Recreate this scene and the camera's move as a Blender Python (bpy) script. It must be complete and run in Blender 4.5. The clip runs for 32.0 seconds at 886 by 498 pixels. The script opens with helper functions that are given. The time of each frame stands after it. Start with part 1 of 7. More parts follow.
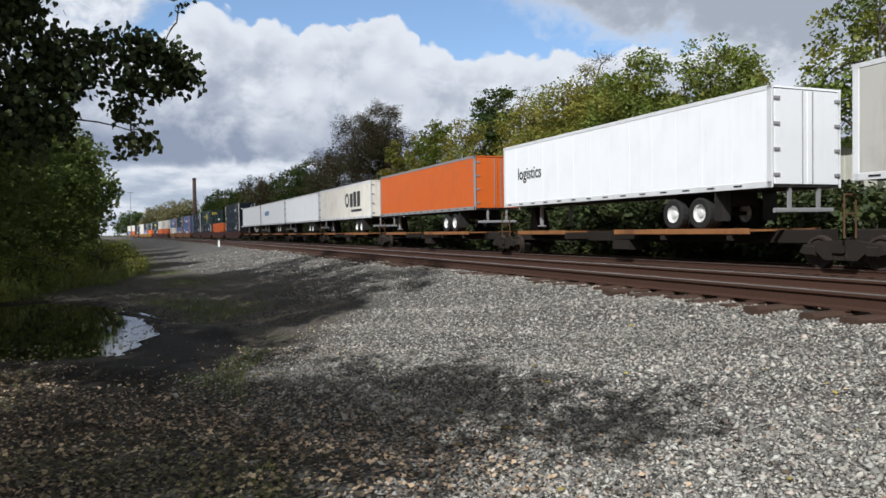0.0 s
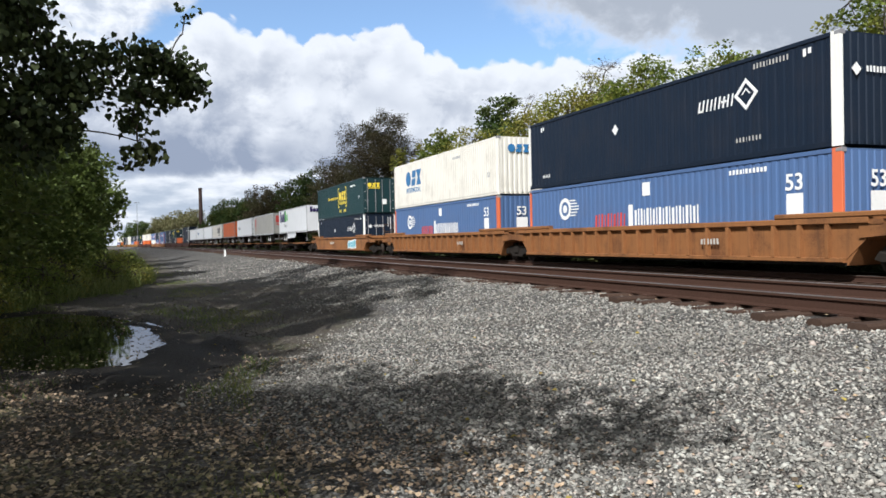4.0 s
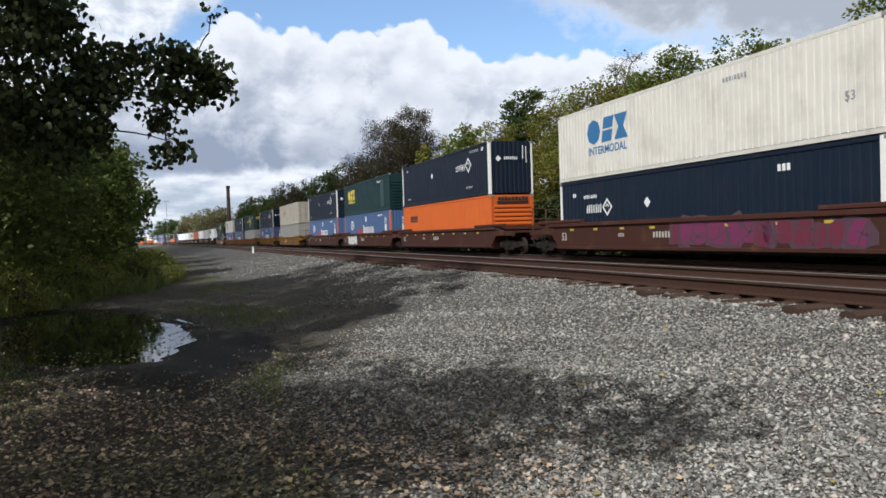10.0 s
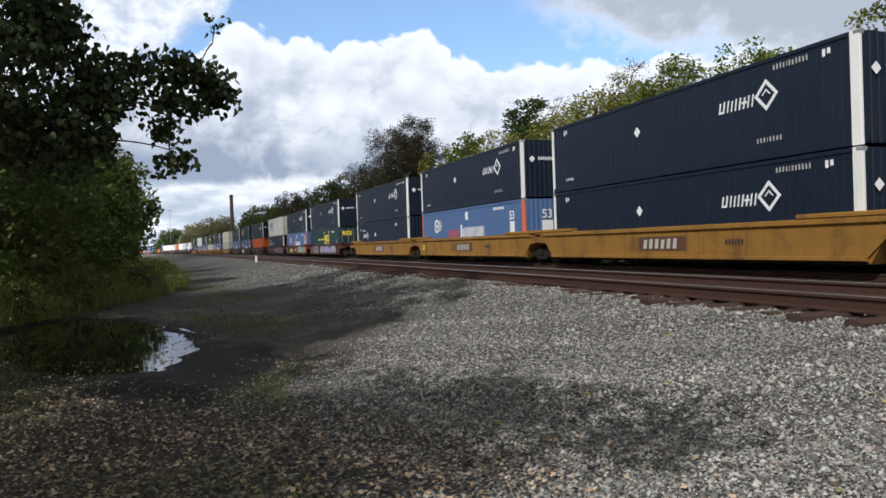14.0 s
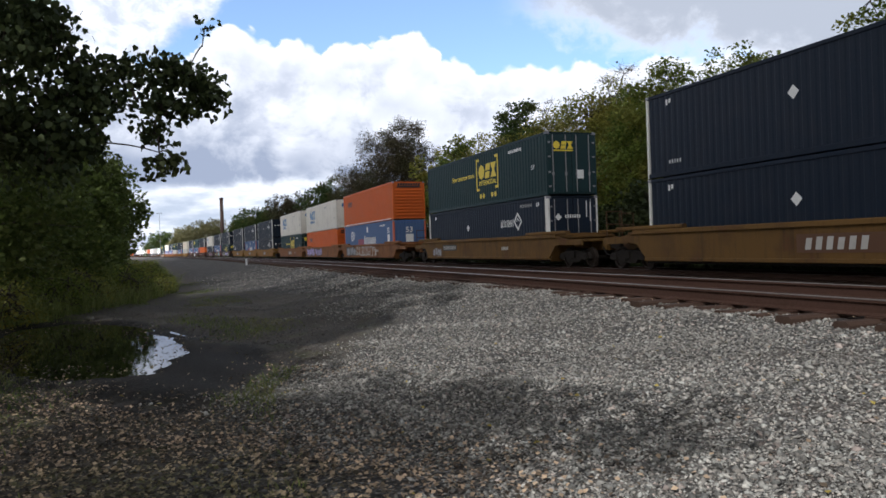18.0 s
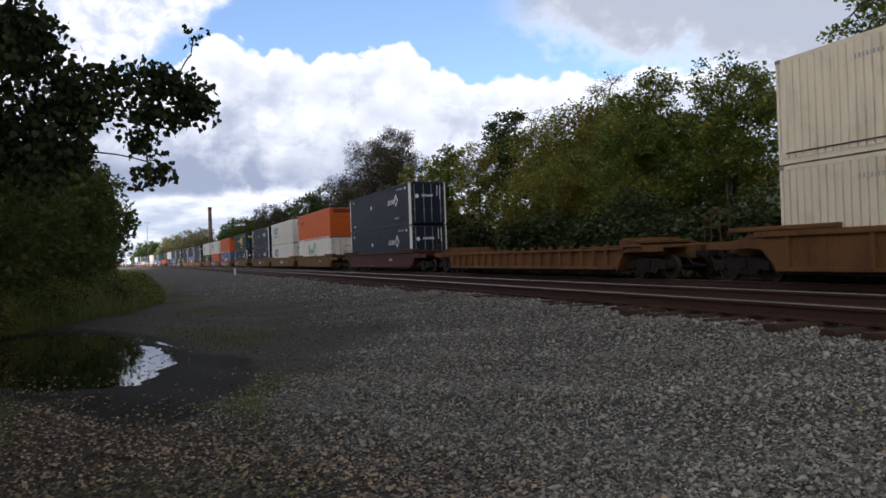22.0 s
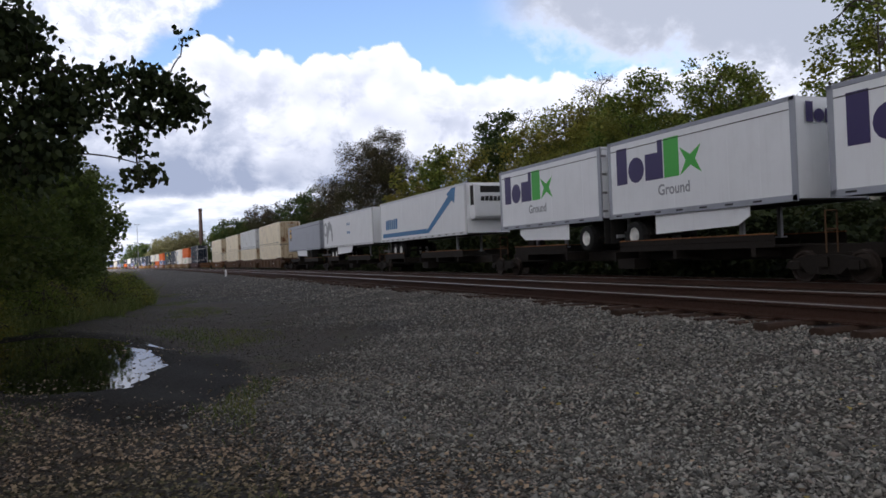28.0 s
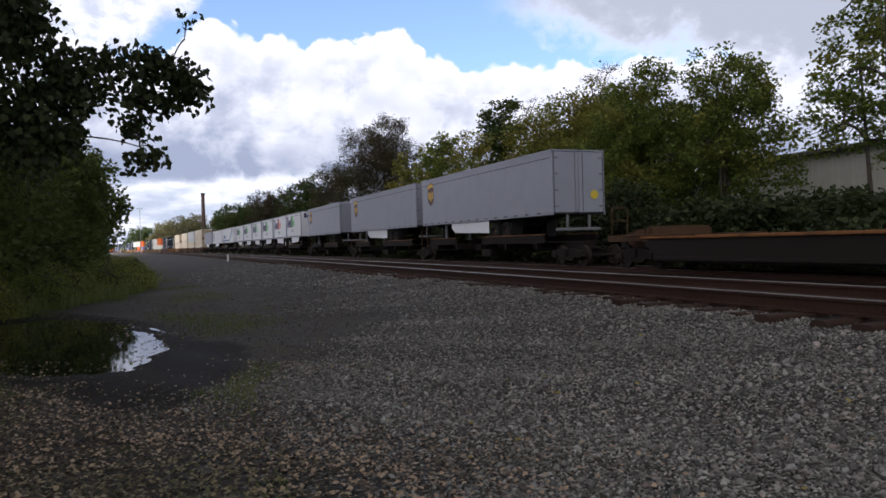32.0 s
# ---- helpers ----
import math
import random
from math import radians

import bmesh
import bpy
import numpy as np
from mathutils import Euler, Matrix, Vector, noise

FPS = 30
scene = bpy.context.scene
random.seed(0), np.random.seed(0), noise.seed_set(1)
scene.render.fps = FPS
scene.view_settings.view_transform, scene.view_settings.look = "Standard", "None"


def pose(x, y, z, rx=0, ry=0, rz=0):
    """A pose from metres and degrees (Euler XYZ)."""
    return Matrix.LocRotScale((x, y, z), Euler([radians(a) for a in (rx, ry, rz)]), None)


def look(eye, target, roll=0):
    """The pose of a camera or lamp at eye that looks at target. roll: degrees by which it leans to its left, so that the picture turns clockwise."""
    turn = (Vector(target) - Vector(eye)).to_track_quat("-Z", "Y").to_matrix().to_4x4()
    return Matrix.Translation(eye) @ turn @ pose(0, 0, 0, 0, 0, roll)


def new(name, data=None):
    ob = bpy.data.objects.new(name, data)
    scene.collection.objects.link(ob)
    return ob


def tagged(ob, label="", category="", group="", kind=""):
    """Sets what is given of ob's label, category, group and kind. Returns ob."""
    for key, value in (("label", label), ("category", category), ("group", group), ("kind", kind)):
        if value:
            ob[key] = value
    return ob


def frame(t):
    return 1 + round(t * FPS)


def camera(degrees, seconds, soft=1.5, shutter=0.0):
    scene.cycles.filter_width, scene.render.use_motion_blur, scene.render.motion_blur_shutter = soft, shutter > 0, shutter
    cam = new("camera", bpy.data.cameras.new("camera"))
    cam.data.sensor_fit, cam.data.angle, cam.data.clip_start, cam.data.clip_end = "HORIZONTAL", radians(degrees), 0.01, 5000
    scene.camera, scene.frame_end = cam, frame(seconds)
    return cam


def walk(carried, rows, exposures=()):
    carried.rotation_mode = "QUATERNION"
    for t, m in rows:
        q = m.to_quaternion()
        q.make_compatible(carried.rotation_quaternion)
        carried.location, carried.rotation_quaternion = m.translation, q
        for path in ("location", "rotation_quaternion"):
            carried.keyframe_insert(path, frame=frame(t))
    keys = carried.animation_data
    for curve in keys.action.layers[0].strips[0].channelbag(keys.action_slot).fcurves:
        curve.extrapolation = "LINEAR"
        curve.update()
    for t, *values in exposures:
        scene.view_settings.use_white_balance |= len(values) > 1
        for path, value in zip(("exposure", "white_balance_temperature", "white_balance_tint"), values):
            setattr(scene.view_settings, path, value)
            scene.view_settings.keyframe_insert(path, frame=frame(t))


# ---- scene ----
EYE = 1.14
R_CURVE = 3925.0
cam = camera(62.0, 32.0, soft=1.6)
walk(cam, [
    (0, pose(0, 0, EYE, 88.56, 0.85, -21.86)),
    (0.5, pose(0, 0, EYE, 88.45, 1.53, -21.72)),
    (1, pose(0, 0, EYE, 88.28, 2.1, -21.19)),
    (1.5, pose(0, 0, EYE, 88.33, 1.29, -21.22)),
    (2, pose(0, 0, EYE, 88.37, 1.36, -21.16)),
    (2.5, pose(0, 0, EYE, 88.54, 1.23, -21.35)),
    (3, pose(0, 0, EYE, 88.71, 1.31, -21.29)),
    (3.5, pose(0, 0, EYE, 89.29, 1.09, -21.46)),
    (5.5, pose(0, 0, EYE, 88.64, 1.74, -21.31)),
    (6, pose(0, 0, EYE, 88.67, 0.96, -21.71)),
    (6.5, pose(0, 0, EYE, 88.35, 1.09, -22.34)),
    (7, pose(0, 0, EYE, 88.67, 0.89, -21.94)),
    (7.5, pose(0, 0, EYE, 88.59, 1.14, -21.77)),
    (8, pose(0, 0, EYE, 88.22, 1.38, -21.56)),
    (8.5, pose(0, 0, EYE, 88.82, 1.19, -20.88)),
    (9, pose(0, 0, EYE, 89.2, 1.58, -19.75)),
    (9.5, pose(0, 0, EYE, 88.74, 1.68, -19.66)),
    (10, pose(0, 0, EYE, 88.87, 1.77, -19.43)),
    (10.5, pose(0, 0, EYE, 88.56, 1.89, -19.5)),
    (11, pose(0, 0, EYE, 88.83, 2.08, -19.17)),
    (11.5, pose(0, 0, EYE, 89.17, 2.3, -19.03)),
    (12, pose(0, 0, EYE, 89.39, 2.58, -19.49)),
    (12.5, pose(0, 0, EYE, 90, 2.34, -19.28)),
    (13, pose(0, 0, EYE, 89.96, 2.18, -19.2)),
    (13.5, pose(0, 0, EYE, 89.69, 2.09, -19.02)),
    (14, pose(0, 0, EYE, 89.55, 1.89, -19.2)),
    (14.5, pose(0, 0, EYE, 89.62, 1.89, -19.34)),
    (16.5, pose(0, 0, EYE, 89.23, 1.92, -19.7)),
    (17, pose(0, 0, EYE, 89.87, 2.1, -19.38)),
    (17.5, pose(0, 0, EYE, 89.76, 1.86, -19.7)),
    (18, pose(0, 0, EYE, 89.73, 1.95, -19.91)),
    (18.5, pose(0, 0, EYE, 89.35, 1.89, -20.02)),
    (19, pose(0, 0, EYE, 89.58, 2.09, -19.99)),
    (19.5, pose(0, 0, EYE, 89.43, 2.34, -19.61)),
    (20, pose(0, 0, EYE, 89.93, 2.09, -20.78)),
    (20.5, pose(0, 0, EYE, 90.05, 1.92, -21.06)),
    (21, pose(0, 0, EYE, 90.3, 1.85, -21.05)),
    (21.5, pose(0, 0, EYE, 90.4, 2.03, -20.77)),
    (22, pose(0, 0, EYE, 90.42, 2.05, -20.74)),
    (22.5, pose(0, 0, EYE, 90.55, 2.12, -20.78)),
    (23, pose(0, 0, EYE, 90.49, 2.04, -20.77)),
    (23.5, pose(0, 0, EYE, 90.62, 2.44, -20.77)),
    (24, pose(0, 0, EYE, 90.71, 1.99, -20.19)),
    (24.5, pose(0, 0, EYE, 90.5, 1.69, -19.99)),
    (25, pose(0, 0, EYE, 90.13, 1.83, -20.4)),
    (25.5, pose(0, 0, EYE, 90.22, 1.94, -20.85)),
    (27.5, pose(0, 0, EYE, 90.33, 2.27, -21.54)),
    (28, pose(0, 0, EYE, 90.44, 2.28, -21.4)),
    (28.5, pose(0, 0, EYE, 90.74, 2.37, -21.28)),
    (29, pose(0, 0, EYE, 90.75, 2.25, -21.43)),
    (29.5, pose(0, 0, EYE, 90.72, 2.41, -21.46)),
    (30, pose(0, 0, EYE, 90.74, 2.49, -21.42)),
    (30.5, pose(0, 0, EYE, 90.38, 1.87, -21.15)),
    (31, pose(0, 0, EYE, 89.4, 1.67, -21.01)),
    (31.5, pose(0, 0, EYE, 89.43, 1.75, -21.07)),
    (32, pose(0, 0, EYE, 89.48, 1.57, -21.24)),
], [(t, e, 6000, 10 if t < 18 else 14 if t < 30 else 17) for t, e in ((0, 0.06), (1, -0.02), (2, 0.03), (3, 0.30), (5.5, 0.30), (6, 0.27), (7, 0.04), (8, 0.20), (9, 0.25), (13, 0.38), (17, 0.47), (19, 0.63), (20, 0.56), (24, 0.49), (32, 0.54))])

# ---- world, sun ----
SUN_AZ, SUN_EL = 227.0, 40.0        # compass style: degrees from +y towards +x, and height
world = bpy.data.worlds.new("sky")
scene.world = world
world.use_nodes = True


class Nodes:
    """Short notation for node trees."""

    def __init__(self, tree):
        self.t = tree
        tree.nodes.clear()

    def add(self, kind, **props):
        n = self.t.nodes.new(kind)
        for k, v in props.items():
            if k == "operation":
                n.operation = v
            elif k == "blend":
                n.blend_type = v
            elif k == "data_type":
                n.data_type = v
            elif k == "dims":
                n.noise_dimensions = v
        return n

    def link(self, a, b):
        self.t.links.new(a, b)

    def put(self, sock, v):
        if isinstance(v, bpy.types.NodeSocket):
            self.link(v, sock)
        else:
            sock.default_value = v

    def m(self, op, a, b=0.0, c=0.0):
        n = self.add("ShaderNodeMath", operation=op)
        for i, v in enumerate((a, b, c)):
            self.put(n.inputs[i], v)
        return n.outputs[0]

    def rng(self, v, a, b, c=0.0, d=1.0, smooth=True):
        n = self.add("ShaderNodeMapRange")
        n.interpolation_type = "SMOOTHSTEP" if smooth else "LINEAR"
        for i, x in enumerate((v, a, b, c, d)):
            self.put(n.inputs[i], x)
        return n.outputs[0]

    def mix(self, f, a, b, blend="MIX"):
        n = self.add("ShaderNodeMix", data_type="RGBA", blend=blend)
        self.put(n.inputs[0], f)
        for s, v in ((n.inputs[6], a), (n.inputs[7], b)):
            self.put(s, v if isinstance(v, bpy.types.NodeSocket) else (*v, 1.0))
        return n.outputs[2]

    def noise(self, vec, scale, detail=4.0, rough=0.55, dist=0.0):
        n = self.add("ShaderNodeTexNoise")
        if vec is not None:
            self.link(vec, n.inputs["Vector"])
        n.inputs["Scale"].default_value = scale
        n.inputs["Detail"].default_value = detail
        n.inputs["Roughness"].default_value = rough
        n.inputs["Distortion"].default_value = dist
        return n.outputs[0]

    def xyz(self, vec):
        n = self.add("ShaderNodeSeparateXYZ")
        self.link(vec, n.inputs[0])
        return n.outputs

    def vec(self, x, y, z):
        n = self.add("ShaderNodeCombineXYZ")
        for i, v in enumerate((x, y, z)):
            self.put(n.inputs[i], v)
        return n.outputs[0]


def build_sky():
    n = Nodes(world.node_tree)
    co = n.add("ShaderNodeTexCoord").outputs["Generated"]
    x, y, z = n.xyz(co)
    az = n.m("MULTIPLY", n.m("ARCTAN2", x, y), 57.2958)
    el = n.m("MULTIPLY", n.m("ARCSINE", z), 57.2958)
    sky = n.add("ShaderNodeTexSky")
    sky.sky_type = "NISHITA"
    sky.sun_disc = False
    sky.sun_elevation = radians(SUN_EL)
    sky.sun_rotation = radians(SUN_AZ)
    blue = n.mix(1.0, sky.outputs[0], (0.135, 0.155, 0.17), "MULTIPLY")
    blue = n.mix(0.10, blue, (0.80, 0.82, 0.84))
    ang = n.vec(n.m("MULTIPLY", az, 0.075), n.m("MULTIPLY", el, 0.095), 0.3)
    billow = n.noise(ang, 2.1, 7.0, 0.62, 0.25)
    fine = n.noise(ang, 6.5, 6.0, 0.6, 0.3)
    wide = n.noise(ang, 0.9, 4.0, 0.5)
    # the cumulus bank along the line: rounded heads, each broken into smaller ones
    azw = n.m("ADD", az, n.m("MULTIPLY", n.m("SUBTRACT", fine, 0.5), 1.6))
    edge = -90.0
    for c, e, r in ((-13, 9.3, 6.0), (-5.5, 11.3, 4.6), (0.2, 10.5, 4.0), (4.7, 12.9, 3.9), (8.9, 12.8, 3.2), (13.2, 13.6, 2.6), (17.2, 13.2, 3.3), (20.8, 11.3, 3.3), (25.2, 10.7, 3.1), (28.6, 9.8, 2.8), (31.8, 9.6, 2.7), (36.5, 7.8, 3.2), (43, 7.0, 4.0)):
        q = n.m("SUBTRACT", azw, float(c))
        arc = n.m("SQRT", n.m("MAXIMUM", n.m("SUBTRACT", r * r, n.m("MULTIPLY", q, q)), 0.0))
        edge = n.m("MAXIMUM", edge, n.m("ADD", arc, e))

    def heads(scale, off):
        v = n.add("ShaderNodeTexVoronoi")
        v.feature = "SMOOTH_F1"
        v.inputs["Scale"].default_value = scale
        v.inputs["Smoothness"].default_value = 0.35
        n.link(n.vec(n.m("ADD", azw, off), n.m("MULTIPLY", el, 1.15), n.m("MULTIPLY", billow, 0.6)), v.inputs["Vector"])
        return v.outputs["Distance"]

    h1, h2 = heads(0.42, 3.0), heads(1.1, 11.0)
    edge = n.m("SUBTRACT", edge, n.m("MULTIPLY", n.m("SUBTRACT", h1, 0.35), 1.5))
    edge = n.m("SUBTRACT", edge, n.m("MULTIPLY", n.m("SUBTRACT", h2, 0.35), 0.75))
    edge = n.m("ADD", edge, n.m("MULTIPLY", n.m("SUBTRACT", fine, 0.5), 1.0))
    depth = n.m("SUBTRACT", edge, el)
    bank = n.rng(depth, -0.10, 0.35)
    grey = n.m("MULTIPLY", n.rng(billow, 0.44, 0.62), n.rng(depth, 0.6, 3.4))
    grey = n.m("ADD", n.m("MULTIPLY", grey, 0.50), n.m("MULTIPLY", n.rng(depth, 3.0, 10.5), 0.30))
    grey = n.m("ADD", grey, n.m("MULTIPLY", n.m("SUBTRACT", h1, 0.3), n.m("MULTIPLY", n.rng(depth, 0.3, 2.0), 0.6)))
    grey = n.m("ADD", grey, n.m("MULTIPLY", n.m("SUBTRACT", fine, 0.5), 0.35))
    grey = n.m("ADD", grey, n.m("MULTIPLY", n.rng(n.m("ADD", el, n.m("MULTIPLY", n.m("SUBTRACT", billow, 0.5), 3.0)), 8.6, 5.8), 0.38))
    white = n.mix(n.rng(grey, 0.0, 1.05, 0.0, 1.0, False), (0.94, 0.945, 0.955), (0.35, 0.395, 0.49))
    # pale streaks low over the horizon
    low = n.vec(n.m("MULTIPLY", az, 0.10), n.m("MULTIPLY", el, 0.34), 1.7)
    streak = n.rng(n.noise(low, 1.4, 5.0, 0.55), 0.38, 0.62)
    band = n.mix(streak, (0.52, 0.58, 0.66), (1.0, 1.0, 1.0))
    lowel = n.m("ADD", el, n.m("ADD", n.m("MULTIPLY", n.m("SUBTRACT", fine, 0.5), 1.2), n.m("MULTIPLY", n.m("SUBTRACT", billow, 0.5), 3.0)))
    white = n.mix(n.rng(lowel, 5.9, 4.8), white, band)
    col = n.mix(bank, blue, white)
    # the grey cloud that hangs in from above
    hang = n.m("ADD", n.rng(az, 25.0, 46.0, 17.5, 9.5, False), n.m("MULTIPLY", n.m("SUBTRACT", billow, 0.5), 8.0))
    top = n.rng(n.m("ADD", n.m("SUBTRACT", el, hang), n.m("MULTIPLY", n.m("SUBTRACT", fine, 0.5), 4.0)), -0.8, 2.6)
    grey = n.mix(n.rng(n.m("ADD", n.m("SUBTRACT", el, hang), n.m("MULTIPLY", fine, 4.0)), 1.5, 5.5), (0.95, 0.96, 0.98), (0.47, 0.50, 0.55))
    col = n.mix(n.m("MULTIPLY", top, n.rng(az, 24.0, 30.0)), col, grey)
    hang2 = n.m("ADD", n.rng(az, -2.0, 7.0, 14.0, 20.0, False), n.m("MULTIPLY", n.m("SUBTRACT", billow, 0.5), 5.0))
    top2 = n.rng(n.m("SUBTRACT", el, hang2), -0.4, 1.0)
    col = n.mix(n.m("MULTIPLY", top2, n.rng(az, 8.0, 5.0)), col, n.mix(n.rng(fine, 0.35, 0.65), (1.0, 1.0, 1.0), (0.62, 0.66, 0.73)))
    # thick cloud over the rest of the sky
    cover = n.mix(n.rng(wide, 0.35, 0.65), CLOUD_DARK, CLOUD_LIGHT)
    cover = n.mix(n.rng(el, 42.0, 8.0), cover, CLOUD_LOW)
    # brighter towards the hidden sun
    dot = n.m("ADD", n.m("MULTIPLY", x, math.sin(radians(SUN_AZ)) * math.cos(radians(SUN_EL))), n.m("ADD", n.m("MULTIPLY", y, math.cos(radians(SUN_AZ)) * math.cos(radians(SUN_EL))), n.m("MULTIPLY", z, math.sin(radians(SUN_EL)))))
    glow = n.rng(dot, 0.45, 1.0, 0.0, 1.0)
    cover = n.mix(glow, cover, (0.95, 0.91, 0.86))
    col = n.mix(n.rng(el, 22.0, 34.0), col, cover)
    col = n.mix(n.m("MAXIMUM", n.rng(az, 62.0, 80.0), n.rng(az, -25.0, -45.0)), col, cover)
    bg = n.add("ShaderNodeBackground")
    n.link(col, bg.inputs[0])
    bg.inputs[1].default_value = 0.82
    n.link(bg.outputs[0], n.add("ShaderNodeOutputWorld").inputs[0])


CLOUD_DARK, CLOUD_LIGHT, CLOUD_LOW = (0.043, 0.046, 0.055), (0.084, 0.088, 0.102), (0.63, 0.635, 0.66)
build_sky()
sun = new("sun", bpy.data.lights.new("sun", "SUN"))
sun.data.energy, sun.data.angle, sun.data.color = 5.0, radians(0.6), (1.0, 0.96, 0.89)
sx, sy = math.sin(radians(SUN_AZ)), math.cos(radians(SUN_AZ))
sun.matrix_world = look((sx * 60, sy * 60, 60 * math.tan(radians(SUN_EL))), (0, 0, 0))


# ---- materials ----
def base(name):
    mt = bpy.data.materials.new(name)
    mt.use_nodes = True
    n = Nodes(mt.node_tree)
    b = n.add("ShaderNodeBsdfPrincipled")
    n.link(b.outputs[0], n.add("ShaderNodeOutputMaterial").inputs[0])
    return mt, n, b


def bump(n, b, h, strength, dist):
    k = n.add("ShaderNodeBump")
    k.inputs["Strength"].default_value = strength
    k.inputs["Distance"].default_value = dist
    n.link(h, k.inputs["Height"])
    n.link(k.outputs[0], b.inputs["Normal"])


def paint(name, rgb, rough=0.55, dirt=(0.10, 0.08, 0.06), amount=0.35, metal=0.0, streak=True, rust=0.0):
    """Weathered paint: grain, vertical dirt streaks, patches and rust."""
    mt, n, b = base(name)
    co = n.add("ShaderNodeTexCoord").outputs["Object"]
    rnd = n.add("ShaderNodeObjectInfo").outputs["Random"]
    x, y, z = n.xyz(co)
    big = n.noise(co, 0.9, 5.0, 0.6)
    grain = n.noise(co, 26.0, 4.0, 0.6)
    run = n.noise(n.vec(n.m("MULTIPLY", x, 6.0), n.m("ADD", n.m("MULTIPLY", y, 6.0), n.m("MULTIPLY", rnd, 40.0)), n.m("MULTIPLY", z, 0.45)), 1.0, 5.0, 0.65)
    f = n.rng(run, 0.48, 0.80) if streak else n.rng(grain, 0.5, 0.8)
    f = n.m("MULTIPLY", n.m("ADD", n.m("MULTIPLY", f, 0.65), n.m("MULTIPLY", n.rng(big, 0.42, 0.75), 0.6)), amount)
    col = n.mix(f, rgb, dirt)
    if rust:
        r = n.rng(n.m("ADD", n.m("MULTIPLY", big, 0.6), n.m("MULTIPLY", grain, 0.4)), 0.62 - 0.2 * rust, 0.70 - 0.1 * rust)
        col = n.mix(n.m("MULTIPLY", r, 0.8), col, (0.13, 0.055, 0.025))
    hsv = n.add("ShaderNodeHueSaturation")
    n.link(col, hsv.inputs["Color"])
    n.link(n.rng(rnd, 0.0, 1.0, 0.92, 1.08, False), hsv.inputs["Value"])
    n.link(hsv.outputs[0], b.inputs["Base Color"])
    n.link(n.rng(grain, 0.3, 0.7, rough - 0.08, min(1.0, rough + 0.15)), b.inputs["Roughness"])
    b.inputs["Metallic"].default_value = metal
    b.inputs["Specular IOR Level"].default_value = 0.2
    bump(n, b, grain, 0.15, 0.004)
    return mt


def leafy(name, a, bcol, c, trans=0.42):
    mt, n, b = base(name)
    isl = n.add("ShaderNodeNewGeometry").outputs["Random Per Island"]
    co = n.add("ShaderNodeTexCoord").outputs["Object"]
    patch = n.noise(co, 0.35, 3.0, 0.5)
    col = n.mix(n.rng(isl, 0.1, 0.9), a, bcol)
    col = n.mix(n.m("MULTIPLY", n.rng(patch, 0.45, 0.68), 0.75), col, c)
    n.link(col, b.inputs["Base Color"])
    b.inputs["Roughness"].default_value = 0.6
    b.inputs["Specular IOR Level"].default_value = 0.25
    tr = n.add("ShaderNodeBsdfTranslucent")
    n.link(col, tr.inputs[0])
    ms = n.add("ShaderNodeMixShader")
    ms.inputs[0].default_value = trans
    n.link(b.outputs[0], ms.inputs[1])
    n.link(tr.outputs[0], ms.inputs[2])
    out = [k for k in n.t.nodes if k.type == "OUTPUT_MATERIAL"][0]
    n.link(ms.outputs[0], out.inputs[0])
    return mt


def bark(name, rgb):
    mt, n, b = base(name)
    co = n.add("ShaderNodeTexCoord").outputs["Object"]
    x, y, z = n.xyz(co)
    f = n.noise(n.vec(n.m("MULTIPLY", x, 14.0), n.m("MULTIPLY", y, 14.0), n.m("MULTIPLY", z, 2.5)), 1.0, 5.0, 0.65)
    n.link(n.mix(n.rng(f, 0.35, 0.7), tuple(k * 0.45 for k in rgb), rgb), b.inputs["Base Color"])
    b.inputs["Roughness"].default_value = 0.9
    bump(n, b, f, 0.6, 0.03)
    return mt


def stones(name, light, dark, tint):
    mt, n, b = base(name)
    isl = n.add("ShaderNodeNewGeometry").outputs["Random Per Island"]
    co = n.add("ShaderNodeTexCoord").outputs["Object"]
    g = n.noise(co, 60.0, 3.0, 0.6)
    patch = n.noise(co, 0.7, 4.0, 0.6)
    col = n.mix(n.m("POWER", isl, 1.6), dark, light)
    hue = n.m("FRACT", n.m("MULTIPLY", isl, 37.7))
    warm = n.mix(n.rng(hue, 0.0, 1.0, 0.0, 1.0, False), (1.06, 0.97, 0.87), (0.94, 1.0, 0.97))
    col = n.mix(0.75, col, n.mix(1.0, col, warm, "MULTIPLY"))
    pink = n.rng(hue, 0.90, 0.93)
    col = n.mix(n.m("MULTIPLY", pink, 0.6), col, n.mix(1.0, col, (1.15, 0.82, 0.74), "MULTIPLY"))
    col = n.mix(n.m("MULTIPLY", n.rng(patch, 0.45, 0.7), 0.5), col, tint)
    col = n.mix(n.m("MULTIPLY", g, 0.35), col, dark)
    n.link(col, b.inputs["Base Color"])
    b.inputs["Roughness"].default_value = 0.85
    return mt


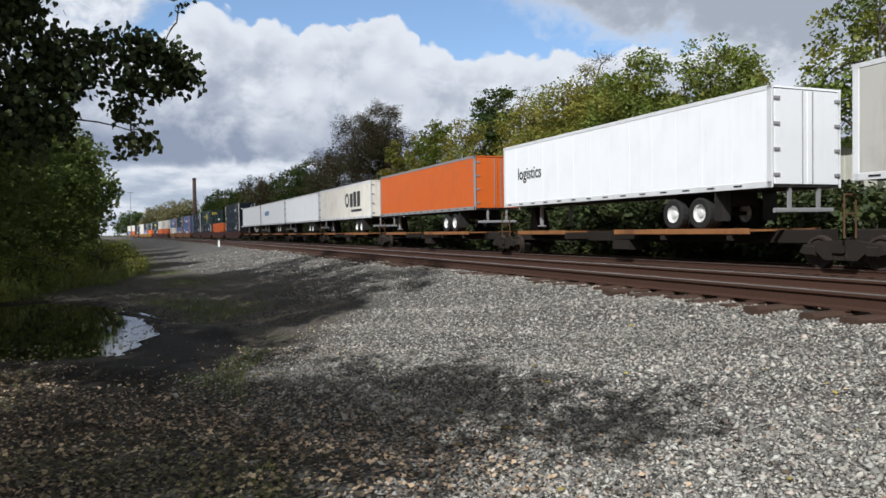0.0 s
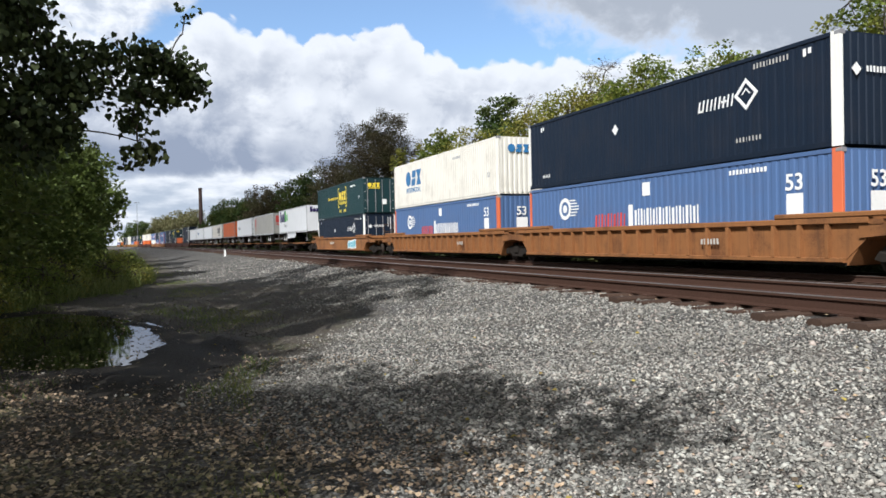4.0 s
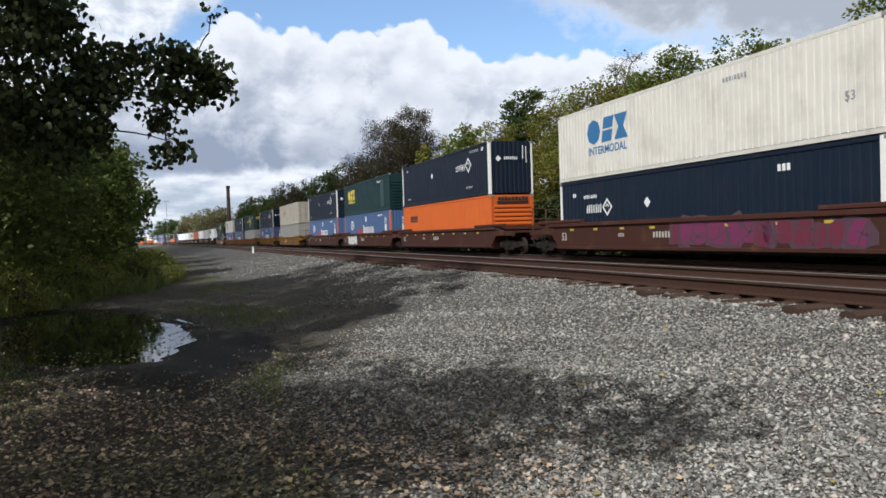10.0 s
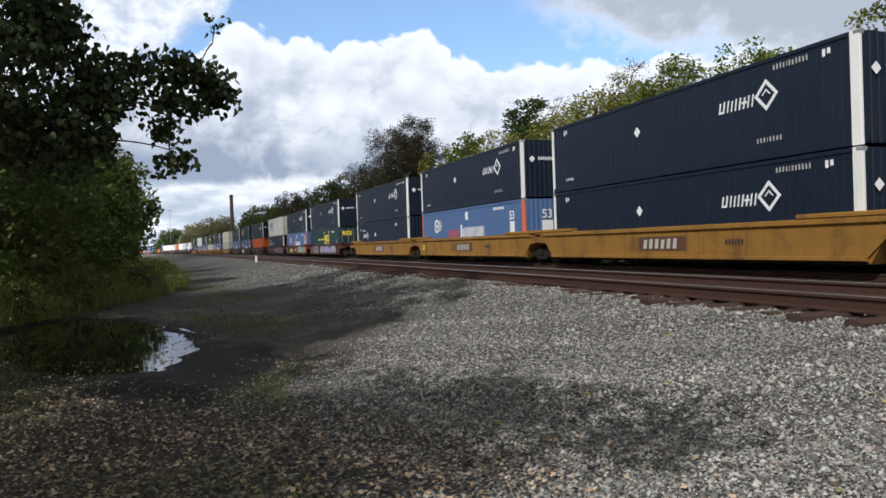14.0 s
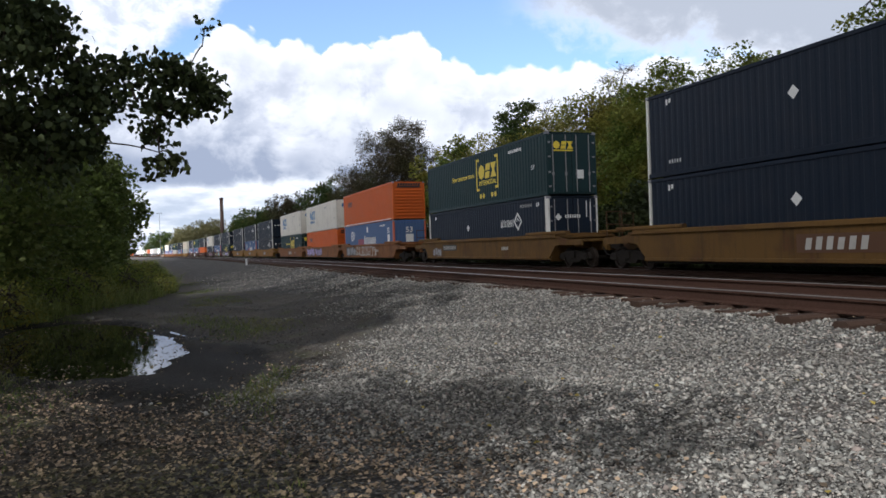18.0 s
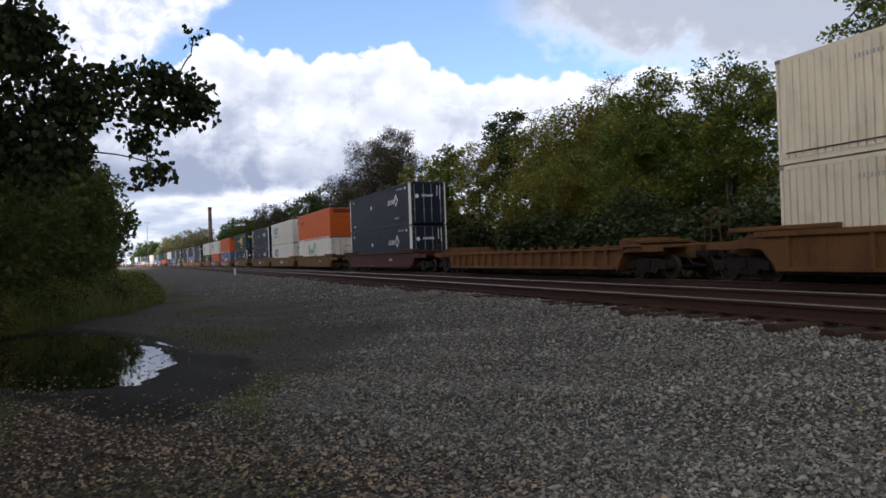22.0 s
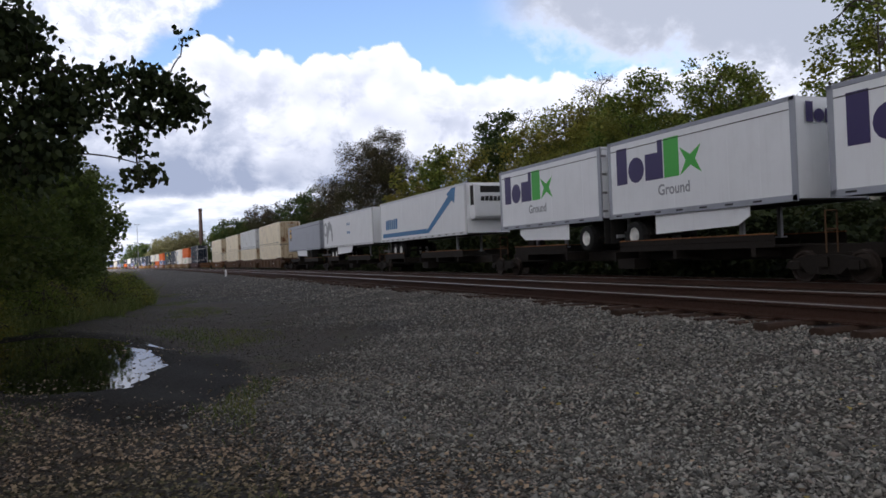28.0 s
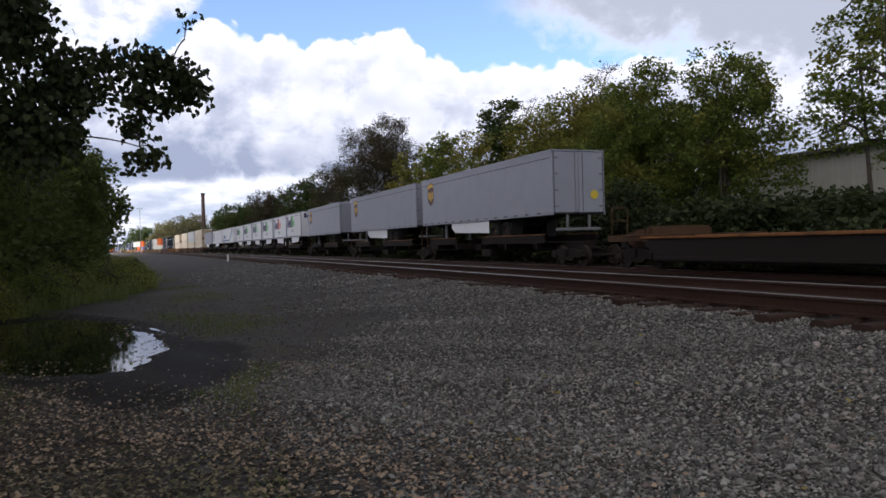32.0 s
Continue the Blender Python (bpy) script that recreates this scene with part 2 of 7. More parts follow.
def ground_material():
    """Ballast, cinder dirt, mud and grass, each in its own strip along the line."""
    mt, n, b = base("ground")
    co = n.add("ShaderNodeTexCoord").outputs["Object"]
    x, y, z = n.xyz(co)
    off = n.m("ADD", x, n.m("DIVIDE", n.m("MULTIPLY", y, y), 2 * R_CURVE))
    wob = n.noise(co, 0.35, 5.0, 0.6)
    mid = n.noise(co, 2.2, 5.0, 0.6)
    fine = n.noise(co, 24.0, 4.0, 0.65)
    vor = n.add("ShaderNodeTexVoronoi")
    vor.inputs["Scale"].default_value = 25.0
    n.link(co, vor.inputs["Vector"])
    bw = n.xyz(vor.outputs["Color"])[0]
    gravel = n.mix(n.m("POWER", bw, 1.5), (0.060, 0.057, 0.054), (0.33, 0.318, 0.30))
    # gaps between the stones painted darker, as crevice shade would be
    gravel = n.mix(n.rng(vor.outputs["Distance"], 0.25, 0.6, 0.0, 0.75), gravel, (0.05, 0.048, 0.045))
    gravel = n.mix(n.m("MULTIPLY", n.rng(mid, 0.45, 0.75), 0.4), gravel, (0.17, 0.14, 0.115))
    dirt = n.mix(n.rng(fine, 0.3, 0.75), (0.040, 0.034, 0.028), (0.135, 0.114, 0.089))
    dirt = n.mix(n.rng(mid, 0.5, 0.75, 0.0, 0.8), dirt, (0.075, 0.085, 0.03))
    rustb = n.mix(n.rng(fine, 0.3, 0.75), (0.018, 0.013, 0.011), (0.060, 0.043, 0.036))
    lawn = n.mix(n.rng(fine, 0.3, 0.7), (0.03, 0.04, 0.012), (0.13, 0.15, 0.05))
    e1 = n.rng(n.m("SUBTRACT", n.m("ADD", off, n.m("MULTIPLY", n.m("SUBTRACT", wob, 0.5), 3.0)), n.m("SUBTRACT", n.rng(y, 7.0, 13.0, 0.0, 3.2), n.rng(y, 24.0, 33.0, 0.0, 2.4))), -0.4, 0.9)
    col = n.mix(e1, dirt, gravel)
    near = n.rng(off, 6.3, 6.75)
    far = n.rng(off, 9.6, 8.6)
    col = n.mix(n.m("MULTIPLY", near, far), col, rustb)
    col = n.mix(n.m("MULTIPLY", n.rng(off, 14.0, 15.5), n.rng(off, 20.5, 19.5)), col, rustb)
    col = n.mix(n.rng(n.m("ADD", off, n.m("MULTIPLY", wob, 3.0)), 29.0, 32.0), col, lawn)
    col = n.mix(n.m("MULTIPLY", n.rng(off, 19.5, 20.5), n.rng(off, 29.0, 27.0)), col, dirt)
    col = n.mix(n.rng(n.m("ADD", off, n.m("MULTIPLY", wob, 4.0)), -0.2, -1.6), col, n.mix(n.rng(mid, 0.35, 0.6), dirt, lawn))
    # wet mud round the puddle
    px = n.m("DIVIDE", n.m("ADD", n.m("ADD", x, 1.74), n.m("MULTIPLY", n.m("SUBTRACT", y, 15.1), 0.20)), 1.62)
    py = n.m("DIVIDE", n.m("SUBTRACT", y, 15.1), 4.6)
    ringd = n.m("ADD", n.m("ADD", n.m("MULTIPLY", px, px), n.m("MULTIPLY", py, py)), n.m("MULTIPLY", n.m("SUBTRACT", mid, 0.5), 1.2))
    wet = n.rng(ringd, 2.2, 1.2)
    # trodden mud on the near side of the water
    qx = n.m("DIVIDE", n.m("ADD", n.m("SUBTRACT", x, 0.05), n.m("MULTIPLY", n.m("SUBTRACT", y, 10.6), -0.10)), 1.15)
    qy = n.m("DIVIDE", n.m("SUBTRACT", y, 10.6), 2.9)
    ring2 = n.m("ADD", n.m("ADD", n.m("MULTIPLY", qx, qx), n.m("MULTIPLY", qy, qy)), n.m("MULTIPLY", n.m("SUBTRACT", mid, 0.5), 0.9))
    wet = n.m("MAXIMUM", wet, n.rng(ring2, 1.25, 0.75))
    col = n.mix(n.m("MULTIPLY", wet, 0.85), col, n.mix(n.rng(fine, 0.35, 0.7), (0.014, 0.0125, 0.011), (0.034, 0.030, 0.025)))
    n.link(col, b.inputs["Base Color"])
    n.link(n.m("SUBTRACT", n.rng(e1, 0.0, 1.0, 0.8, 0.95), n.m("MULTIPLY", wet, 0.12)), b.inputs["Roughness"])
    n.link(n.rng(wet, 0.0, 1.0, 0.2, 0.04), b.inputs["Specular IOR Level"])
    h = n.m("ADD", n.m("MULTIPLY", n.m("SUBTRACT", 1.0, vor.outputs["Distance"]), n.m("MULTIPLY", e1, 1.0)), n.m("MULTIPLY", fine, 0.7))
    bump(n, b, h, 0.9, 0.03)
    return mt


M = {}
M["ground"] = ground_material()
M["stone"] = stones("ballast_stone", (0.62, 0.603, 0.565), (0.10, 0.097, 0.091), (0.27, 0.255, 0.225))
M["water"], wn, wb = base("water")
wb.inputs["Base Color"].default_value = (0.012, 0.012, 0.010, 1)
wb.inputs["Roughness"].default_value = 0.03
wb.inputs["IOR"].default_value = 1.38
wb.inputs["Specular IOR Level"].default_value = 1.0
wco = wn.add("ShaderNodeTexCoord").outputs["Object"]
bump(wn, wb, wn.noise(wco, 3.0, 2.0, 0.5), 0.04, 0.02)
M["rail"] = paint("rail_steel", (0.068, 0.036, 0.026), 0.7, (0.05, 0.03, 0.02), 0.6, 0.2, False)
M["railhead"] = paint("rail_head", (0.30, 0.27, 0.25), 0.38, (0.12, 0.09, 0.07), 0.4, 0.8, False)
M["tie"] = paint("tie_wood", (0.064, 0.039, 0.028), 0.9, (0.03, 0.022, 0.018), 0.7, 0.0, False)
M["leaf_dark"] = leafy("leaf_dark", (0.07, 0.10, 0.026), (0.125, 0.165, 0.040), (0.16, 0.175, 0.052), 0.45)
M["leaf_green"] = leafy("leaf_green", (0.10, 0.15, 0.03), (0.22, 0.27, 0.055), (0.29, 0.265, 0.06))
M["leaf_yellow"] = leafy("leaf_yellow", (0.16, 0.185, 0.04), (0.32, 0.315, 0.065), (0.34, 0.26, 0.055))
M["leaf_deep"] = leafy("leaf_deep", (0.045, 0.08, 0.026), (0.095, 0.14, 0.04), (0.13, 0.14, 0.04))
M["leaf_brown"] = leafy("leaf_brown", (0.07, 0.06, 0.036), (0.13, 0.105, 0.058), (0.10, 0.105, 0.045))
M["leaf_olive"] = leafy("leaf_olive", (0.13, 0.13, 0.06), (0.23, 0.22, 0.11), (0.20, 0.175, 0.09), 0.35)
M["litter"] = leafy("leaf_litter", (0.062, 0.048, 0.036), (0.54, 0.40, 0.27), (0.15, 0.16, 0.07), 0.1)
M["litter_yellow"] = leafy("leaf_litter_yellow", (0.36, 0.28, 0.07), (0.48, 0.38, 0.10), (0.4, 0.26, 0.07), 0.15)
M["grass"] = leafy("grass", (0.085, 0.125, 0.03), (0.20, 0.25, 0.065), (0.24, 0.24, 0.09), 0.4)
# lighter copy of grass: sunlight at the wood's edge put into the colour
M["tall_grass"] = leafy("tall_grass", (0.15, 0.19, 0.055), (0.29, 0.33, 0.11), (0.33, 0.33, 0.14), 0.5)
M["leaf_broad"] = leafy("leaf_broad", (0.03, 0.045, 0.017), (0.062, 0.08, 0.027), (0.09, 0.09, 0.03), 0.25)
M["bark"] = bark("bark", (0.11, 0.09, 0.07))
M["bark_pale"] = bark("bark_pale", (0.30, 0.27, 0.23))
M["cinder"] = stones("cinder_stone", (0.26, 0.24, 0.215), (0.05, 0.045, 0.04), (0.12, 0.10, 0.075))
M["ruststone"] = stones("rust_stone", (0.095, 0.07, 0.058), (0.024, 0.018, 0.016), (0.055, 0.037, 0.03))
M["brick"] = paint("chimney_brick", (0.065, 0.043, 0.037), 0.9, (0.04, 0.032, 0.03), 0.5)
M["cladding"] = paint("metal_cladding", (0.50, 0.49, 0.43), 0.6, (0.22, 0.19, 0.14), 0.35)
M["roofing"] = paint("roofing", (0.09, 0.085, 0.085), 0.8, (0.04, 0.04, 0.04), 0.4)


# ---- mesh helpers ----
def mesh(name, verts, faces, mats, idx=None, smooth=False):
    me = bpy.data.meshes.new(name)
    me.from_pydata([tuple(v) for v in verts], [], [tuple(f) for f in faces])
    for mt in (mats if isinstance(mats, (list, tuple)) else [mats]):
        me.materials.append(mt)
    if idx is not None:
        me.polygons.foreach_set("material_index", idx)
    if smooth:
        me.polygons.foreach_set("use_smooth", [True] * len(me.polygons))
    me.update()
    return me


def big_mesh(name, co, quads, mt):
    """A mesh from arrays: co (n, 3), quads (m, k)."""
    me = bpy.data.meshes.new(name)
    m, k = quads.shape
    me.vertices.add(len(co))
    me.vertices.foreach_set("co", np.asarray(co, np.float32).ravel())
    me.loops.add(m * k)
    me.loops.foreach_set("vertex_index", quads.astype(np.int32).ravel())
    me.polygons.add(m)
    me.polygons.foreach_set("loop_start", np.arange(0, m * k, k, dtype=np.int32))
    me.polygons.foreach_set("loop_total", np.full(m, k, np.int32))
    me.materials.append(mt)
    me.update(calc_edges=True)
    return me


class Shape:
    """Boxes, tubes and plates gathered into one mesh."""

    def __init__(self):
        self.v, self.f = [], []

    def box(self, x0, x1, y0, y1, z0, z1, c=0.0):
        """A box with its long edges chamfered by c."""
        b = len(self.v)
        if c <= 0:
            self.v += [(x, y, z) for z in (z0, z1) for x, y in ((x0, y0), (x1, y0), (x1, y1), (x0, y1))]
            self.f += [tuple(b + i for i in q) for q in ((3, 2, 1, 0), (4, 5, 6, 7), (0, 1, 5, 4), (1, 2, 6, 5), (2, 3, 7, 6), (3, 0, 4, 7))]
            return self
        dx, dy, dz = x1 - x0, y1 - y0, z1 - z0
        if dy >= dx and dy >= dz:
            prof = [(x0 + c, z0), (x1 - c, z0), (x1, z0 + c), (x1, z1 - c), (x1 - c, z1), (x0 + c, z1), (x0, z1 - c), (x0, z0 + c)]
            self.v += [(x, y0, z) for x, z in prof] + [(x, y1, z) for x, z in prof]
            flip = False
        elif dz >= dx:
            prof = [(x0 + c, y0), (x1 - c, y0), (x1, y0 + c), (x1, y1 - c), (x1 - c, y1), (x0 + c, y1), (x0, y1 - c), (x0, y0 + c)]
            self.v += [(x, y, z0) for x, y in prof] + [(x, y, z1) for x, y in prof]
            flip = True
        else:
            prof = [(y0 + c, z0), (y1 - c, z0), (y1, z0 + c), (y1, z1 - c), (y1 - c, z1), (y0 + c, z1), (y0, z1 - c), (y0, z0 + c)]
            self.v += [(x0, y, z) for y, z in prof] + [(x1, y, z) for y, z in prof]
            flip = True
        fs = [tuple(range(8))[::1], tuple(range(15, 7, -1))] + [(i, i + 8, (i + 1) % 8 + 8, (i + 1) % 8) for i in range(8)]
        for q in fs:
            self.f.append(tuple(b + i for i in (q[::-1] if flip else q)))
        return self

    def tube(self, p, q, r0, r1=None, n=8, cap=True):
        r1 = r0 if r1 is None else r1
        p, q = Vector(p), Vector(q)
        d = (q - p).normalized()
        a = d.orthogonal().normalized()
        c = d.cross(a)
        b = len(self.v)
        for o, r in ((p, r0), (q, r1)):
            self.v += [tuple(o + (a * math.cos(i * 2 * math.pi / n) + c * math.sin(i * 2 * math.pi / n)) * r) for i in range(n)]
        self.f += [(b + i, b + (i + 1) % n, b + n + (i + 1) % n, b + n + i) for i in range(n)]
        if cap:
            self.f += [tuple(b + i for i in range(n))[::-1], tuple(b + n + i for i in range(n))]
        return self

    def lathe(self, prof, x=0.0, y=0.0, z=0.0, n=20):
        """Turned about an axis along x: prof is (x, radius)."""
        b, k = len(self.v), len(prof)
        for i in range(n):
            a = i * 2 * math.pi / n
            self.v += [(x + px, y + r * math.cos(a), z + r * math.sin(a)) for px, r in prof]
        for i in range(n):
            j = (i + 1) % n
            self.f += [(b + i * k + m, b + i * k + m + 1, b + j * k + m + 1, b + j * k + m) for m in range(k - 1)]
        return self

    def prism(self, poly, x0, x1):
        """A (y, z) outline given depth along x."""
        b, k = len(self.v), len(poly)
        self.v += [(x0, y, z) for y, z in poly] + [(x1, y, z) for y, z in poly]
        self.f += [tuple(b + i for i in range(k))[::-1], tuple(b + k + i for i in range(k))]
        self.f += [(b + i, b + (i + 1) % k, b + k + (i + 1) % k, b + k + i) for i in range(k)]
        return self

    def quad(self, *pts):
        b = len(self.v)
        self.v += list(pts)
        self.f.append(tuple(range(b, b + len(pts))))
        return self

    def done(self, name, mt, smooth=False):
        me = mesh(name, self.v, self.f, mt, smooth=smooth)
        bm = bmesh.new()
        bm.from_mesh(me)
        bmesh.ops.recalc_face_normals(bm, faces=bm.faces)
        bm.to_mesh(me)
        bm.free()
        return me


def part(name, me, parent, label="", at=None):
    ob = new(name, me)
    ob.parent = parent
    if at is not None:
        ob.matrix_basis = at
    if label:
        ob["label"] = label
    if name in ("number", "marking", "logo") and me.get("pieces", 1) > 1:
        tagged(ob, kind="stuff")
    return ob


def thing(name, label, category, group="", kind="", at=None):
    ob = new(name)
    ob.empty_display_size = 0.3
    if at is not None:
        ob.matrix_world = at
    return tagged(ob, label, category, group, kind)


def bend(y):
    """How far the line has swung over at the distance y."""
    return -y * y / (2 * R_CURVE)


def lerp_profile(pts, x):
    return np.interp(x, [p[0] for p in pts], [p[1] for p in pts])


# ---- ground: one sheet ----
PROFILE = [(-400, 1.0), (-60, -0.1), (-12, -0.30), (-4, -0.42), (0, -0.42), (2.2, -0.36), (4.2, -0.07), (5.6, 0.20), (5.95, 0.236), (6.4, 0.243), (8.9, 0.235), (10.4, -0.02),
           (12.0, -0.22), (14.0, -0.24), (15.6, -0.20), (18.9, -0.19), (20.6, -0.6), (24, -0.55), (40, -0.4), (80, 0.2), (500, 3.0)]
POND = (-1.74, 15.1)
POND_R = (1.55, 4.6)


def ground_z(x, y):
    off = x - bend(y)
    z = lerp_profile(PROFILE, off)
    amp = np.clip(1 - np.abs(off - 7.3) / 3.0, 0, 1)
    wave = 0.03 * np.sin(x * 1.7 + 0.6 * y) * np.sin(y * 0.9 + 1.3) + 0.022 * np.sin(x * 3.9 + y * 2.3) + 0.05 * np.sin(x * 0.43 + 2) * np.sin(y * 0.31)
    px, py = (x - POND[0] + (y - POND[1]) * 0.20) / POND_R[0], (y - POND[1]) / POND_R[1]
    wave = wave * np.clip((px * px + py * py - 0.7) / 1.2, 0, 1)
    z = z + wave * (1 - amp) * np.where(np.abs(off - 17.3) < 3, 0.2, 1.0)
    d = px * px + py * py + 0.05 * np.sin(x * 1.3 + y * 0.6 + 1) + 0.05 * np.sin(x * 2.3 + y * 3.3) * np.sin(y * 1.7) + 0.035 * np.sin(x * 6.1 + y * 4.2) * np.sin(y * 3.1 + x) + 0.03 * np.sin(x * 13.1 - y * 9.2)
    d = d + 0.5 * np.exp(-((x + 0.05) / 0.3) ** 2 - ((y - 15.9) / 0.4) ** 2) + 0.5 * np.exp(-((x + 0.45) / 0.2) ** 2 - ((y - 16.3) / 0.3) ** 2)
    dip = np.clip(1.25 - d, 0, 1.25)
    z = z - 0.13 * dip
    return z


def grid_axis(stops):
    out = []
    for a, b, s in stops:
        out += list(np.arange(a, b, s))
    return np.array(out + [stops[-1][1]])


gx = grid_axis([(-1500, -200, 260), (-200, -40, 20), (-40, -8, 4), (-8, 2, 0.11), (2, 12, 0.2), (12, 26, 0.5), (26, 80, 9), (80, 400, 80), (400, 2500, 350)])
gy = grid_axis([(-600, -60, 90), (-60, -4, 7), (-4, 1.5, 0.7), (1.5, 22, 0.11), (22, 60, 0.8), (60, 200, 7), (200, 800, 50), (800, 3000, 275)])
# the sheet follows the swing of the line
YY, XX = np.meshgrid(gy, gx, indexing="ij")
XB = XX + np.where(np.abs(XX) < 90, 1.0, np.clip(1 - (np.abs(XX) - 90) / 400, 0, 1)) * -(np.clip(YY, -600, 1300) ** 2) / (2 * R_CURVE)
ZZ = ground_z(XB, np.clip(YY, -600, 1300))
ny, nx = XX.shape
ids = np.arange(nx * ny).reshape(ny, nx)
quads = np.stack([ids[:-1, :-1], ids[:-1, 1:], ids[1:, 1:], ids[1:, :-1]], -1).reshape(-1, 4)
gm = big_mesh("ground", np.stack([XB, YY, ZZ], -1).reshape(-1, 3), quads, M["ground"])
gm.polygons.foreach_set("use_smooth", [True] * len(gm.polygons))
tagged(new("ground", gm), "grey ballast and dark cinder dirt beside the railway line", "ground", kind="structure")

# puddle
pa = [i * 2 * math.pi / 56 for i in range(56)]
pv = [(POND[0] + 1.9 * math.cos(a) - 1.06 * math.sin(a), POND[1] + 5.3 * math.sin(a), -0.455) for a in pa]
tagged(new("puddle_water", mesh("puddle_water", pv, [range(56)], M["water"])), "still dark rain puddle in a muddy hollow", "puddle", kind="structure")


# ---- tracks ----
def rail_mesh(name, ys, x, z):
    prof_foot = [(-0.07, -0.17), (0.07, -0.17), (0.07, -0.158), (0.012, -0.14), (0.010, -0.045), (0.036, -0.036), (0.036, -0.008), (-0.036, -0.008), (-0.036, -0.036), (-0.010, -0.045), (-0.012, -0.14), (-0.07, -0.158)]
    head = [(-0.036, -0.008), (0.036, -0.008), (0.030, 0.0), (-0.030, 0.0)]
    v, f, idx = [], [], []
    for prof, mi in ((prof_foot, 0), (head, 1)):
        b, k = len(v), len(prof)
        for y in ys:
            v += [(x + bend(y) + px, y, z + pz) for px, pz in prof]
        for j in range(len(ys) - 1):
            for i in range(k):
                f.append((b + j * k + i, b + j * k + (i + 1) % k, b + (j + 1) * k + (i + 1) % k, b + (j + 1) * k + i))
                idx.append(mi)
    me = mesh(name, v, f, [M["rail"], M["railhead"]], idx)
    bm = bmesh.new()
    bm.from_mesh(me)
    bmesh.ops.recalc_face_normals(bm, faces=bm.faces)
    bm.to_mesh(me)
    bm.free()
    return me


rail_y = grid_axis([(-90, 100, 3), (100, 900, 10)])
TRACKS = {"near": (7.31, 0.455), "far": (17.25, 0.0)}
track_near = thing("railway_track_1", "empty rusty railway track on creosoted wooden ties", "railway track", kind="structure")
track_far = thing("railway_track_2", "railway track under the passing freight train", "railway track", kind="structure")
for tr, key in ((track_near, "near"), (track_far, "far")):
    cx, cz = TRACKS[key]
    part("rail", rail_mesh("rail", rail_y, cx - 0.745, cz), tr)
    part("rail", rail_mesh("rail", rail_y, cx + 0.745, cz + (0.012 if key == "near" else 0.0)), tr)


def box_mesh(name, sx, sy, sz, c, mt):
    return Shape().box(-sx / 2, sx / 2, -sy / 2, sy / 2, -sz / 2, sz / 2, c).done(name, mt)


tie_me = [box_mesh("tie", ln, w, 0.18, c, M["tie"]) for ln, w, c in ((2.6, 0.22, 0.02), (2.52, 0.205, 0.03), (2.68, 0.215, 0.025), (2.58, 0.195, 0.035), (2.46, 0.22, 0.03))]
plate_me = box_mesh("tie_plate", 0.2, 0.19, 0.016, 0.0, M["rail"])
rnd = random.Random(4)


def lay_ties():
    y, count = -14.0, 0
    rest = Shape()
    cx, cz = TRACKS["near"]
    while y < 330:
        if y < 125:
            t = part("tie", tie_me[rnd.randrange(5)], track_near, at=pose(cx + bend(y) + rnd.uniform(-0.16, 0.0), y + rnd.uniform(-0.03, 0.03), cz - 0.262 + rnd.uniform(-0.016, 0.004), 0, rnd.uniform(-0.8, 0.5), rnd.uniform(-2.6, 2.6)))
            if y < 28:
                for sx in (-0.745, 0.745):
                    part("tie_plate", plate_me, t, at=pose(sx, 0, 0.095))
        else:
            rest.box(cx + bend(y) - 1.3, cx + bend(y) + 1.3, y - 0.115, y + 0.115, cz - 0.35, cz - 0.17)
        y += 0.525
    y = -40.0
    cx, cz = TRACKS["far"]
    while y < 300:
        rest.box(cx + bend(y) - 1.3, cx + bend(y) + 1.3, y - 0.115, y + 0.115, cz - 0.35, cz - 0.172)
        y += 0.525
    tagged(part("far_ties", rest.done("far_ties", M["tie"]), track_far), kind="stuff")


# ---- trees ----
def leaf_cloud(pts, size, rs, flat=0.5, fold=True):
    """Small folded leaves round the given points."""
    n = len(pts)
    nor = rs.normal(size=(n, 3))
    nor[:, 2] = np.abs(nor[:, 2]) + flat
    nor /= np.linalg.norm(nor, axis=1)[:, None]
    a = np.cross(nor, rs.normal(size=(n, 3)))
    a /= np.linalg.norm(a, axis=1)[:, None] + 1e-9
    b = np.cross(nor, a)
    s = size * rs.uniform(0.6, 1.35, (n, 1))
    tip, side = a * s, b * s * 0.42
    mid = nor * s * 0.12
    co = np.stack([pts - tip * 0.5, pts + side + mid - tip * 0.08, pts + tip * 0.5, pts - side + mid - tip * 0.08], 1).reshape(-1, 3)
    q = np.arange(n * 4).reshape(n, 4)
    return co, q


def broad_leaves(pts, size, rs):
    """Broad pointed leaves that hang and flutter at all angles."""
    n = len(pts)
    tip = np.stack([rs.normal(size=n) * 0.75, rs.normal(size=n) * 0.75, -np.abs(rs.normal(size=n)) - 0.2], -1)
    tip /= np.linalg.norm(tip, axis=1)[:, None]
    side = np.cross(tip, rs.normal(size=(n, 3)))
    side /= np.linalg.norm(side, axis=1)[:, None] + 1e-9
    nor = np.cross(tip, side)
    s = size * rs.uniform(0.65, 1.25, (n, 1))
    t, b, u = tip * s, side * s, nor * s
    co = np.stack([pts - t * 0.42, pts - t * 0.46 + b * 0.3 + u * 0.06, pts - t * 0.1 + b * 0.47 + u * 0.1, pts + t * 0.56, pts - t * 0.1 - b * 0.47 + u * 0.1, pts - t * 0.46 - b * 0.3 + u * 0.06], 1).reshape(-1, 3)
    return co, np.arange(n * 6).reshape(n, 6)


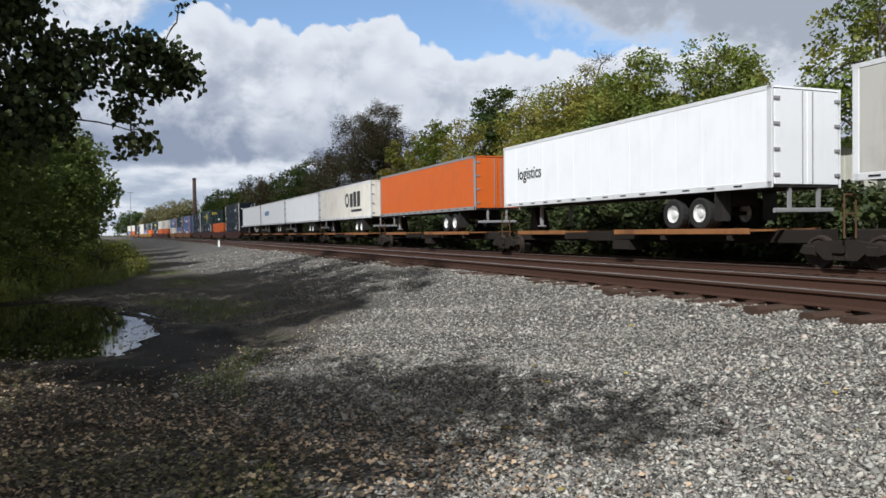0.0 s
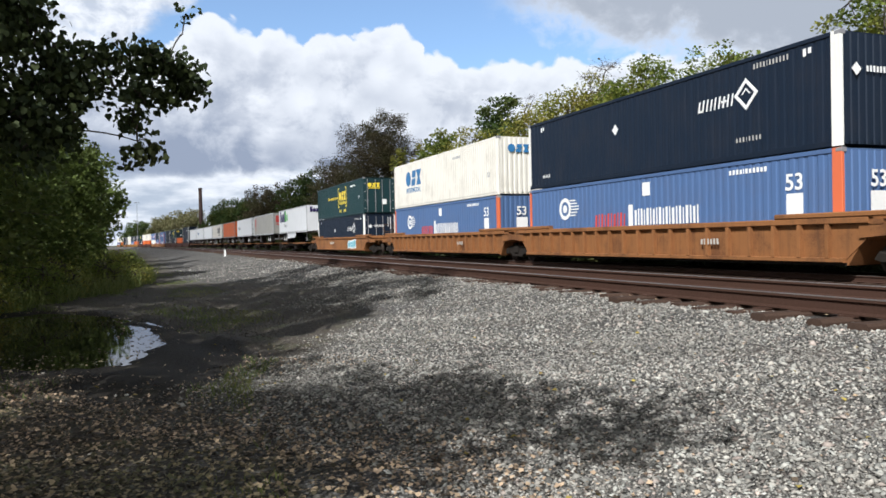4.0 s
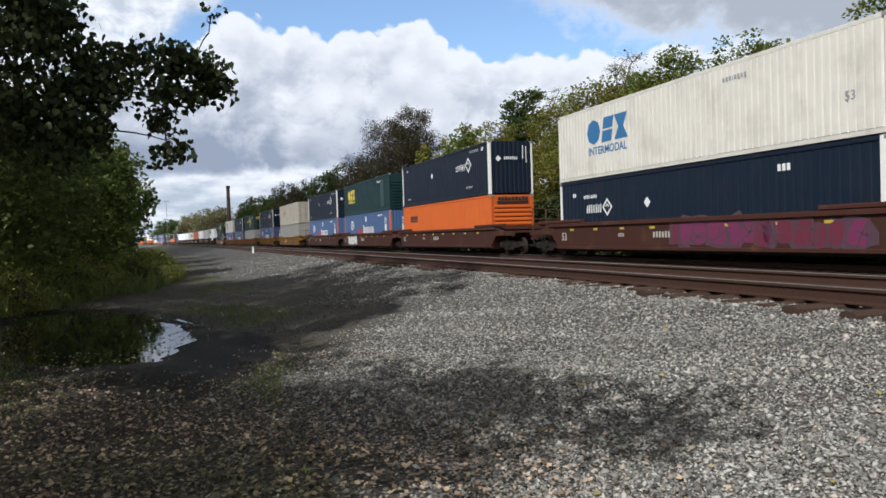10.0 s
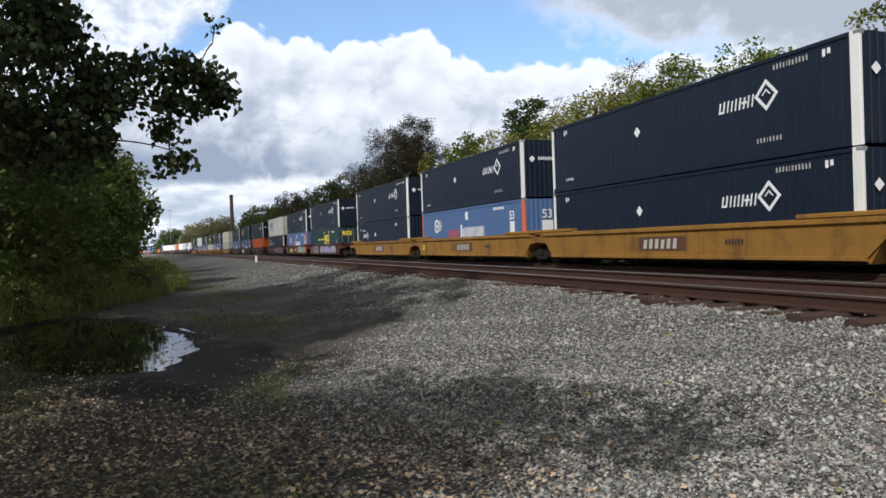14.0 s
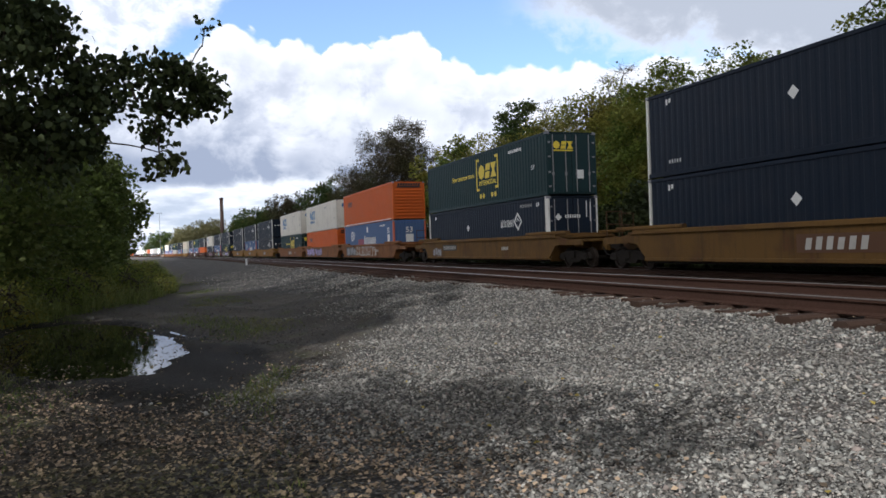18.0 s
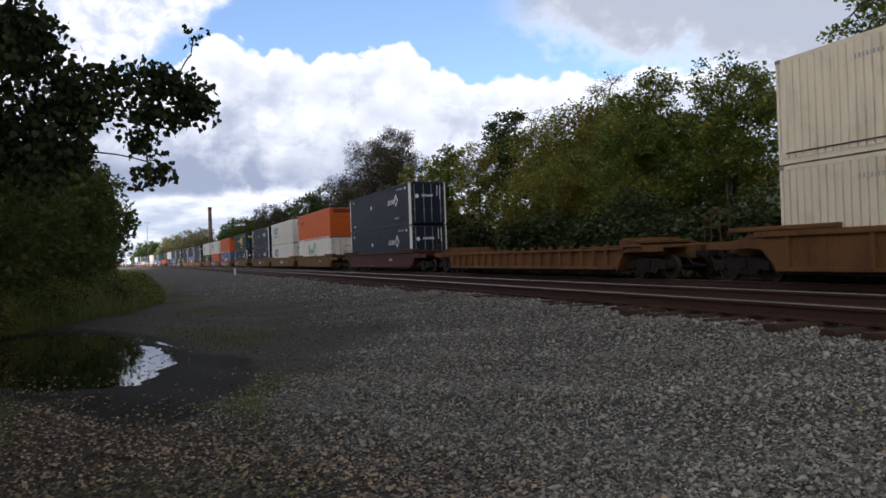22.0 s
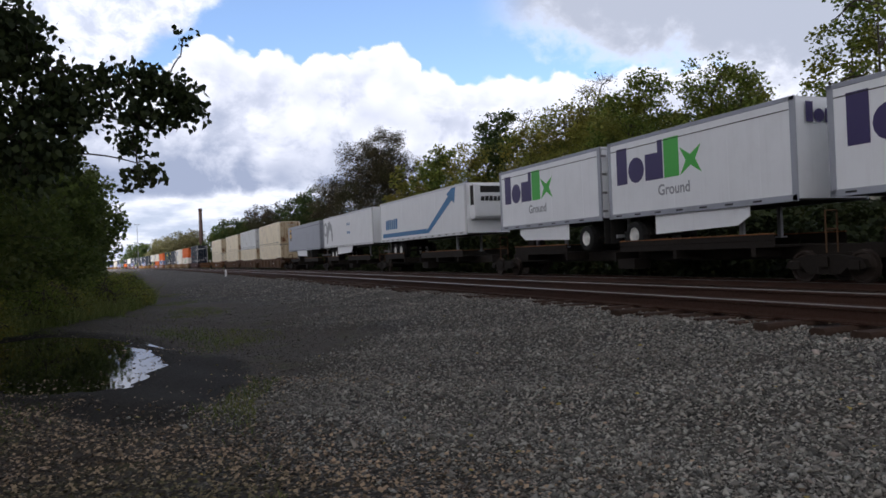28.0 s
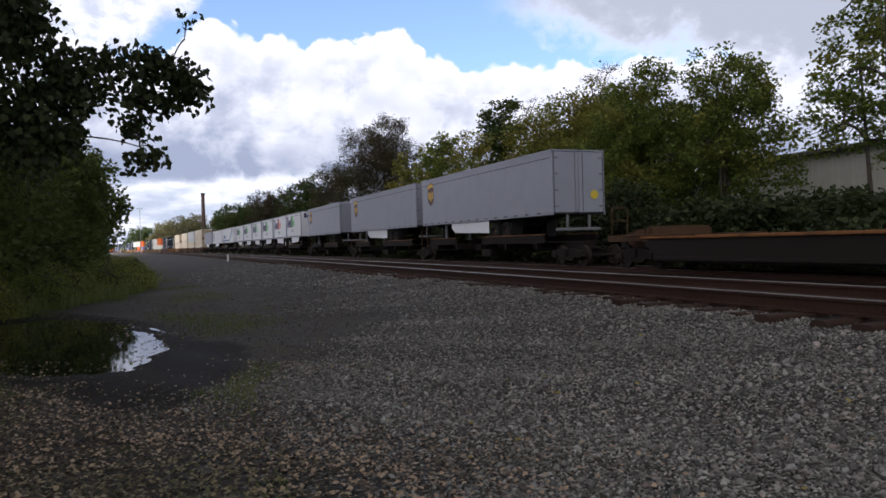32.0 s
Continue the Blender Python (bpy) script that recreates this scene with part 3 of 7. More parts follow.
def bent_limb(sh, p, q, r0, r1, sag, n=4, sides=6):
    """A tapering limb from p to q that bows upwards by sag."""
    p, q = Vector(p), Vector(q)
    pts = []
    for i in range(n + 1):
        f = i / n
        pts.append(p.lerp(q, f) + Vector((0, 0, sag * 4 * f * (1 - f))))
    for i in range(n):
        a, b = r0 + (r1 - r0) * i / n, r0 + (r1 - r0) * (i + 1) / n
        sh.tube(pts[i], pts[i + 1], a, b, sides, False)
    return pts


def make_tree(name, label, x, y, lobes, leaf, size, clumps, per, seed, clump_r=0.55, wood="bark", trunk_r=0.16, stems=1, group="", z=None, twigs=0, gap=0.0, droop=0.75, shell=0.45, limb_r=None, holes=0):
    """A tree whose crown is many small leaf clumps spread over some lobes (dx, dy, height, radius, half-height)."""
    rs = np.random.RandomState(seed)
    z0 = float(ground_z(np.array(float(x)), np.array(float(y)))) if z is None else z
    t = thing(name, label, "tree", group, at=pose(x, y, z0 - 0.05))
    lob = np.array(lobes, float)
    wgt = lob[:, 3] ** (0.9 if limb_r else 2) * lob[:, 4] ** (0.3 if limb_r else 1)
    pick = rs.choice(len(lob), clumps, p=wgt / wgt.sum())
    d = rs.normal(size=(clumps, 3))
    d /= np.linalg.norm(d, axis=1)[:, None]
    rad = rs.uniform(shell ** 2, 1.0, (clumps, 1)) ** 0.5
    rad *= rs.uniform(0.9, 1.12, (clumps, 1))
    L = lob[pick]
    cen = L[:, :3] + d * rad * np.stack([L[:, 3], L[:, 3], L[:, 4]], 1)
    cen = cen[cen[:, 2] > 0.15]
    for k in range(holes):
        c = cen[rs.randint(len(cen))]
        cen = cen[np.linalg.norm(cen - c, axis=1) > rs.uniform(0.06, 0.15)]
    sh = Shape()
    fork = []
    top = max(l[2] for l in lobes)
    low = min(l[2] - l[4] for l in lobes)
    for k in range(stems):
        a = rs.uniform(0, 6.28)
        off = 0.0 if stems == 1 else 0.35
        b = Vector((off * math.cos(a), off * math.sin(a), 0))
        e = Vector((lob[:, 0].mean() + rs.normal() * 0.4 + 3 * off * math.cos(a), lob[:, 1].mean() + rs.normal() * 0.4 + 3 * off * math.sin(a), top * rs.uniform(0.75, 0.95)))
        pts = bent_limb(sh, b, e, trunk_r / math.sqrt(stems), 0.03, rs.uniform(-0.2, 0.3), 7, 8)
        fork += pts[2:]
    mids = []
    for l in lobes:
        c = Vector(l[:3])
        f = min(fork, key=lambda q: (q - c).length + (1.0 if q.z > c.z else 0.0))
        pts = bent_limb(sh, f, c, limb_r or trunk_r * 0.42, 0.012 if limb_r else 0.03, rs.uniform(0, 0.08 if limb_r else 0.5), 5, 6)
        mids += pts[1:]
        if limb_r:
            fork += pts[3:]
    for c in cen[:: max(1, len(cen) // 90)]:
        c = Vector(c)
        f = min(mids, key=lambda q: (q - c).length)
        bent_limb(sh, f, c, 0.03, 0.008, rs.uniform(-0.1, 0.2), 2, 4)
    for k in range(twigs):
        l = lobes[rs.randint(len(lobes))]
        a, e = rs.uniform(0, 6.28), rs.uniform(0.2, 1.2)
        dirn = Vector((math.cos(a) * math.cos(e), math.sin(a) * math.cos(e), math.sin(e)))
        c = Vector(l[:3])
        q = c + Vector((dirn.x * l[3], dirn.y * l[3], dirn.z * l[4])) * rs.uniform(0.9, 1.25)
        f = c.lerp(q, 0.45)
        bent_limb(sh, f, q, 0.02, 0.006, 0.1, 2, 3)
        for _ in range(2):
            w = q + Vector(rs.normal(size=3)) * 0.35
            bent_limb(sh, f.lerp(q, 0.6), w, 0.012, 0.005, 0.05, 2, 3)
    part("trunk", mesh("trunk", sh.v, sh.f, M[wood], smooth=True), t)
    n = len(cen)
    if per:
        cnt = rs.poisson(per, n) + 1
        base_c = np.repeat(cen, cnt, axis=0)
        m = len(base_c)
        off = np.clip(rs.normal(size=(m, 3)), -1.5, 1.5) * np.array([clump_r, clump_r, clump_r * droop]) * 0.6
        co, q = broad_leaves(base_c + off, size, rs) if holes else leaf_cloud(base_c + off, size, rs)
        part("crown", big_mesh("crown", co, q, M[leaf]), t)
    return t


def polar(az, d, x=0.0):
    return d * math.sin(radians(az)), d * math.cos(radians(az))


def plant_trees():
    # dark wood beside the camera
    lt = "tall dense broadleaf tree in dark shade beside the path"
    rows = [(-5.9, 7.5, 15.5, 1), (-5.5, 12.0, 15.5, 2), (-5.4, 17.0, 14.8, 3), (-5.6, 22.5, 6.6, 4), (-5.2, 29.0, 6.2, 5), (-4.8, 36.0, 6.4, 6), (-5.2, 45.0, 8.6, 7), (-5.1, 56.0, 9.4, 8), (-5.9, 70.0, 10.0, 9), (-7.2, 90.0, 9.5, 10), (-9.5, 120.0, 11.0, 11), (-13.0, 165.0, 14.0, 14), (-18.0, 220.0, 15.0, 15), (-9.6, -2.0, 14.0, 16), (-7.6, 5.2, 14.5, 17)]
    for x, y, h, s in rows:
        rs = random.Random(s)
        lobes = [(rs.uniform(-0.6, 0.6), rs.uniform(-0.8, 0.8), h * f, r * rs.uniform(0.9, 1.12), hh) for f, r, hh in ((0.12, 2.3, 1.5), (0.3, 2.7, 2.0), (0.5, 2.9, 2.2), (0.7, 2.5, 2.0), (0.88, 1.7, 1.5))]
        lobes += [(rs.uniform(-2.2, 2.2), rs.uniform(-2.2, 2.2), h * rs.uniform(0.2, 0.8), 1.5, 1.3) for _ in range(4)]
        near = y < 40
        full = 4.0 < y < 40
        make_tree("tree", lt, x, y, lobes, "leaf_dark", 0.17 if near else 0.30, (300 if s in (1, 17) else 430 if s in (2, 3) else 500 if s in (4, 5) else 800) if full else 330 if near else 300, 30 if near else 22, 100 + s, 0.36 if s in (1, 2, 3, 17) else 0.5, trunk_r=0.2, group="trees beside the path", z=-0.45)
    # the tree behind the camera whose shade lies on the gravel
    make_tree("tree", "broadleaf tree at the edge of the gravel", -4.6, -2.4, [(0.71, 3.33, 7.0, 1.1, 0.8), (1.85, 2.33, 6.5, 1.0, 0.7), (-0.5, 2.03, 7.5, 1.1, 0.8), (2.5, 2.0, 6.2, 0.5, 0.4), (-1.2, 1.23, 7.0, 0.8, 0.6), (0.3, 0.84, 6.0, 0.4, 0.35), (-2.3, 3.0, 7.0, 1.0, 0.8), (-1.7, 4.1, 7.0, 0.8, 0.7), (-3.0, 1.7, 7.0, 1.1, 0.8), (-1.1, 3.2, 7.2, 0.9, 0.7)], "leaf_green", 0.13, 250, 19, 77, 0.42, z=-0.4)
    # overhanging limb with broad leaves
    limb = [(-8.2, 15.0, 2.6), (-5.6, 12.9, 1.9), (-3.4, 13.1, 1.4), (-1.5, 13.3, 1.3), (0.3, 13.2, 1.4), (1.9, 12.7, 1.3), (2.35, 15.3, 0.06), (2.6, 16.6, 0.10), (2.75, 11.5, 0.75), (1.3, 11.0, 1.2), (-0.5, 10.9, 1.2), (-2.4, 11.4, 1.4), (-1.0, 9.2, 0.9), (-0.9, 7.7, 0.75), (0.2, 6.9, 0.6), (-0.9, 6.5, 0.5), (-4.5, 11.2, 2.0), (-7.0, 11.0, 2.4), (-6.2, 8.2, 2.2), (-8.5, 7.0, 2.6), (-9.0, 16.6, 2.2), (-10.4, 14.5, 2.6), (-10.8, 11.6, 2.8), (-10.8, 8.6, 2.8), (-9.0, 9.2, 2.2)]
    tx, ty = -4.8, 9.6
    lobes = []
    for az, el, r in limb:
        d = 10.0 + 0.06 * az
        px, py = polar(az, d)
        lobes.append((px - tx, py - ty, EYE + d * math.tan(radians(el)) + 0.45, d * radians(r) * 0.86, d * radians(r) * 0.8))
    big = make_tree("cottonwood_tree", "overhanging broadleaf branch with large dark heart-shaped leaves", tx, ty, lobes, "leaf_broad", 0.080, 960, 9, 55, 0.19, trunk_r=0.032, z=-0.45, twigs=0, shell=0.1, limb_r=0.007, holes=58)
    # behind the train
    gt, gg = "green broadleaf tree behind the railway line", "trees behind the line"

    def behind(az, d, top, r, leaf, seed, label=gt, low=1.5, size=0.18, clumps=580, per=40, cr=0.62, **kw):
        px, py = polar(az, d)
        z0 = float(ground_z(np.array(px), np.array(py)))
        h = EYE + d * math.tan(radians(top)) - z0
        w = d * radians(r)
        rs = random.Random(seed)
        lobes = []
        n = 11
        for i in range(n):
            f = (i + 0.5) / n
            zz = low + (h - low) * (0.12 + 0.80 * f)
            rad = w * rs.uniform(0.52, 0.68) * (1.0 if i < n - 2 else 0.75)
            a = i * 2.4 + rs.uniform(-0.5, 0.5)
            k = w * 0.55 * (1 - 0.55 * f ** 3)
            lobes.append((k * math.cos(a), k * math.sin(a), min(zz, h - rad * 0.6), rad, rad * 0.75))
        make_tree("tree", label, px, py, lobes, leaf, size, clumps, per, 400 + seed, cr, group=gg, z=z0, **kw)

    yl = "yellowing broadleaf tree behind the railway line"
    behind(52.2, 39, 17.5, 5.0, "leaf_green", 1, low=4.4, clumps=200, per=40, size=0.21, cr=0.52, stems=2, trunk_r=0.2)
    behind(42.4, 44, 14.2, 4.3, "leaf_green", 2, yl, low=1.8, clumps=360, per=58, size=0.18, cr=0.52, stems=3, trunk_r=0.22)
    behind(36.4, 46, 12.8, 4.4, "leaf_green", 3, low=0.6, clumps=520, per=60, size=0.18, cr=0.55)
    behind(32.2, 52, 12.2, 4.0, "leaf_yellow", 4, yl, low=0.6, clumps=760)
    # a second row that closes the gaps
    behind(39.6, 57, 10.6, 3.8, "leaf_deep", 22, low=0.4, clumps=620, size=0.22)
    behind(34.6, 60, 11.0, 3.4, "leaf_green", 23, low=0.4, clumps=560, size=0.22)
    behind(30.2, 68, 9.6, 3.0, "leaf_deep", 24, low=0.4, clumps=480, size=0.24)
    behind(28.4, 58, 10.2, 3.4, "leaf_yellow", 5, yl, low=0.6)
    behind(25.8, 70, 11.4, 2.6, "leaf_deep", 6, low=0.8, clumps=300, size=0.28)
    behind(23.8, 66, 8.6, 2.6, "leaf_yellow", 7, yl, low=0.6, clumps=220)
    behind(21.4, 82, 8.6, 2.6, "leaf_green", 8, low=0.6, clumps=240, size=0.32)
    behind(19.4, 90, 7.4, 2.6, "leaf_yellow", 9, yl, low=0.6, clumps=220, size=0.34)
    hb = "half-bare brownish tree with a rounded crown behind the railway line"
    behind(16.4, 103, 9.6, 3.5, "leaf_brown", 10, hb, low=0.8, clumps=1150, per=95, size=0.16, cr=0.8, twigs=420, trunk_r=0.3, wood="bark_pale", stems=2)
    behind(13.7, 112, 6.8, 2.6, "leaf_brown", 11, hb, low=0.8, clumps=480, per=40, size=0.22, cr=0.8, twigs=90)
    behind(33.6, 60, 13.4, 2.2, "leaf_brown", 12, "nearly bare twiggy tree behind greener ones", low=5.0, clumps=160, per=4, size=0.2, twigs=260, trunk_r=0.2)
    behind(28.3, 74, 11.3, 1.0, "leaf_brown", 13, "bare twiggy treetop behind greener trees", low=6.0, clumps=30, per=1, size=0.2, twigs=140)
    behind(11.0, 165, 5.1, 2.6, "leaf_deep", 14, low=0.3, clumps=620, per=34, size=0.40, cr=0.9, twigs=40)
    behind(8.4, 185, 4.3, 2.5, "leaf_brown", 15, gt, low=0.3, clumps=620, per=34, size=0.40, cr=0.9, twigs=40)
    behind(6.4, 220, 3.4, 2.2, "leaf_deep", 16, low=0.3, clumps=560, per=34, size=0.48, cr=1.1)
    behind(4.9, 270, 2.8, 1.6, "leaf_deep", 17, low=0.3, clumps=520, per=32, size=0.58, cr=1.2)
    behind(2.2, 340, 2.4, 1.7, "leaf_olive", 18, gt, low=0.3, clumps=520, per=32, size=0.62, cr=1.4)
    behind(0.6, 430, 2.0, 1.2, "leaf_olive", 19, gt, low=0.3, clumps=460, per=30, size=0.72, cr=1.5)
    behind(-0.8, 520, 1.6, 1.3, "leaf_deep", 20, low=0.3, clumps=420, per=30, size=0.8, cr=1.6)
    # undergrowth along the foot of the trees; darkest leaves stand in for its shade
    rs = np.random.RandomState(9)
    for i in range(34):
        az = 54 - i * 1.4
        d = 22.6 / math.sin(radians(max(az, 8.5)))
        px, py = polar(az, d * rs.uniform(0.98, 1.12))
        s = 1 + d / 120
        make_tree("bush", "dense bush at the foot of the trees", px, py, [(rs.normal() * 0.6, rs.normal() * 0.6, 0.75 * s, 1.4 * s, 0.8 * s), (rs.normal() * 0.5, rs.normal(), 1.6 * s, 1.2 * s, 0.9 * s), (rs.normal() * 0.8, rs.normal(), (2.5 if az < 41 else 1.7) * s * rs.uniform(0.7, 1.15), 0.8 * s, 0.7 * s)], "leaf_broad", 0.19 * s, 115, 28, 600 + i, 0.5 * s, trunk_r=0.05, group="bushes behind the line")


# ---- train: paints ----
for key, rgb, am in (("navy", (0.0068, 0.0141, 0.0283), 0.07), ("blue", (0.078, 0.138, 0.28), 0.18), ("csx_green", (0.010, 0.034, 0.038), 0.10), ("white_box", (0.73, 0.70, 0.625), 0.30),
                     ("orange", (0.56, 0.115, 0.018), 0.24), ("beige", (0.86, 0.765, 0.575), 0.34), ("silver", (0.45, 0.44, 0.405), 0.35), ("cream", (0.74, 0.72, 0.66), 0.14), ("hub_white", (0.62, 0.575, 0.475), 0.4), ("panel_green", (0.035, 0.075, 0.078), 0.2), ("bluegrey", (0.70, 0.72, 0.72), 0.3), ("trailer_white", (0.83, 0.845, 0.865), 0.10),
                     ("trailer_grey", (0.355, 0.375, 0.425), 0.2), ("white_post", (0.80, 0.79, 0.74), 0.25), ("red_post", (0.60, 0.14, 0.06), 0.3), ("grey_trim", (0.25, 0.25, 0.26), 0.3), ("light_trim", (0.62, 0.63, 0.64), 0.2), ("black_trim", (0.02, 0.02, 0.02), 0.3)):
    M[key] = paint(key, rgb, 0.5, (0.12, 0.09, 0.065), am)
M["beige_rust"] = paint("beige_rust", (0.60, 0.50, 0.34), 0.6, (0.20, 0.085, 0.03), 1.7, rust=0.55)
M["car_yellow"] = paint("car_yellow", (0.27, 0.135, 0.026), 0.7, (0.10, 0.052, 0.022), 0.75, rust=0.35)
M["car_orange"] = paint("car_orange", (0.25, 0.108, 0.040), 0.7, (0.08, 0.042, 0.024), 0.8, rust=0.5)
M["car_mustard"] = paint("car_mustard", (0.15, 0.082, 0.024), 0.7, (0.055, 0.034, 0.018), 0.9, rust=0.35)
M["car_rust"] = paint("car_rust", (0.155, 0.075, 0.027), 0.75, (0.05, 0.026, 0.016), 1.1, rust=0.6)
M["car_brown"] = paint("car_brown", (0.062, 0.022, 0.016), 0.7, (0.05, 0.03, 0.022), 0.8, rust=0.3)
M["car_dark"] = paint("car_dark", (0.100, 0.056, 0.029), 0.75, (0.03, 0.02, 0.016), 0.9, rust=0.5)
M["truck"] = paint("truck_steel", (0.020, 0.016, 0.013), 0.8, (0.02, 0.016, 0.013), 0.6, streak=False)
M["wheel"] = paint("wheel_steel", (0.055, 0.042, 0.035), 0.65, (0.02, 0.016, 0.013), 0.6, 0.3, False)
M["rubber"] = paint("rubber", (0.018, 0.018, 0.018), 0.85, (0.05, 0.045, 0.04), 0.4, streak=False)
M["rim"] = paint("rim", (0.72, 0.72, 0.70), 0.4, (0.2, 0.18, 0.16), 0.25, 0.2, False)


def plain(name, rgb, rough=0.5):
    mt, n, b = base(name)
    co = n.add("ShaderNodeTexCoord").outputs["Object"]
    g = n.noise(co, 7.0, 5.0, 0.65)
    n.link(n.mix(n.rng(g, 0.5, 0.8, 0.0, 0.45), rgb, tuple(k * 0.55 + 0.03 for k in rgb)), b.inputs["Base Color"])
    b.inputs["Roughness"].default_value = rough
    return mt


for key, rgb in (("ink_white", (0.80, 0.80, 0.78)), ("ink_dull", (0.46, 0.44, 0.40)), ("ink_yellow", (0.78, 0.60, 0.04)), ("ink_blue", (0.03, 0.16, 0.36)), ("ink_red", (0.55, 0.06, 0.05)), ("ink_black", (0.02, 0.02, 0.02)), ("ink_purple", (0.033, 0.02, 0.105)),
                 ("ink_green", (0.06, 0.42, 0.05)), ("ink_orange", (0.80, 0.16, 0.05)), ("ink_brown", (0.10, 0.045, 0.02)), ("ink_gold", (0.72, 0.42, 0.04)), ("ink_grey", (0.30, 0.31, 0.33)), ("ink_pink", (0.165, 0.027, 0.085)), ("ink_plum", (0.085, 0.045, 0.062)), ("ink_wine", (0.14, 0.022, 0.045)), ("ink_reflect", (0.50, 0.36, 0.05)), ("ink_cyan", (0.06, 0.35, 0.45)), ("ink_lilac", (0.40, 0.32, 0.62)), ("ink_lime", (0.42, 0.50, 0.14)), ("ink_darkgreen", (0.02, 0.22, 0.07))):
    M[key] = plain(key, rgb)

L53, HC, WC = 16.15, 2.88, 2.59
TEXTS = {}


def text_mesh(words, size, key, squeeze=1.0):
    k = (words, size, key, squeeze)
    if k not in TEXTS:
        cu = bpy.data.curves.new("letters", "FONT")
        cu.body, cu.size, cu.extrude, cu.offset = words, size, 0.002, size * 0.018
        ob = bpy.data.objects.new("letters", cu)
        scene.collection.objects.link(ob)
        bpy.context.view_layer.update()
        me = bpy.data.meshes.new_from_object(ob.evaluated_get(bpy.context.evaluated_depsgraph_get()))
        bpy.data.objects.remove(ob)
        me.name = "letters"
        me.materials.clear()
        me.materials.append(M[key])
        co = np.empty(len(me.vertices) * 3, np.float32)
        me.vertices.foreach_get("co", co)
        co = co.reshape(-1, 3)
        co[:, 0] *= squeeze
        me.vertices.foreach_set("co", co.ravel())
        TEXTS[k] = me
    return TEXTS[k]


SIDE = Matrix(((0, 0, -1, 0), (-1, 0, 0, 0), (0, 1, 0, 0), (0, 0, 0, 1)))     # letters on the side: right is -y, up is z
REAR = Matrix(((1, 0, 0, 0), (0, 0, -1, 0), (0, 1, 0, 0), (0, 0, 0, 1)))      # letters on the rear: right is +x, up is z


def flat(polys, key, name="marking", d=0.004):
    """Plane figures of (right, up) outlines, as thin raised plates facing +normal."""
    v, f = [], []
    for poly in polys:
        b, k = len(v), len(poly)
        v += [(a, u, 0.0) for a, u in poly] + [(a, u, d) for a, u in poly]
        f.append(tuple(b + k + i for i in range(k)))
        f += [(b + i, b + (i + 1) % k, b + k + (i + 1) % k, b + k + i) for i in range(k)]
    me = mesh(name, v, f, M[key])
    me["pieces"] = len(polys)
    bm = bmesh.new()
    bm.from_mesh(me)
    bmesh.ops.recalc_face_normals(bm, faces=bm.faces)
    bm.to_mesh(me)
    bm.free()
    return me


def block_logo(s):
    """Three bold plain figures in a row: an eight-sided block, leaning slabs and an hourglass."""
    k = [disc(0.45, 0.48, 0.50, 8), rect(1.02, 0.0, 0.70, 0.44, 0.10), rect(1.12, 0.52, 0.70, 0.44, 0.10)]
    k += [[(1.95, 0), (2.85, 0), (2.56, 0.48), (2.85, 0.96), (1.95, 0.96), (2.24, 0.48)]]
    return [[(a * s, b * s) for a, b in q] for q in k]


def rect(a, u, w, h, slant=0.0):
    return [(a, u), (a + w, u), (a + w + slant, u + h), (a + slant, u + h)]


def disc(a, u, r, n=20, sx=1.0):
    return [(a + sx * r * math.cos(i * 2 * math.pi / n), u + r * math.sin(i * 2 * math.pi / n)) for i in range(n)]


def ring(a, u, r, r2, n=4, turn=0.0):
    """A ring cut into n straight pieces."""
    out = []
    for i in range(n):
        p, q = turn + i * 2 * math.pi / n, turn + (i + 1) * 2 * math.pi / n
        out.append([(a + r * math.cos(p), u + r * math.sin(p)), (a + r * math.cos(q), u + r * math.sin(q)), (a + r2 * math.cos(q), u + r2 * math.sin(q)), (a + r2 * math.cos(p), u + r2 * math.sin(p))])
    return out


def bars(a, u, widths, h, gap, slant=0.0, thick=None):
    """A row of plain upright bars, in place of lettering that is not spelled."""
    out = []
    for i, w in enumerate(widths):
        out.append(rect(a, u, w, h if i % 3 else h * 0.92, slant))
        a += w + gap
    return out


MESHES = {}


def shared(key, make):
    if key not in MESHES:
        MESHES[key] = make()
    return MESHES[key]


def wave_panel(name, length, height, pitch, depth, mt, axis="y", flat_ends=0.0):
    """An upright corrugated sheet in the plane x = 0, ribs bulging to -x."""
    n = max(1, int((length - 2 * flat_ends) / pitch))
    step = (length - 2 * flat_ends) / n
    prof = [(-length / 2, 0.0)] if flat_ends else []
    y = -length / 2 + flat_ends
    for _ in range(n):
        a, b = (0.10, 0.16) if depth > 0.045 else (0.30, 0.42)
        prof += [(y, 0.0), (y + step * a, 0.0), (y + step * b, -depth), (y + step * (0.94 if depth > 0.045 else 0.88), -depth)]
        y += step
    prof.append((y, 0.0))
    if flat_ends:
        prof.append((length / 2, 0.0))
    v = [(d, yy, z) for z in (0.0, height) for yy, d in prof]
    k = len(prof)
    f = [(i + 1, i, k + i, k + i + 1) for i in range(k - 1)]
    return mesh(name, v, f, mt)


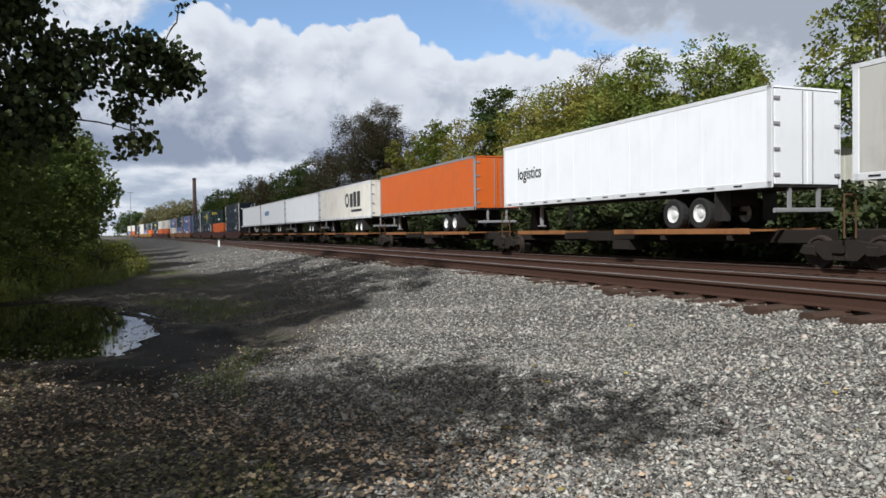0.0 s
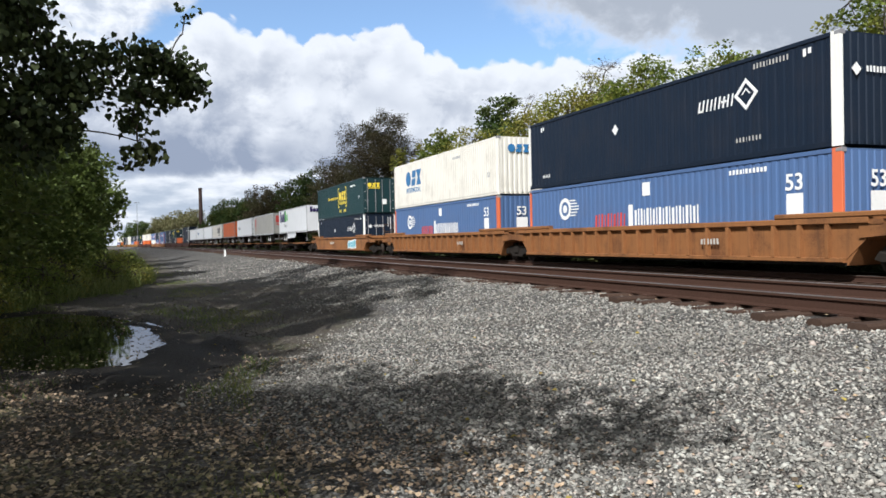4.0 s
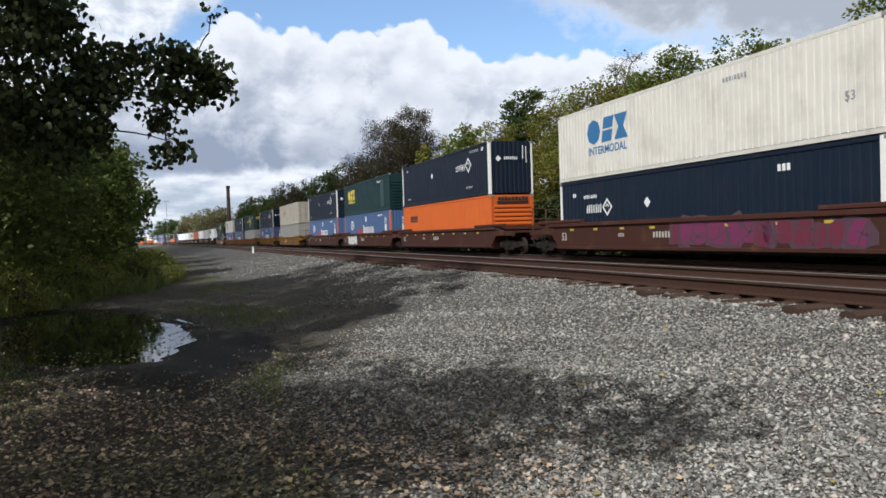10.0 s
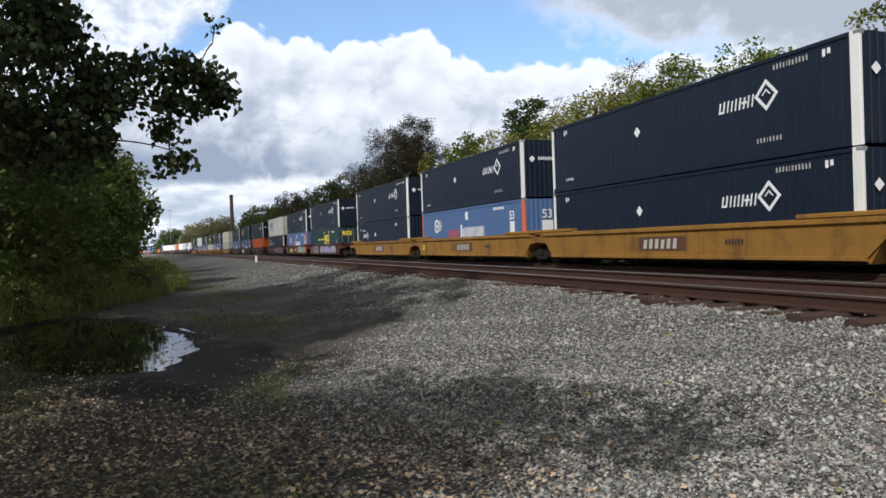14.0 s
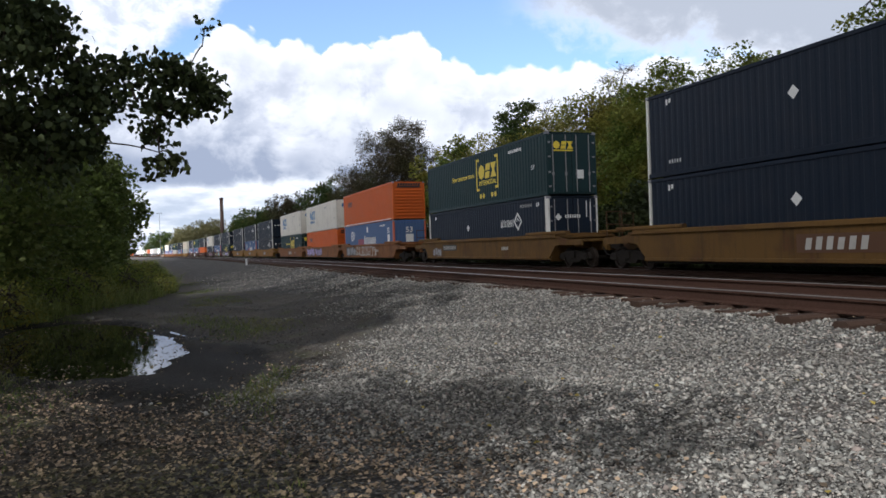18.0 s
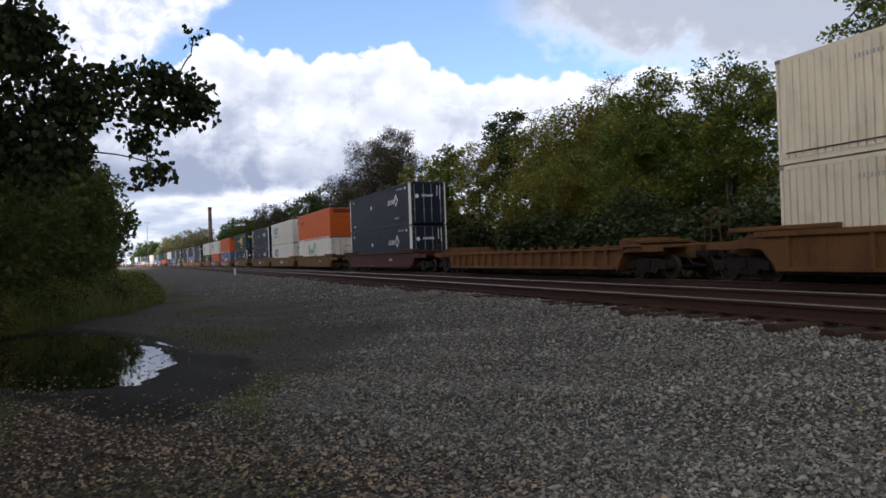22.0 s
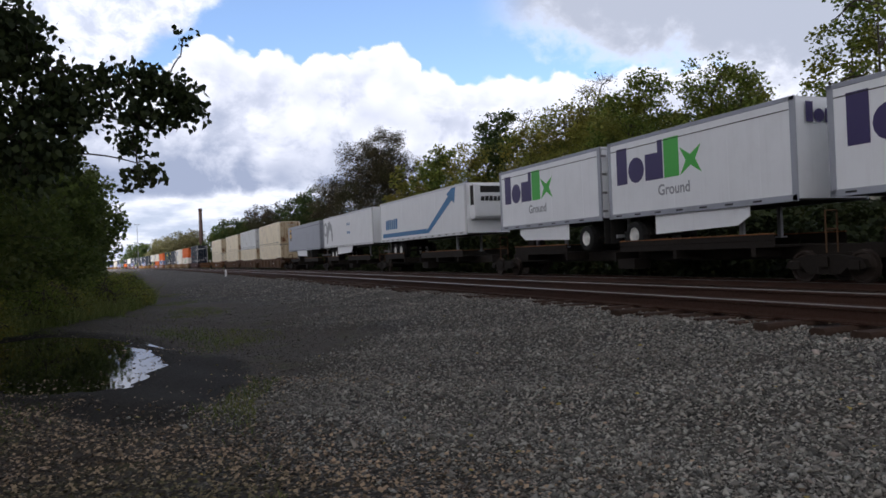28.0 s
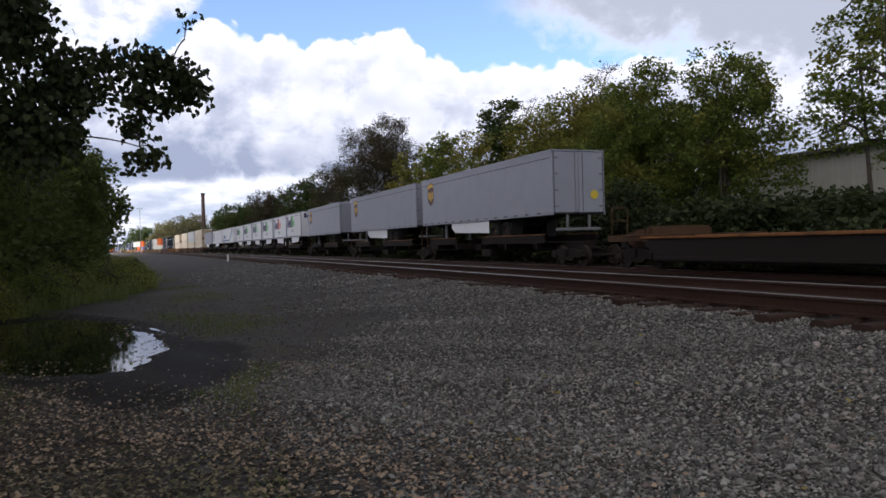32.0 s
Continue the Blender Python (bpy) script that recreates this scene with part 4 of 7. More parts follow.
STYLE = {
    # body paint, rib pitch, rib depth, posts, rear kind
    "umax": ("navy", 0.30, 0.014, "white_post", "wave"), "pacer": ("blue", 0.30, 0.018, "red_post", "wave"), "green": ("csx_green", 0.30, 0.028, "csx_green", "doors"), "csxw": ("white_box", 0.25, 0.055, "white_box", "wave"),
    "orange": ("orange", 0.24, 0.03, "orange", "louvre"), "tiger": ("white_box", 0.6, 0.012, "white_box", "doors"), "beige": ("beige", 0.235, 0.065, "beige", "wave"), "beiged": ("beige", 0.235, 0.065, "beige", "doors"), "silver": ("silver", 0.55, 0.014, "silver", "louvre"),
    "hub": ("hub_white", 0.34, 0.03, "hub_white", "doors"), "bluegrey": ("bluegrey", 0.30, 0.05, "bluegrey", "doors"), "greenplain": ("csx_green", 0.30, 0.028, "csx_green", "louvre"), "umaxd": ("navy", 0.30, 0.014, "white_post", "doors"), "umaxf": ("navy", 0.30, 0.014, "white_post", "wave"),
}
LABEL = {
    "umax": "navy blue corrugated shipping container with white corner posts", "umaxd": "navy blue corrugated shipping container with rear doors", "umaxf": "navy blue shipping container with a white logo near its front", "pacer": "blue corrugated shipping container with orange corner posts", "green": "dark green corrugated shipping container with yellow markings",
    "csxw": "white corrugated shipping container with a blue logo", "orange": "orange corrugated shipping container with a louvred rear", "tiger": "smooth white shipping container with a green logo", "beige": "rust-streaked beige corrugated shipping container",
    "beiged": "rust-streaked beige shipping container with rear doors", "silver": "weathered grey-white shipping container with a louvred rear", "hub": "weathered off-white shipping container with red marks", "bluegrey": "pale blue-grey corrugated shipping container", "greenplain": "dark green shipping container with a yellow logo",
}


def container(style):
    body, pitch, depth, posts, rear = STYLE[style]
    c = thing("shipping_container", LABEL[style], "shipping container", "containers on the train")
    mt, pm = M[body], M[posts]
    L, H, W = L53, HC, WC
    hw, hl = W / 2, L / 2
    pan = shared(("pan", style), lambda: wave_panel("side_panel", L - 0.3, H - 0.27, pitch, depth, mt))
    part("side_panel", pan, c, at=pose(-hw + 0.04, 0, 0.15))
    part("side_panel", pan, c, at=pose(hw - 0.04, 0, 0.15, 0, 0, 180))
    part("roof_panel", shared(("roof", style), lambda: Shape().box(-hw + 0.03, hw - 0.03, -hl + 0.05, hl - 0.05, H - 0.06, H - 0.01).done("roof_panel", mt)), c)
    part("floor_frame", shared(("floor", style), lambda: Shape().box(-hw + 0.06, hw - 0.06, -hl + 0.05, hl - 0.05, 0.05, 0.14).done("floor_frame", mt)), c)
    top = shared(("trail", style), lambda: Shape().box(-0.03, 0.03, -hl + 0.08, hl - 0.08, 0, 0.12, 0.012).done("top_rail", mt))
    low = shared(("brail", style), lambda: Shape().box(-0.03, 0.03, -hl + 0.08, hl - 0.08, 0, 0.16, 0.012).done("bottom_rail", mt))
    for s in (-1, 1):
        part("top_rail", top, c, at=pose(s * (hw - 0.03), 0, H - 0.12))
        part("bottom_rail", low, c, at=pose(s * (hw - 0.03), 0, 0.0))
    wide = 0.30 if posts in ("white_post", "red_post") else 0.12
    rp = shared(("rpost", style), lambda: Shape().box(-0.05, 0.05, 0, wide, 0, H, 0.015).done("corner_post", pm))
    fp = shared(("fpost", style), lambda: Shape().box(-0.05, 0.05, -0.10, 0, 0, H, 0.015).done("corner_post", pm))
    for s in (-1, 1):
        part("corner_post", rp, c, at=pose(s * (hw - 0.05 + 0.003), -hl, 0))
        part("corner_post", fp, c, at=pose(s * (hw - 0.05 + 0.003), hl, 0))
    cast = shared("cast", lambda: Shape().box(-0.085, 0.085, -0.09, 0.09, 0, 0.12, 0.02).done("corner_casting", M["grey_trim"]))
    for s in (-1, 1):
        for e in (-1, 1):
            part("corner_casting", cast, c, at=pose(s * (hw - 0.075), e * (hl - 0.085), H - 0.115))
    fe = shared(("fend", style), lambda: wave_panel("front_panel", W - 0.2, H - 0.1, 0.3, 0.03, mt))
    part("front_panel", fe, c, at=pose(0, hl - 0.05, 0.05, 0, 0, -90))
    if rear == "wave":
        re = shared(("rend", style), lambda: wave_panel("rear_panel", W - 0.2, H - 0.1, 0.26, 0.05 if body == "beige" else 0.03, M["beige_rust"] if body == "beige" else mt))
        part("rear_panel", re, c, "rust-streaked corrugated end" if body == "beige" else "", at=pose(0, -hl + 0.05, 0.05, 0, 0, 90))
    elif rear == "doors":
        dm = shared(("door", style), lambda: Shape().box(-0.60, 0.60, -0.025, 0.025, 0.12, H - 0.1, 0.012).done("door", mt))
        for s in (-1, 1):
            d = part("door", dm, c, at=pose(s * 0.61, -hl + 0.03, 0))
            for x in (-0.36, 0.30):
                part("lock_rod", shared("rod", lambda: Shape().tube((0, 0, 0.14), (0, 0, H - 0.14), 0.024, n=6).box(-0.05, 0.05, -0.02, 0.02, 0.9, 1.05).done("lock_rod", M["grey_trim"])), d, at=pose(x, -0.045, 0))
            for z in (0.4, 1.05, 1.75, 2.4):
                part("hinge", shared("hinge", lambda: Shape().box(-0.06, 0.06, -0.015, 0.015, -0.035, 0.035).done("hinge", M["grey_trim"])), d, at=pose(s * 0.54, -0.04, z))
    else:
        part("rear_panel", shared(("rflat", style), lambda: Shape().box(-hw + 0.1, hw - 0.1, -0.02, 0.02, 0.05, H - 0.06).done("rear_panel", mt)), c, at=pose(0, -hl + 0.06, 0))
        slat = shared(("slat", style), lambda: Shape().prism([(0.0, -0.09), (-0.07, -0.05), (-0.07, 0.03), (0.0, 0.09)], -hw + 0.2, hw - 0.2).done("slat", mt))
        for i in range(9):
            part("slat", slat, c, at=pose(0, -hl + 0.04, 0.35 + i * 0.235))

    def side(me, u, z, label="", name="marking"):
        part(name, me, c, label, at=Matrix.Translation((-hw + 0.04 - depth - 0.003, hl - u, z)) @ SIDE)

    def end(me, x, z, label=""):
        part("marking", me, c, label, at=Matrix.Translation((x, -hl - 0.035, z)) @ REAR)

    if style == "umaxf":
        side(shared("uf1", lambda: flat(bars(0, 0, [0.08, 0.08, 0.06, 0.06, 0.06, 0.08, 0.08, 0.07], 0.34, 0.075, 0.04), "ink_white")), 2.2, 1.5, "white logo lettering shapes", "logo")
        side(shared("uf2", lambda: flat(ring(0, 0, 0.36, 0.25, 4) + ring(0, 0, 0.14, 0.09, 4)[:2], "ink_white")), 3.75, 1.7, "white diamond ring logo", "logo")
        side(shared("um3", lambda: flat([[(0, -0.2), (0.2, 0), (0, 0.2), (-0.2, 0)]], "ink_white")), 6.4, 1.75, "pale diamond placard", "placard")
        side(shared("uf3", lambda: flat(bars(0, 0, [0.07] * 4 + [0.02] + [0.07] * 4, 0.14, 0.05), "ink_white")), 2.0, 2.1)
        side(shared("uf4", lambda: flat([rect(0, 0, 0.12, 0.2), rect(0.17, 0.0, 0.12, 0.2), rect(0.34, 0, 0.12, 0.2)], "ink_white")), 12.6, 2.3)
        side(shared("uf5", lambda: flat([rect(0, 0, 0.1, 0.16), rect(0.14, 0.0, 0.1, 0.16)], "ink_white")), 1.1, 2.2)
    if style in ("umax", "umaxd"):
        side(shared("um1", lambda: flat(bars(0, 0, [0.07, 0.07, 0.06, 0.06, 0.06, 0.07, 0.07, 0.06, 0.06], 0.36, 0.11, 0.07) + [rect(0.02, 0, 0.22, 0.07), rect(1.0, 0.15, 0.24, 0.06)], "ink_white")), 11.0, 1.62, "white logo lettering shapes", "logo")
        side(shared("um2", lambda: flat(ring(0, 0, 0.46, 0.32, 4) + ring(0, 0, 0.18, 0.12, 4)[:2], "ink_white")), 13.0, 1.86, "white diamond ring logo", "logo")
        side(shared("um3", lambda: flat([[(0, -0.2), (0.2, 0), (0, 0.2), (-0.2, 0)]], "ink_white")), 6.6, 1.75, "white diamond placard", "placard")
        side(shared("um4", lambda: flat(bars(0, 0, [0.05] * 4 + [0.02] + [0.05] * 6, 0.15, 0.07), "ink_dull")), 13.3, 2.5)
        side(shared("um5", lambda: flat(bars(0, 0, [0.05] * 3 + [0.02] + [0.05] * 4, 0.14, 0.08), "ink_dull")), 12.6, 0.5)
        side(shared("um6", lambda: flat(bars(0, 0, [0.05, 0.05, 0.04, 0.05, 0.05], 0.13, 0.09), "ink_white")), 1.2, 0.42)
        side(shared("um7", lambda: flat([rect(0, 0, 0.1, 0.2), rect(0.16, 0.05, 0.1, 0.15)], "ink_white")), 15.0, 2.45)
        side(shared("um7", lambda: None), 1.1, 2.42)
        end(shared("um8", lambda: flat([[(-0.75, 0), (-0.58, 0.17), (-0.75, 0.34), (-0.92, 0.17)]] + bars(-0.4, 0.12, [0.07] * 7, 0.16, 0.05), "ink_white")), -0.05, 1.75)
        end(shared("um9", lambda: flat([rect(0.55, 0, 0.05, 0.75), rect(0.75, -0.2, 0.05, 0.9)], "ink_white")), 0.1, 1.9)
    elif style == "pacer":
        side(shared("pa1", lambda: flat(ring(0, 0, 0.46, 0.30, 12) + [disc(0, 0, 0.17, 10)], "ink_white")), 3.0, 1.92, "white globe emblem", "logo")
        side(shared("pa1b", lambda: flat([rect(-0.1, k, 0.75 - abs(k), 0.05) for k in (-0.3, -0.18, -0.06, 0.06, 0.18, 0.3)], "ink_white")), 3.45, 1.92, "", "logo")
        side(shared("pa2", lambda: flat(bars(0, 0, [0.12, 0.07] * 5, 0.5, 0.105, 0.03), "ink_red")), 5.2, 1.12, "red lettering shapes", "logo")
        side(shared("pa3", lambda: flat([rect(-0.02, -0.06, 0.26, 0.8)] + bars(0.34, 0, [0.12, 0.07, 0.10, 0.06] * 5, 0.58, 0.080), "ink_white")), 7.35, 1.14, "white lettering shapes", "logo")
        side(text_mesh("53", 0.62, "ink_white"), 14.35, 1.92, "white number 53", "number")
        side(shared("pa4", lambda: flat([rect(0, 0, 0.55, 0.62)], "ink_white")), 14.4, 1.2, "white panel", "placard")
        side(shared("pa5", lambda: flat([rect(0, 0, 0.42, 0.46)], "ink_white")), 8.15, 2.15, "white panel", "placard")
        side(shared("pa6", lambda: flat(bars(0, 0, [0.09] * 4 + [0.03] + [0.09] * 6, 0.14, 0.05), "ink_white")), 12.3, 2.5)
        end(text_mesh("53", 0.6, "ink_white"), -0.35, 1.92)
        end(shared("pa7", lambda: flat([rect(-0.35, 0, 0.62, 0.6)], "ink_white")), 0, 1.2)
    elif style in ("green", "greenplain"):
        big = style == "green"
        u0, s = (8.2, 1.0) if big else (1.6, 0.8)
        side(shared("cs" + style, lambda: flat(block_logo(0.80 if big else 0.95), "ink_yellow")), u0 + 0.2, 1.42, "yellow logo shapes", "logo")
        side(text_mesh("INTERMODAL", 0.36 if big else 0.42, "ink_yellow", 1.0), u0 + 0.22, 1.08, "yellow word", "lettering")
        if big:
            side(shared("csb", lambda: flat([rect(0, 0, 0.12, 1.75), rect(0, 0, 0.4, 0.14), rect(0, 1.61, 0.4, 0.14), rect(2.75, 0, 0.12, 1.75), rect(2.47, 0, 0.4, 0.14), rect(2.47, 1.61, 0.4, 0.14), disc(0.55, -0.3, 0.14), disc(0.95, -0.3, 0.14), disc(2.05, -0.3, 0.14), disc(2.45, -0.3, 0.14)], "ink_yellow")), u0 - 0.15, 0.8, "yellow brackets and dots", "logo")
            side(text_mesh("How tomorrow moves", 0.42, "ink_yellow", 0.85), 4.4, 1.6, "yellow slogan", "slogan")
            side(shared("csn", lambda: flat(bars(0, 0, [0.09] * 4 + [0.03] + [0.09] * 6, 0.15, 0.05), "ink_white")), 12.2, 2.35)
            side(text_mesh("53'", 0.3, "ink_white"), 14.6, 1.3, "", "number")
            end(shared("cse", lambda: flat(block_logo(0.36) + [rect(0.0, -0.1, 1.0, 0.06)], "ink_yellow")), -0.95, 2.1, "yellow logo shapes")
            end(shared("cse2", lambda: flat([rect(0.0, 0, 0.34, 0.4)], "ink_white")), 0.25, 0.75)
        else:
            side(shared("csp", lambda: flat([rect(0, 0, 1.0, 2.2)], "panel_green")), 13.4, 0.35, "paler replacement side panel", "panel")
            side(shared("csq", lambda: flat(bars(0, 0, [0.06] * 4 + [0.02] + [0.06] * 5, 0.16, 0.06), "ink_white")), 12.4, 2.35)
    elif style == "csxw":
        side(shared("cw1", lambda: flat(block_logo(1.0), "ink_blue")), 2.5, 1.35, "blue logo shapes", "logo")
        side(text_mesh("INTERMODAL", 0.44, "ink_blue", 1.0), 2.52, 0.92, "blue word", "lettering")
        side(text_mesh("53", 0.34, "ink_grey"), 14.9, 0.95, "", "number")
        side(shared("cw2", lambda: flat(bars(0, 0, [0.09] * 3 + [0.03] + [0.09] * 4, 0.14, 0.05), "ink_grey")), 10.5, 2.3)
        end(shared("cw3", lambda: flat(block_logo(0.42), "ink_blue")), -0.75, 2.1, "blue logo shapes")
    elif style == "orange":
        side(shared("or1", lambda: flat([rect(0, 0, 1.6, 0.1)] + bars(0.02, 0.15, [0.14] * 9, 0.26, 0.04, 0.04), "ink_black")), 1.7, 1.75, "black logo shapes", "logo")
        end(shared("or2", lambda: flat([rect(-0.95, 0, 1.9, 0.1)] + bars(-0.9, 0.14, [0.16] * 9, 0.2, 0.045, 0.03), "ink_black")), 0, 2.42, "black logo shapes")
        part("reflective_strip", shared("or3", lambda: Shape().box(-0.004, 0.004, -hl + 0.6, hl - 0.6, 0, 0.05).done("reflective_strip", M["ink_white"])), c, at=pose(-hw - 0.006, 0, 0.05))
    elif style == "tiger":
        side(shared("ti1", lambda: flat([rect(0.1, 0, 0.45, 1.1, 0.06)] + bars(0.8, 0, [0.17, 0.17, 0.17, 0.17, 0.17, 0.17], 0.62, 0.13, 0.05) + [rect(1.1, -0.25, 0.45, 0.14), rect(1.75, 0.25, 0.4, 0.1)], "ink_darkgreen")), 5.4, 1.3, "green lettering shapes", "logo")
        side(shared("ti2", lambda: flat(ring(0, 0, 0.78, 0.62, 10, 0.6)[:8] + ring(0.12, 0.1, 0.42, 0.28, 7)[:5] + [rect(-0.5, -0.55, 0.8, 0.1, 0.1), rect(-0.35, 0.2, 0.3, 0.1), rect(0.2, -0.25, 0.4, 0.12)], "ink_darkgreen")), 8.7, 1.75, "green animal-head emblem", "logo")
    elif style in ("beige", "beiged", "bluegrey"):
        side(shared("be1", lambda: flat(bars(0, 0, [0.06] * 4 + [0.02] + [0.06] * 3, 0.12, 0.05), "ink_dull")), 2.5, 2.3)
        side(shared("be2", lambda: flat([[(0, -0.22), (0.17, 0), (0, 0.22), (-0.17, 0)]], "ink_dull")), 6.6, 0.85, "grey diamond placard", "placard")
        end(shared("be3", lambda: flat(bars(-0.4, 0, [0.06] * 4 + [0.02] + [0.06] * 5, 0.12, 0.05), "ink_dull")), 0, 2.4)
        part("lifting_seam", shared("be4", lambda: Shape().box(-0.012, 0.012, -hl + 0.3, hl - 0.3, 0, 0.035).done("lifting_seam", M["ink_black"])), c, at=pose(-hw - 0.035, 0, 0.27))
    elif style == "hub":
        side(shared("hu1", lambda: flat([rect(0, 0, 0.18, 0.7), rect(0.8, 0.2, 0.18, 0.8), rect(1.3, 0.1, 0.18, 0.9), rect(1.75, 0.5, 0.3, 0.4)], "ink_red")), 3.4, 1.1, "faded red marks", "logo")
        end(shared("hu3", lambda: flat(bars(-0.4, 0, [0.06] * 9, 0.12, 0.05), "ink_dull")), 0.35, 2.2)
    return c


# ---- train: cars ----
def bogie(parent, y, name="truck"):
    """A two-axle freight truck at the distance y along its car."""
    t = part(name, shared("bolster", lambda: Shape().box(-1.15, 1.15, -0.18, 0.18, 0.42, 0.70, 0.03).box(-0.45, 0.45, -0.35, 0.35, 0.66, 0.80, 0.03).done("truck", M["truck"])), parent, "dirty cast steel two-axle truck", at=pose(0, y, 0))
    sf = shared("sframe", lambda: Shape().prism([(-1.25, 0.42), (-1.12, 0.62), (-0.45, 0.74), (0.45, 0.74), (1.12, 0.62), (1.25, 0.42), (1.02, 0.36), (0.72, 0.44), (0.48, 0.24), (-0.48, 0.24), (-0.72, 0.44), (-1.02, 0.36)], -0.09, 0.09)
                .tube((0, -0.16, 0.28), (0, -0.16, 0.5), 0.11, n=8).tube((0, 0.16, 0.28), (0, 0.16, 0.5), 0.11, n=8).box(-0.13, 0.13, -1.06, -0.74, 0.34, 0.60, 0.03).box(-0.13, 0.13, 0.74, 1.06, 0.34, 0.60, 0.03).done("side_frame", M["truck"]))
    wh = shared("wheel", lambda: Shape().lathe([(-0.07, 0.0), (-0.07, 0.1), (-0.02, 0.13), (-0.015, 0.33), (-0.06, 0.36), (-0.065, 0.42), (0.05, 0.425), (0.055, 0.455), (0.075, 0.455), (0.075, 0.36), (0.03, 0.33), (0.03, 0.0)], n=16).done("wheel", M["wheel"]))
    ax = shared("axle", lambda: Shape().tube((-0.95, 0, 0), (0.95, 0, 0), 0.075, n=10).done("axle", M["truck"]))
    for s in (-1, 1):
        part("side_frame", sf, t, at=pose(s * 0.99, 0, 0))
        for e in (-0.89, 0.89):
            part("wheel", wh, t, at=pose(s * 0.74, e, 0.425, 0, 0, 0 if s < 0 else 180))
    for e in (-0.89, 0.89):
        part("axle", ax, t, at=pose(0, e, 0.425))
    return t


def blob(rs, w, h, k=14):
    """A fat rounded outline of about w by h about the origin."""
    out = []
    lean = rs.uniform(-0.2, 0.2)
    for j in range(k):
        a = j * 2 * math.pi / k
        r = 1.0 + rs.uniform(-0.16, 0.16)
        cx, cy = math.copysign(abs(math.cos(a)) ** 0.6, math.cos(a)), math.copysign(abs(math.sin(a)) ** 0.6, math.sin(a))
        out.append((r * cx * w / 2 + lean * cy * h / 2, r * cy * h / 2))
    return out


def stroke(pts, wide):
    """Quads along a bent line, thick in the middle and thin at both ends."""
    out, n = [], len(pts) - 1
    edge = []
    for j, (x, y) in enumerate(pts):
        a, b = pts[max(j - 1, 0)], pts[min(j + 1, n)]
        dx, dy = b[0] - a[0], b[1] - a[1]
        d = math.hypot(dx, dy) or 1.0
        r = wide * (0.35 + 0.65 * math.sin(math.pi * (0.12 + 0.76 * j / n)))
        edge.append(((x - dy / d * r, y + dx / d * r), (x + dy / d * r, y - dx / d * r)))
    for (a, b), (c, d) in zip(edge, edge[1:]):
        out.append([a, b, d, c])
    return out


def tag_paint(w, h, seed, cols):
    """Spray paint: a ragged dark ground, fat leaning figures of uneven width and bent strokes over them, spelling nothing."""
    rs = random.Random(seed)
    n = max(3, int(round(w / (h * 0.60))))
    fill, rim, extra = cols[0], cols[1], cols[-1]
    wide = [rs.uniform(0.6, 1.5) for i in range(n)]
    scale = w / sum(wide)
    out, x = [], 0.0
    for i in range(n):
        cw = wide[i] * scale
        cx, cy = x + cw / 2, h * 0.5 + rs.uniform(-0.10, 0.08) * h
        x += cw
        tall = h * rs.uniform(0.74, 1.06)
        b = blob(rs, cw * 1.42, tall, 13)
        out.append((flat([b], rim, "graffiti", 0.003 + 0.0005 * (i % 3)), cx, cy))
        lean = rs.uniform(-0.35, 0.35) * cw
        tint = extra if len(cols) > 2 and (i in (0, n - 1) or rs.random() < 0.22) else fill
        body = [(a * 0.80 + lean * u / tall * 0.5, u * 0.82) for a, u in blob(rs, cw * 1.1, tall, 11)]
        out.append((flat([body], tint, "graffiti_shape", 0.006 + 0.0007 * (i % 2)), cx, cy))
        quads = []
        for k in range(rs.choice((2, 3, 3))):
            x0, y0 = rs.uniform(-0.45, 0.45) * cw, rs.uniform(-0.40, 0.40) * tall
            turn, go = rs.uniform(0, 6.28), rs.uniform(-0.55, 0.55)
            line = []
            for q in range(6):
                line.append((max(-0.6 * cw, min(0.6 * cw, x0)), max(-0.46 * tall, min(0.46 * tall, y0))))
                x0, y0, turn = x0 + 0.13 * h * math.cos(turn), y0 + 0.15 * h * math.sin(turn), turn + go
            quads += stroke(line, 0.035 * h)
        out.append((flat(quads, rim, "graffiti_stroke", 0.009), cx, cy))
    return out


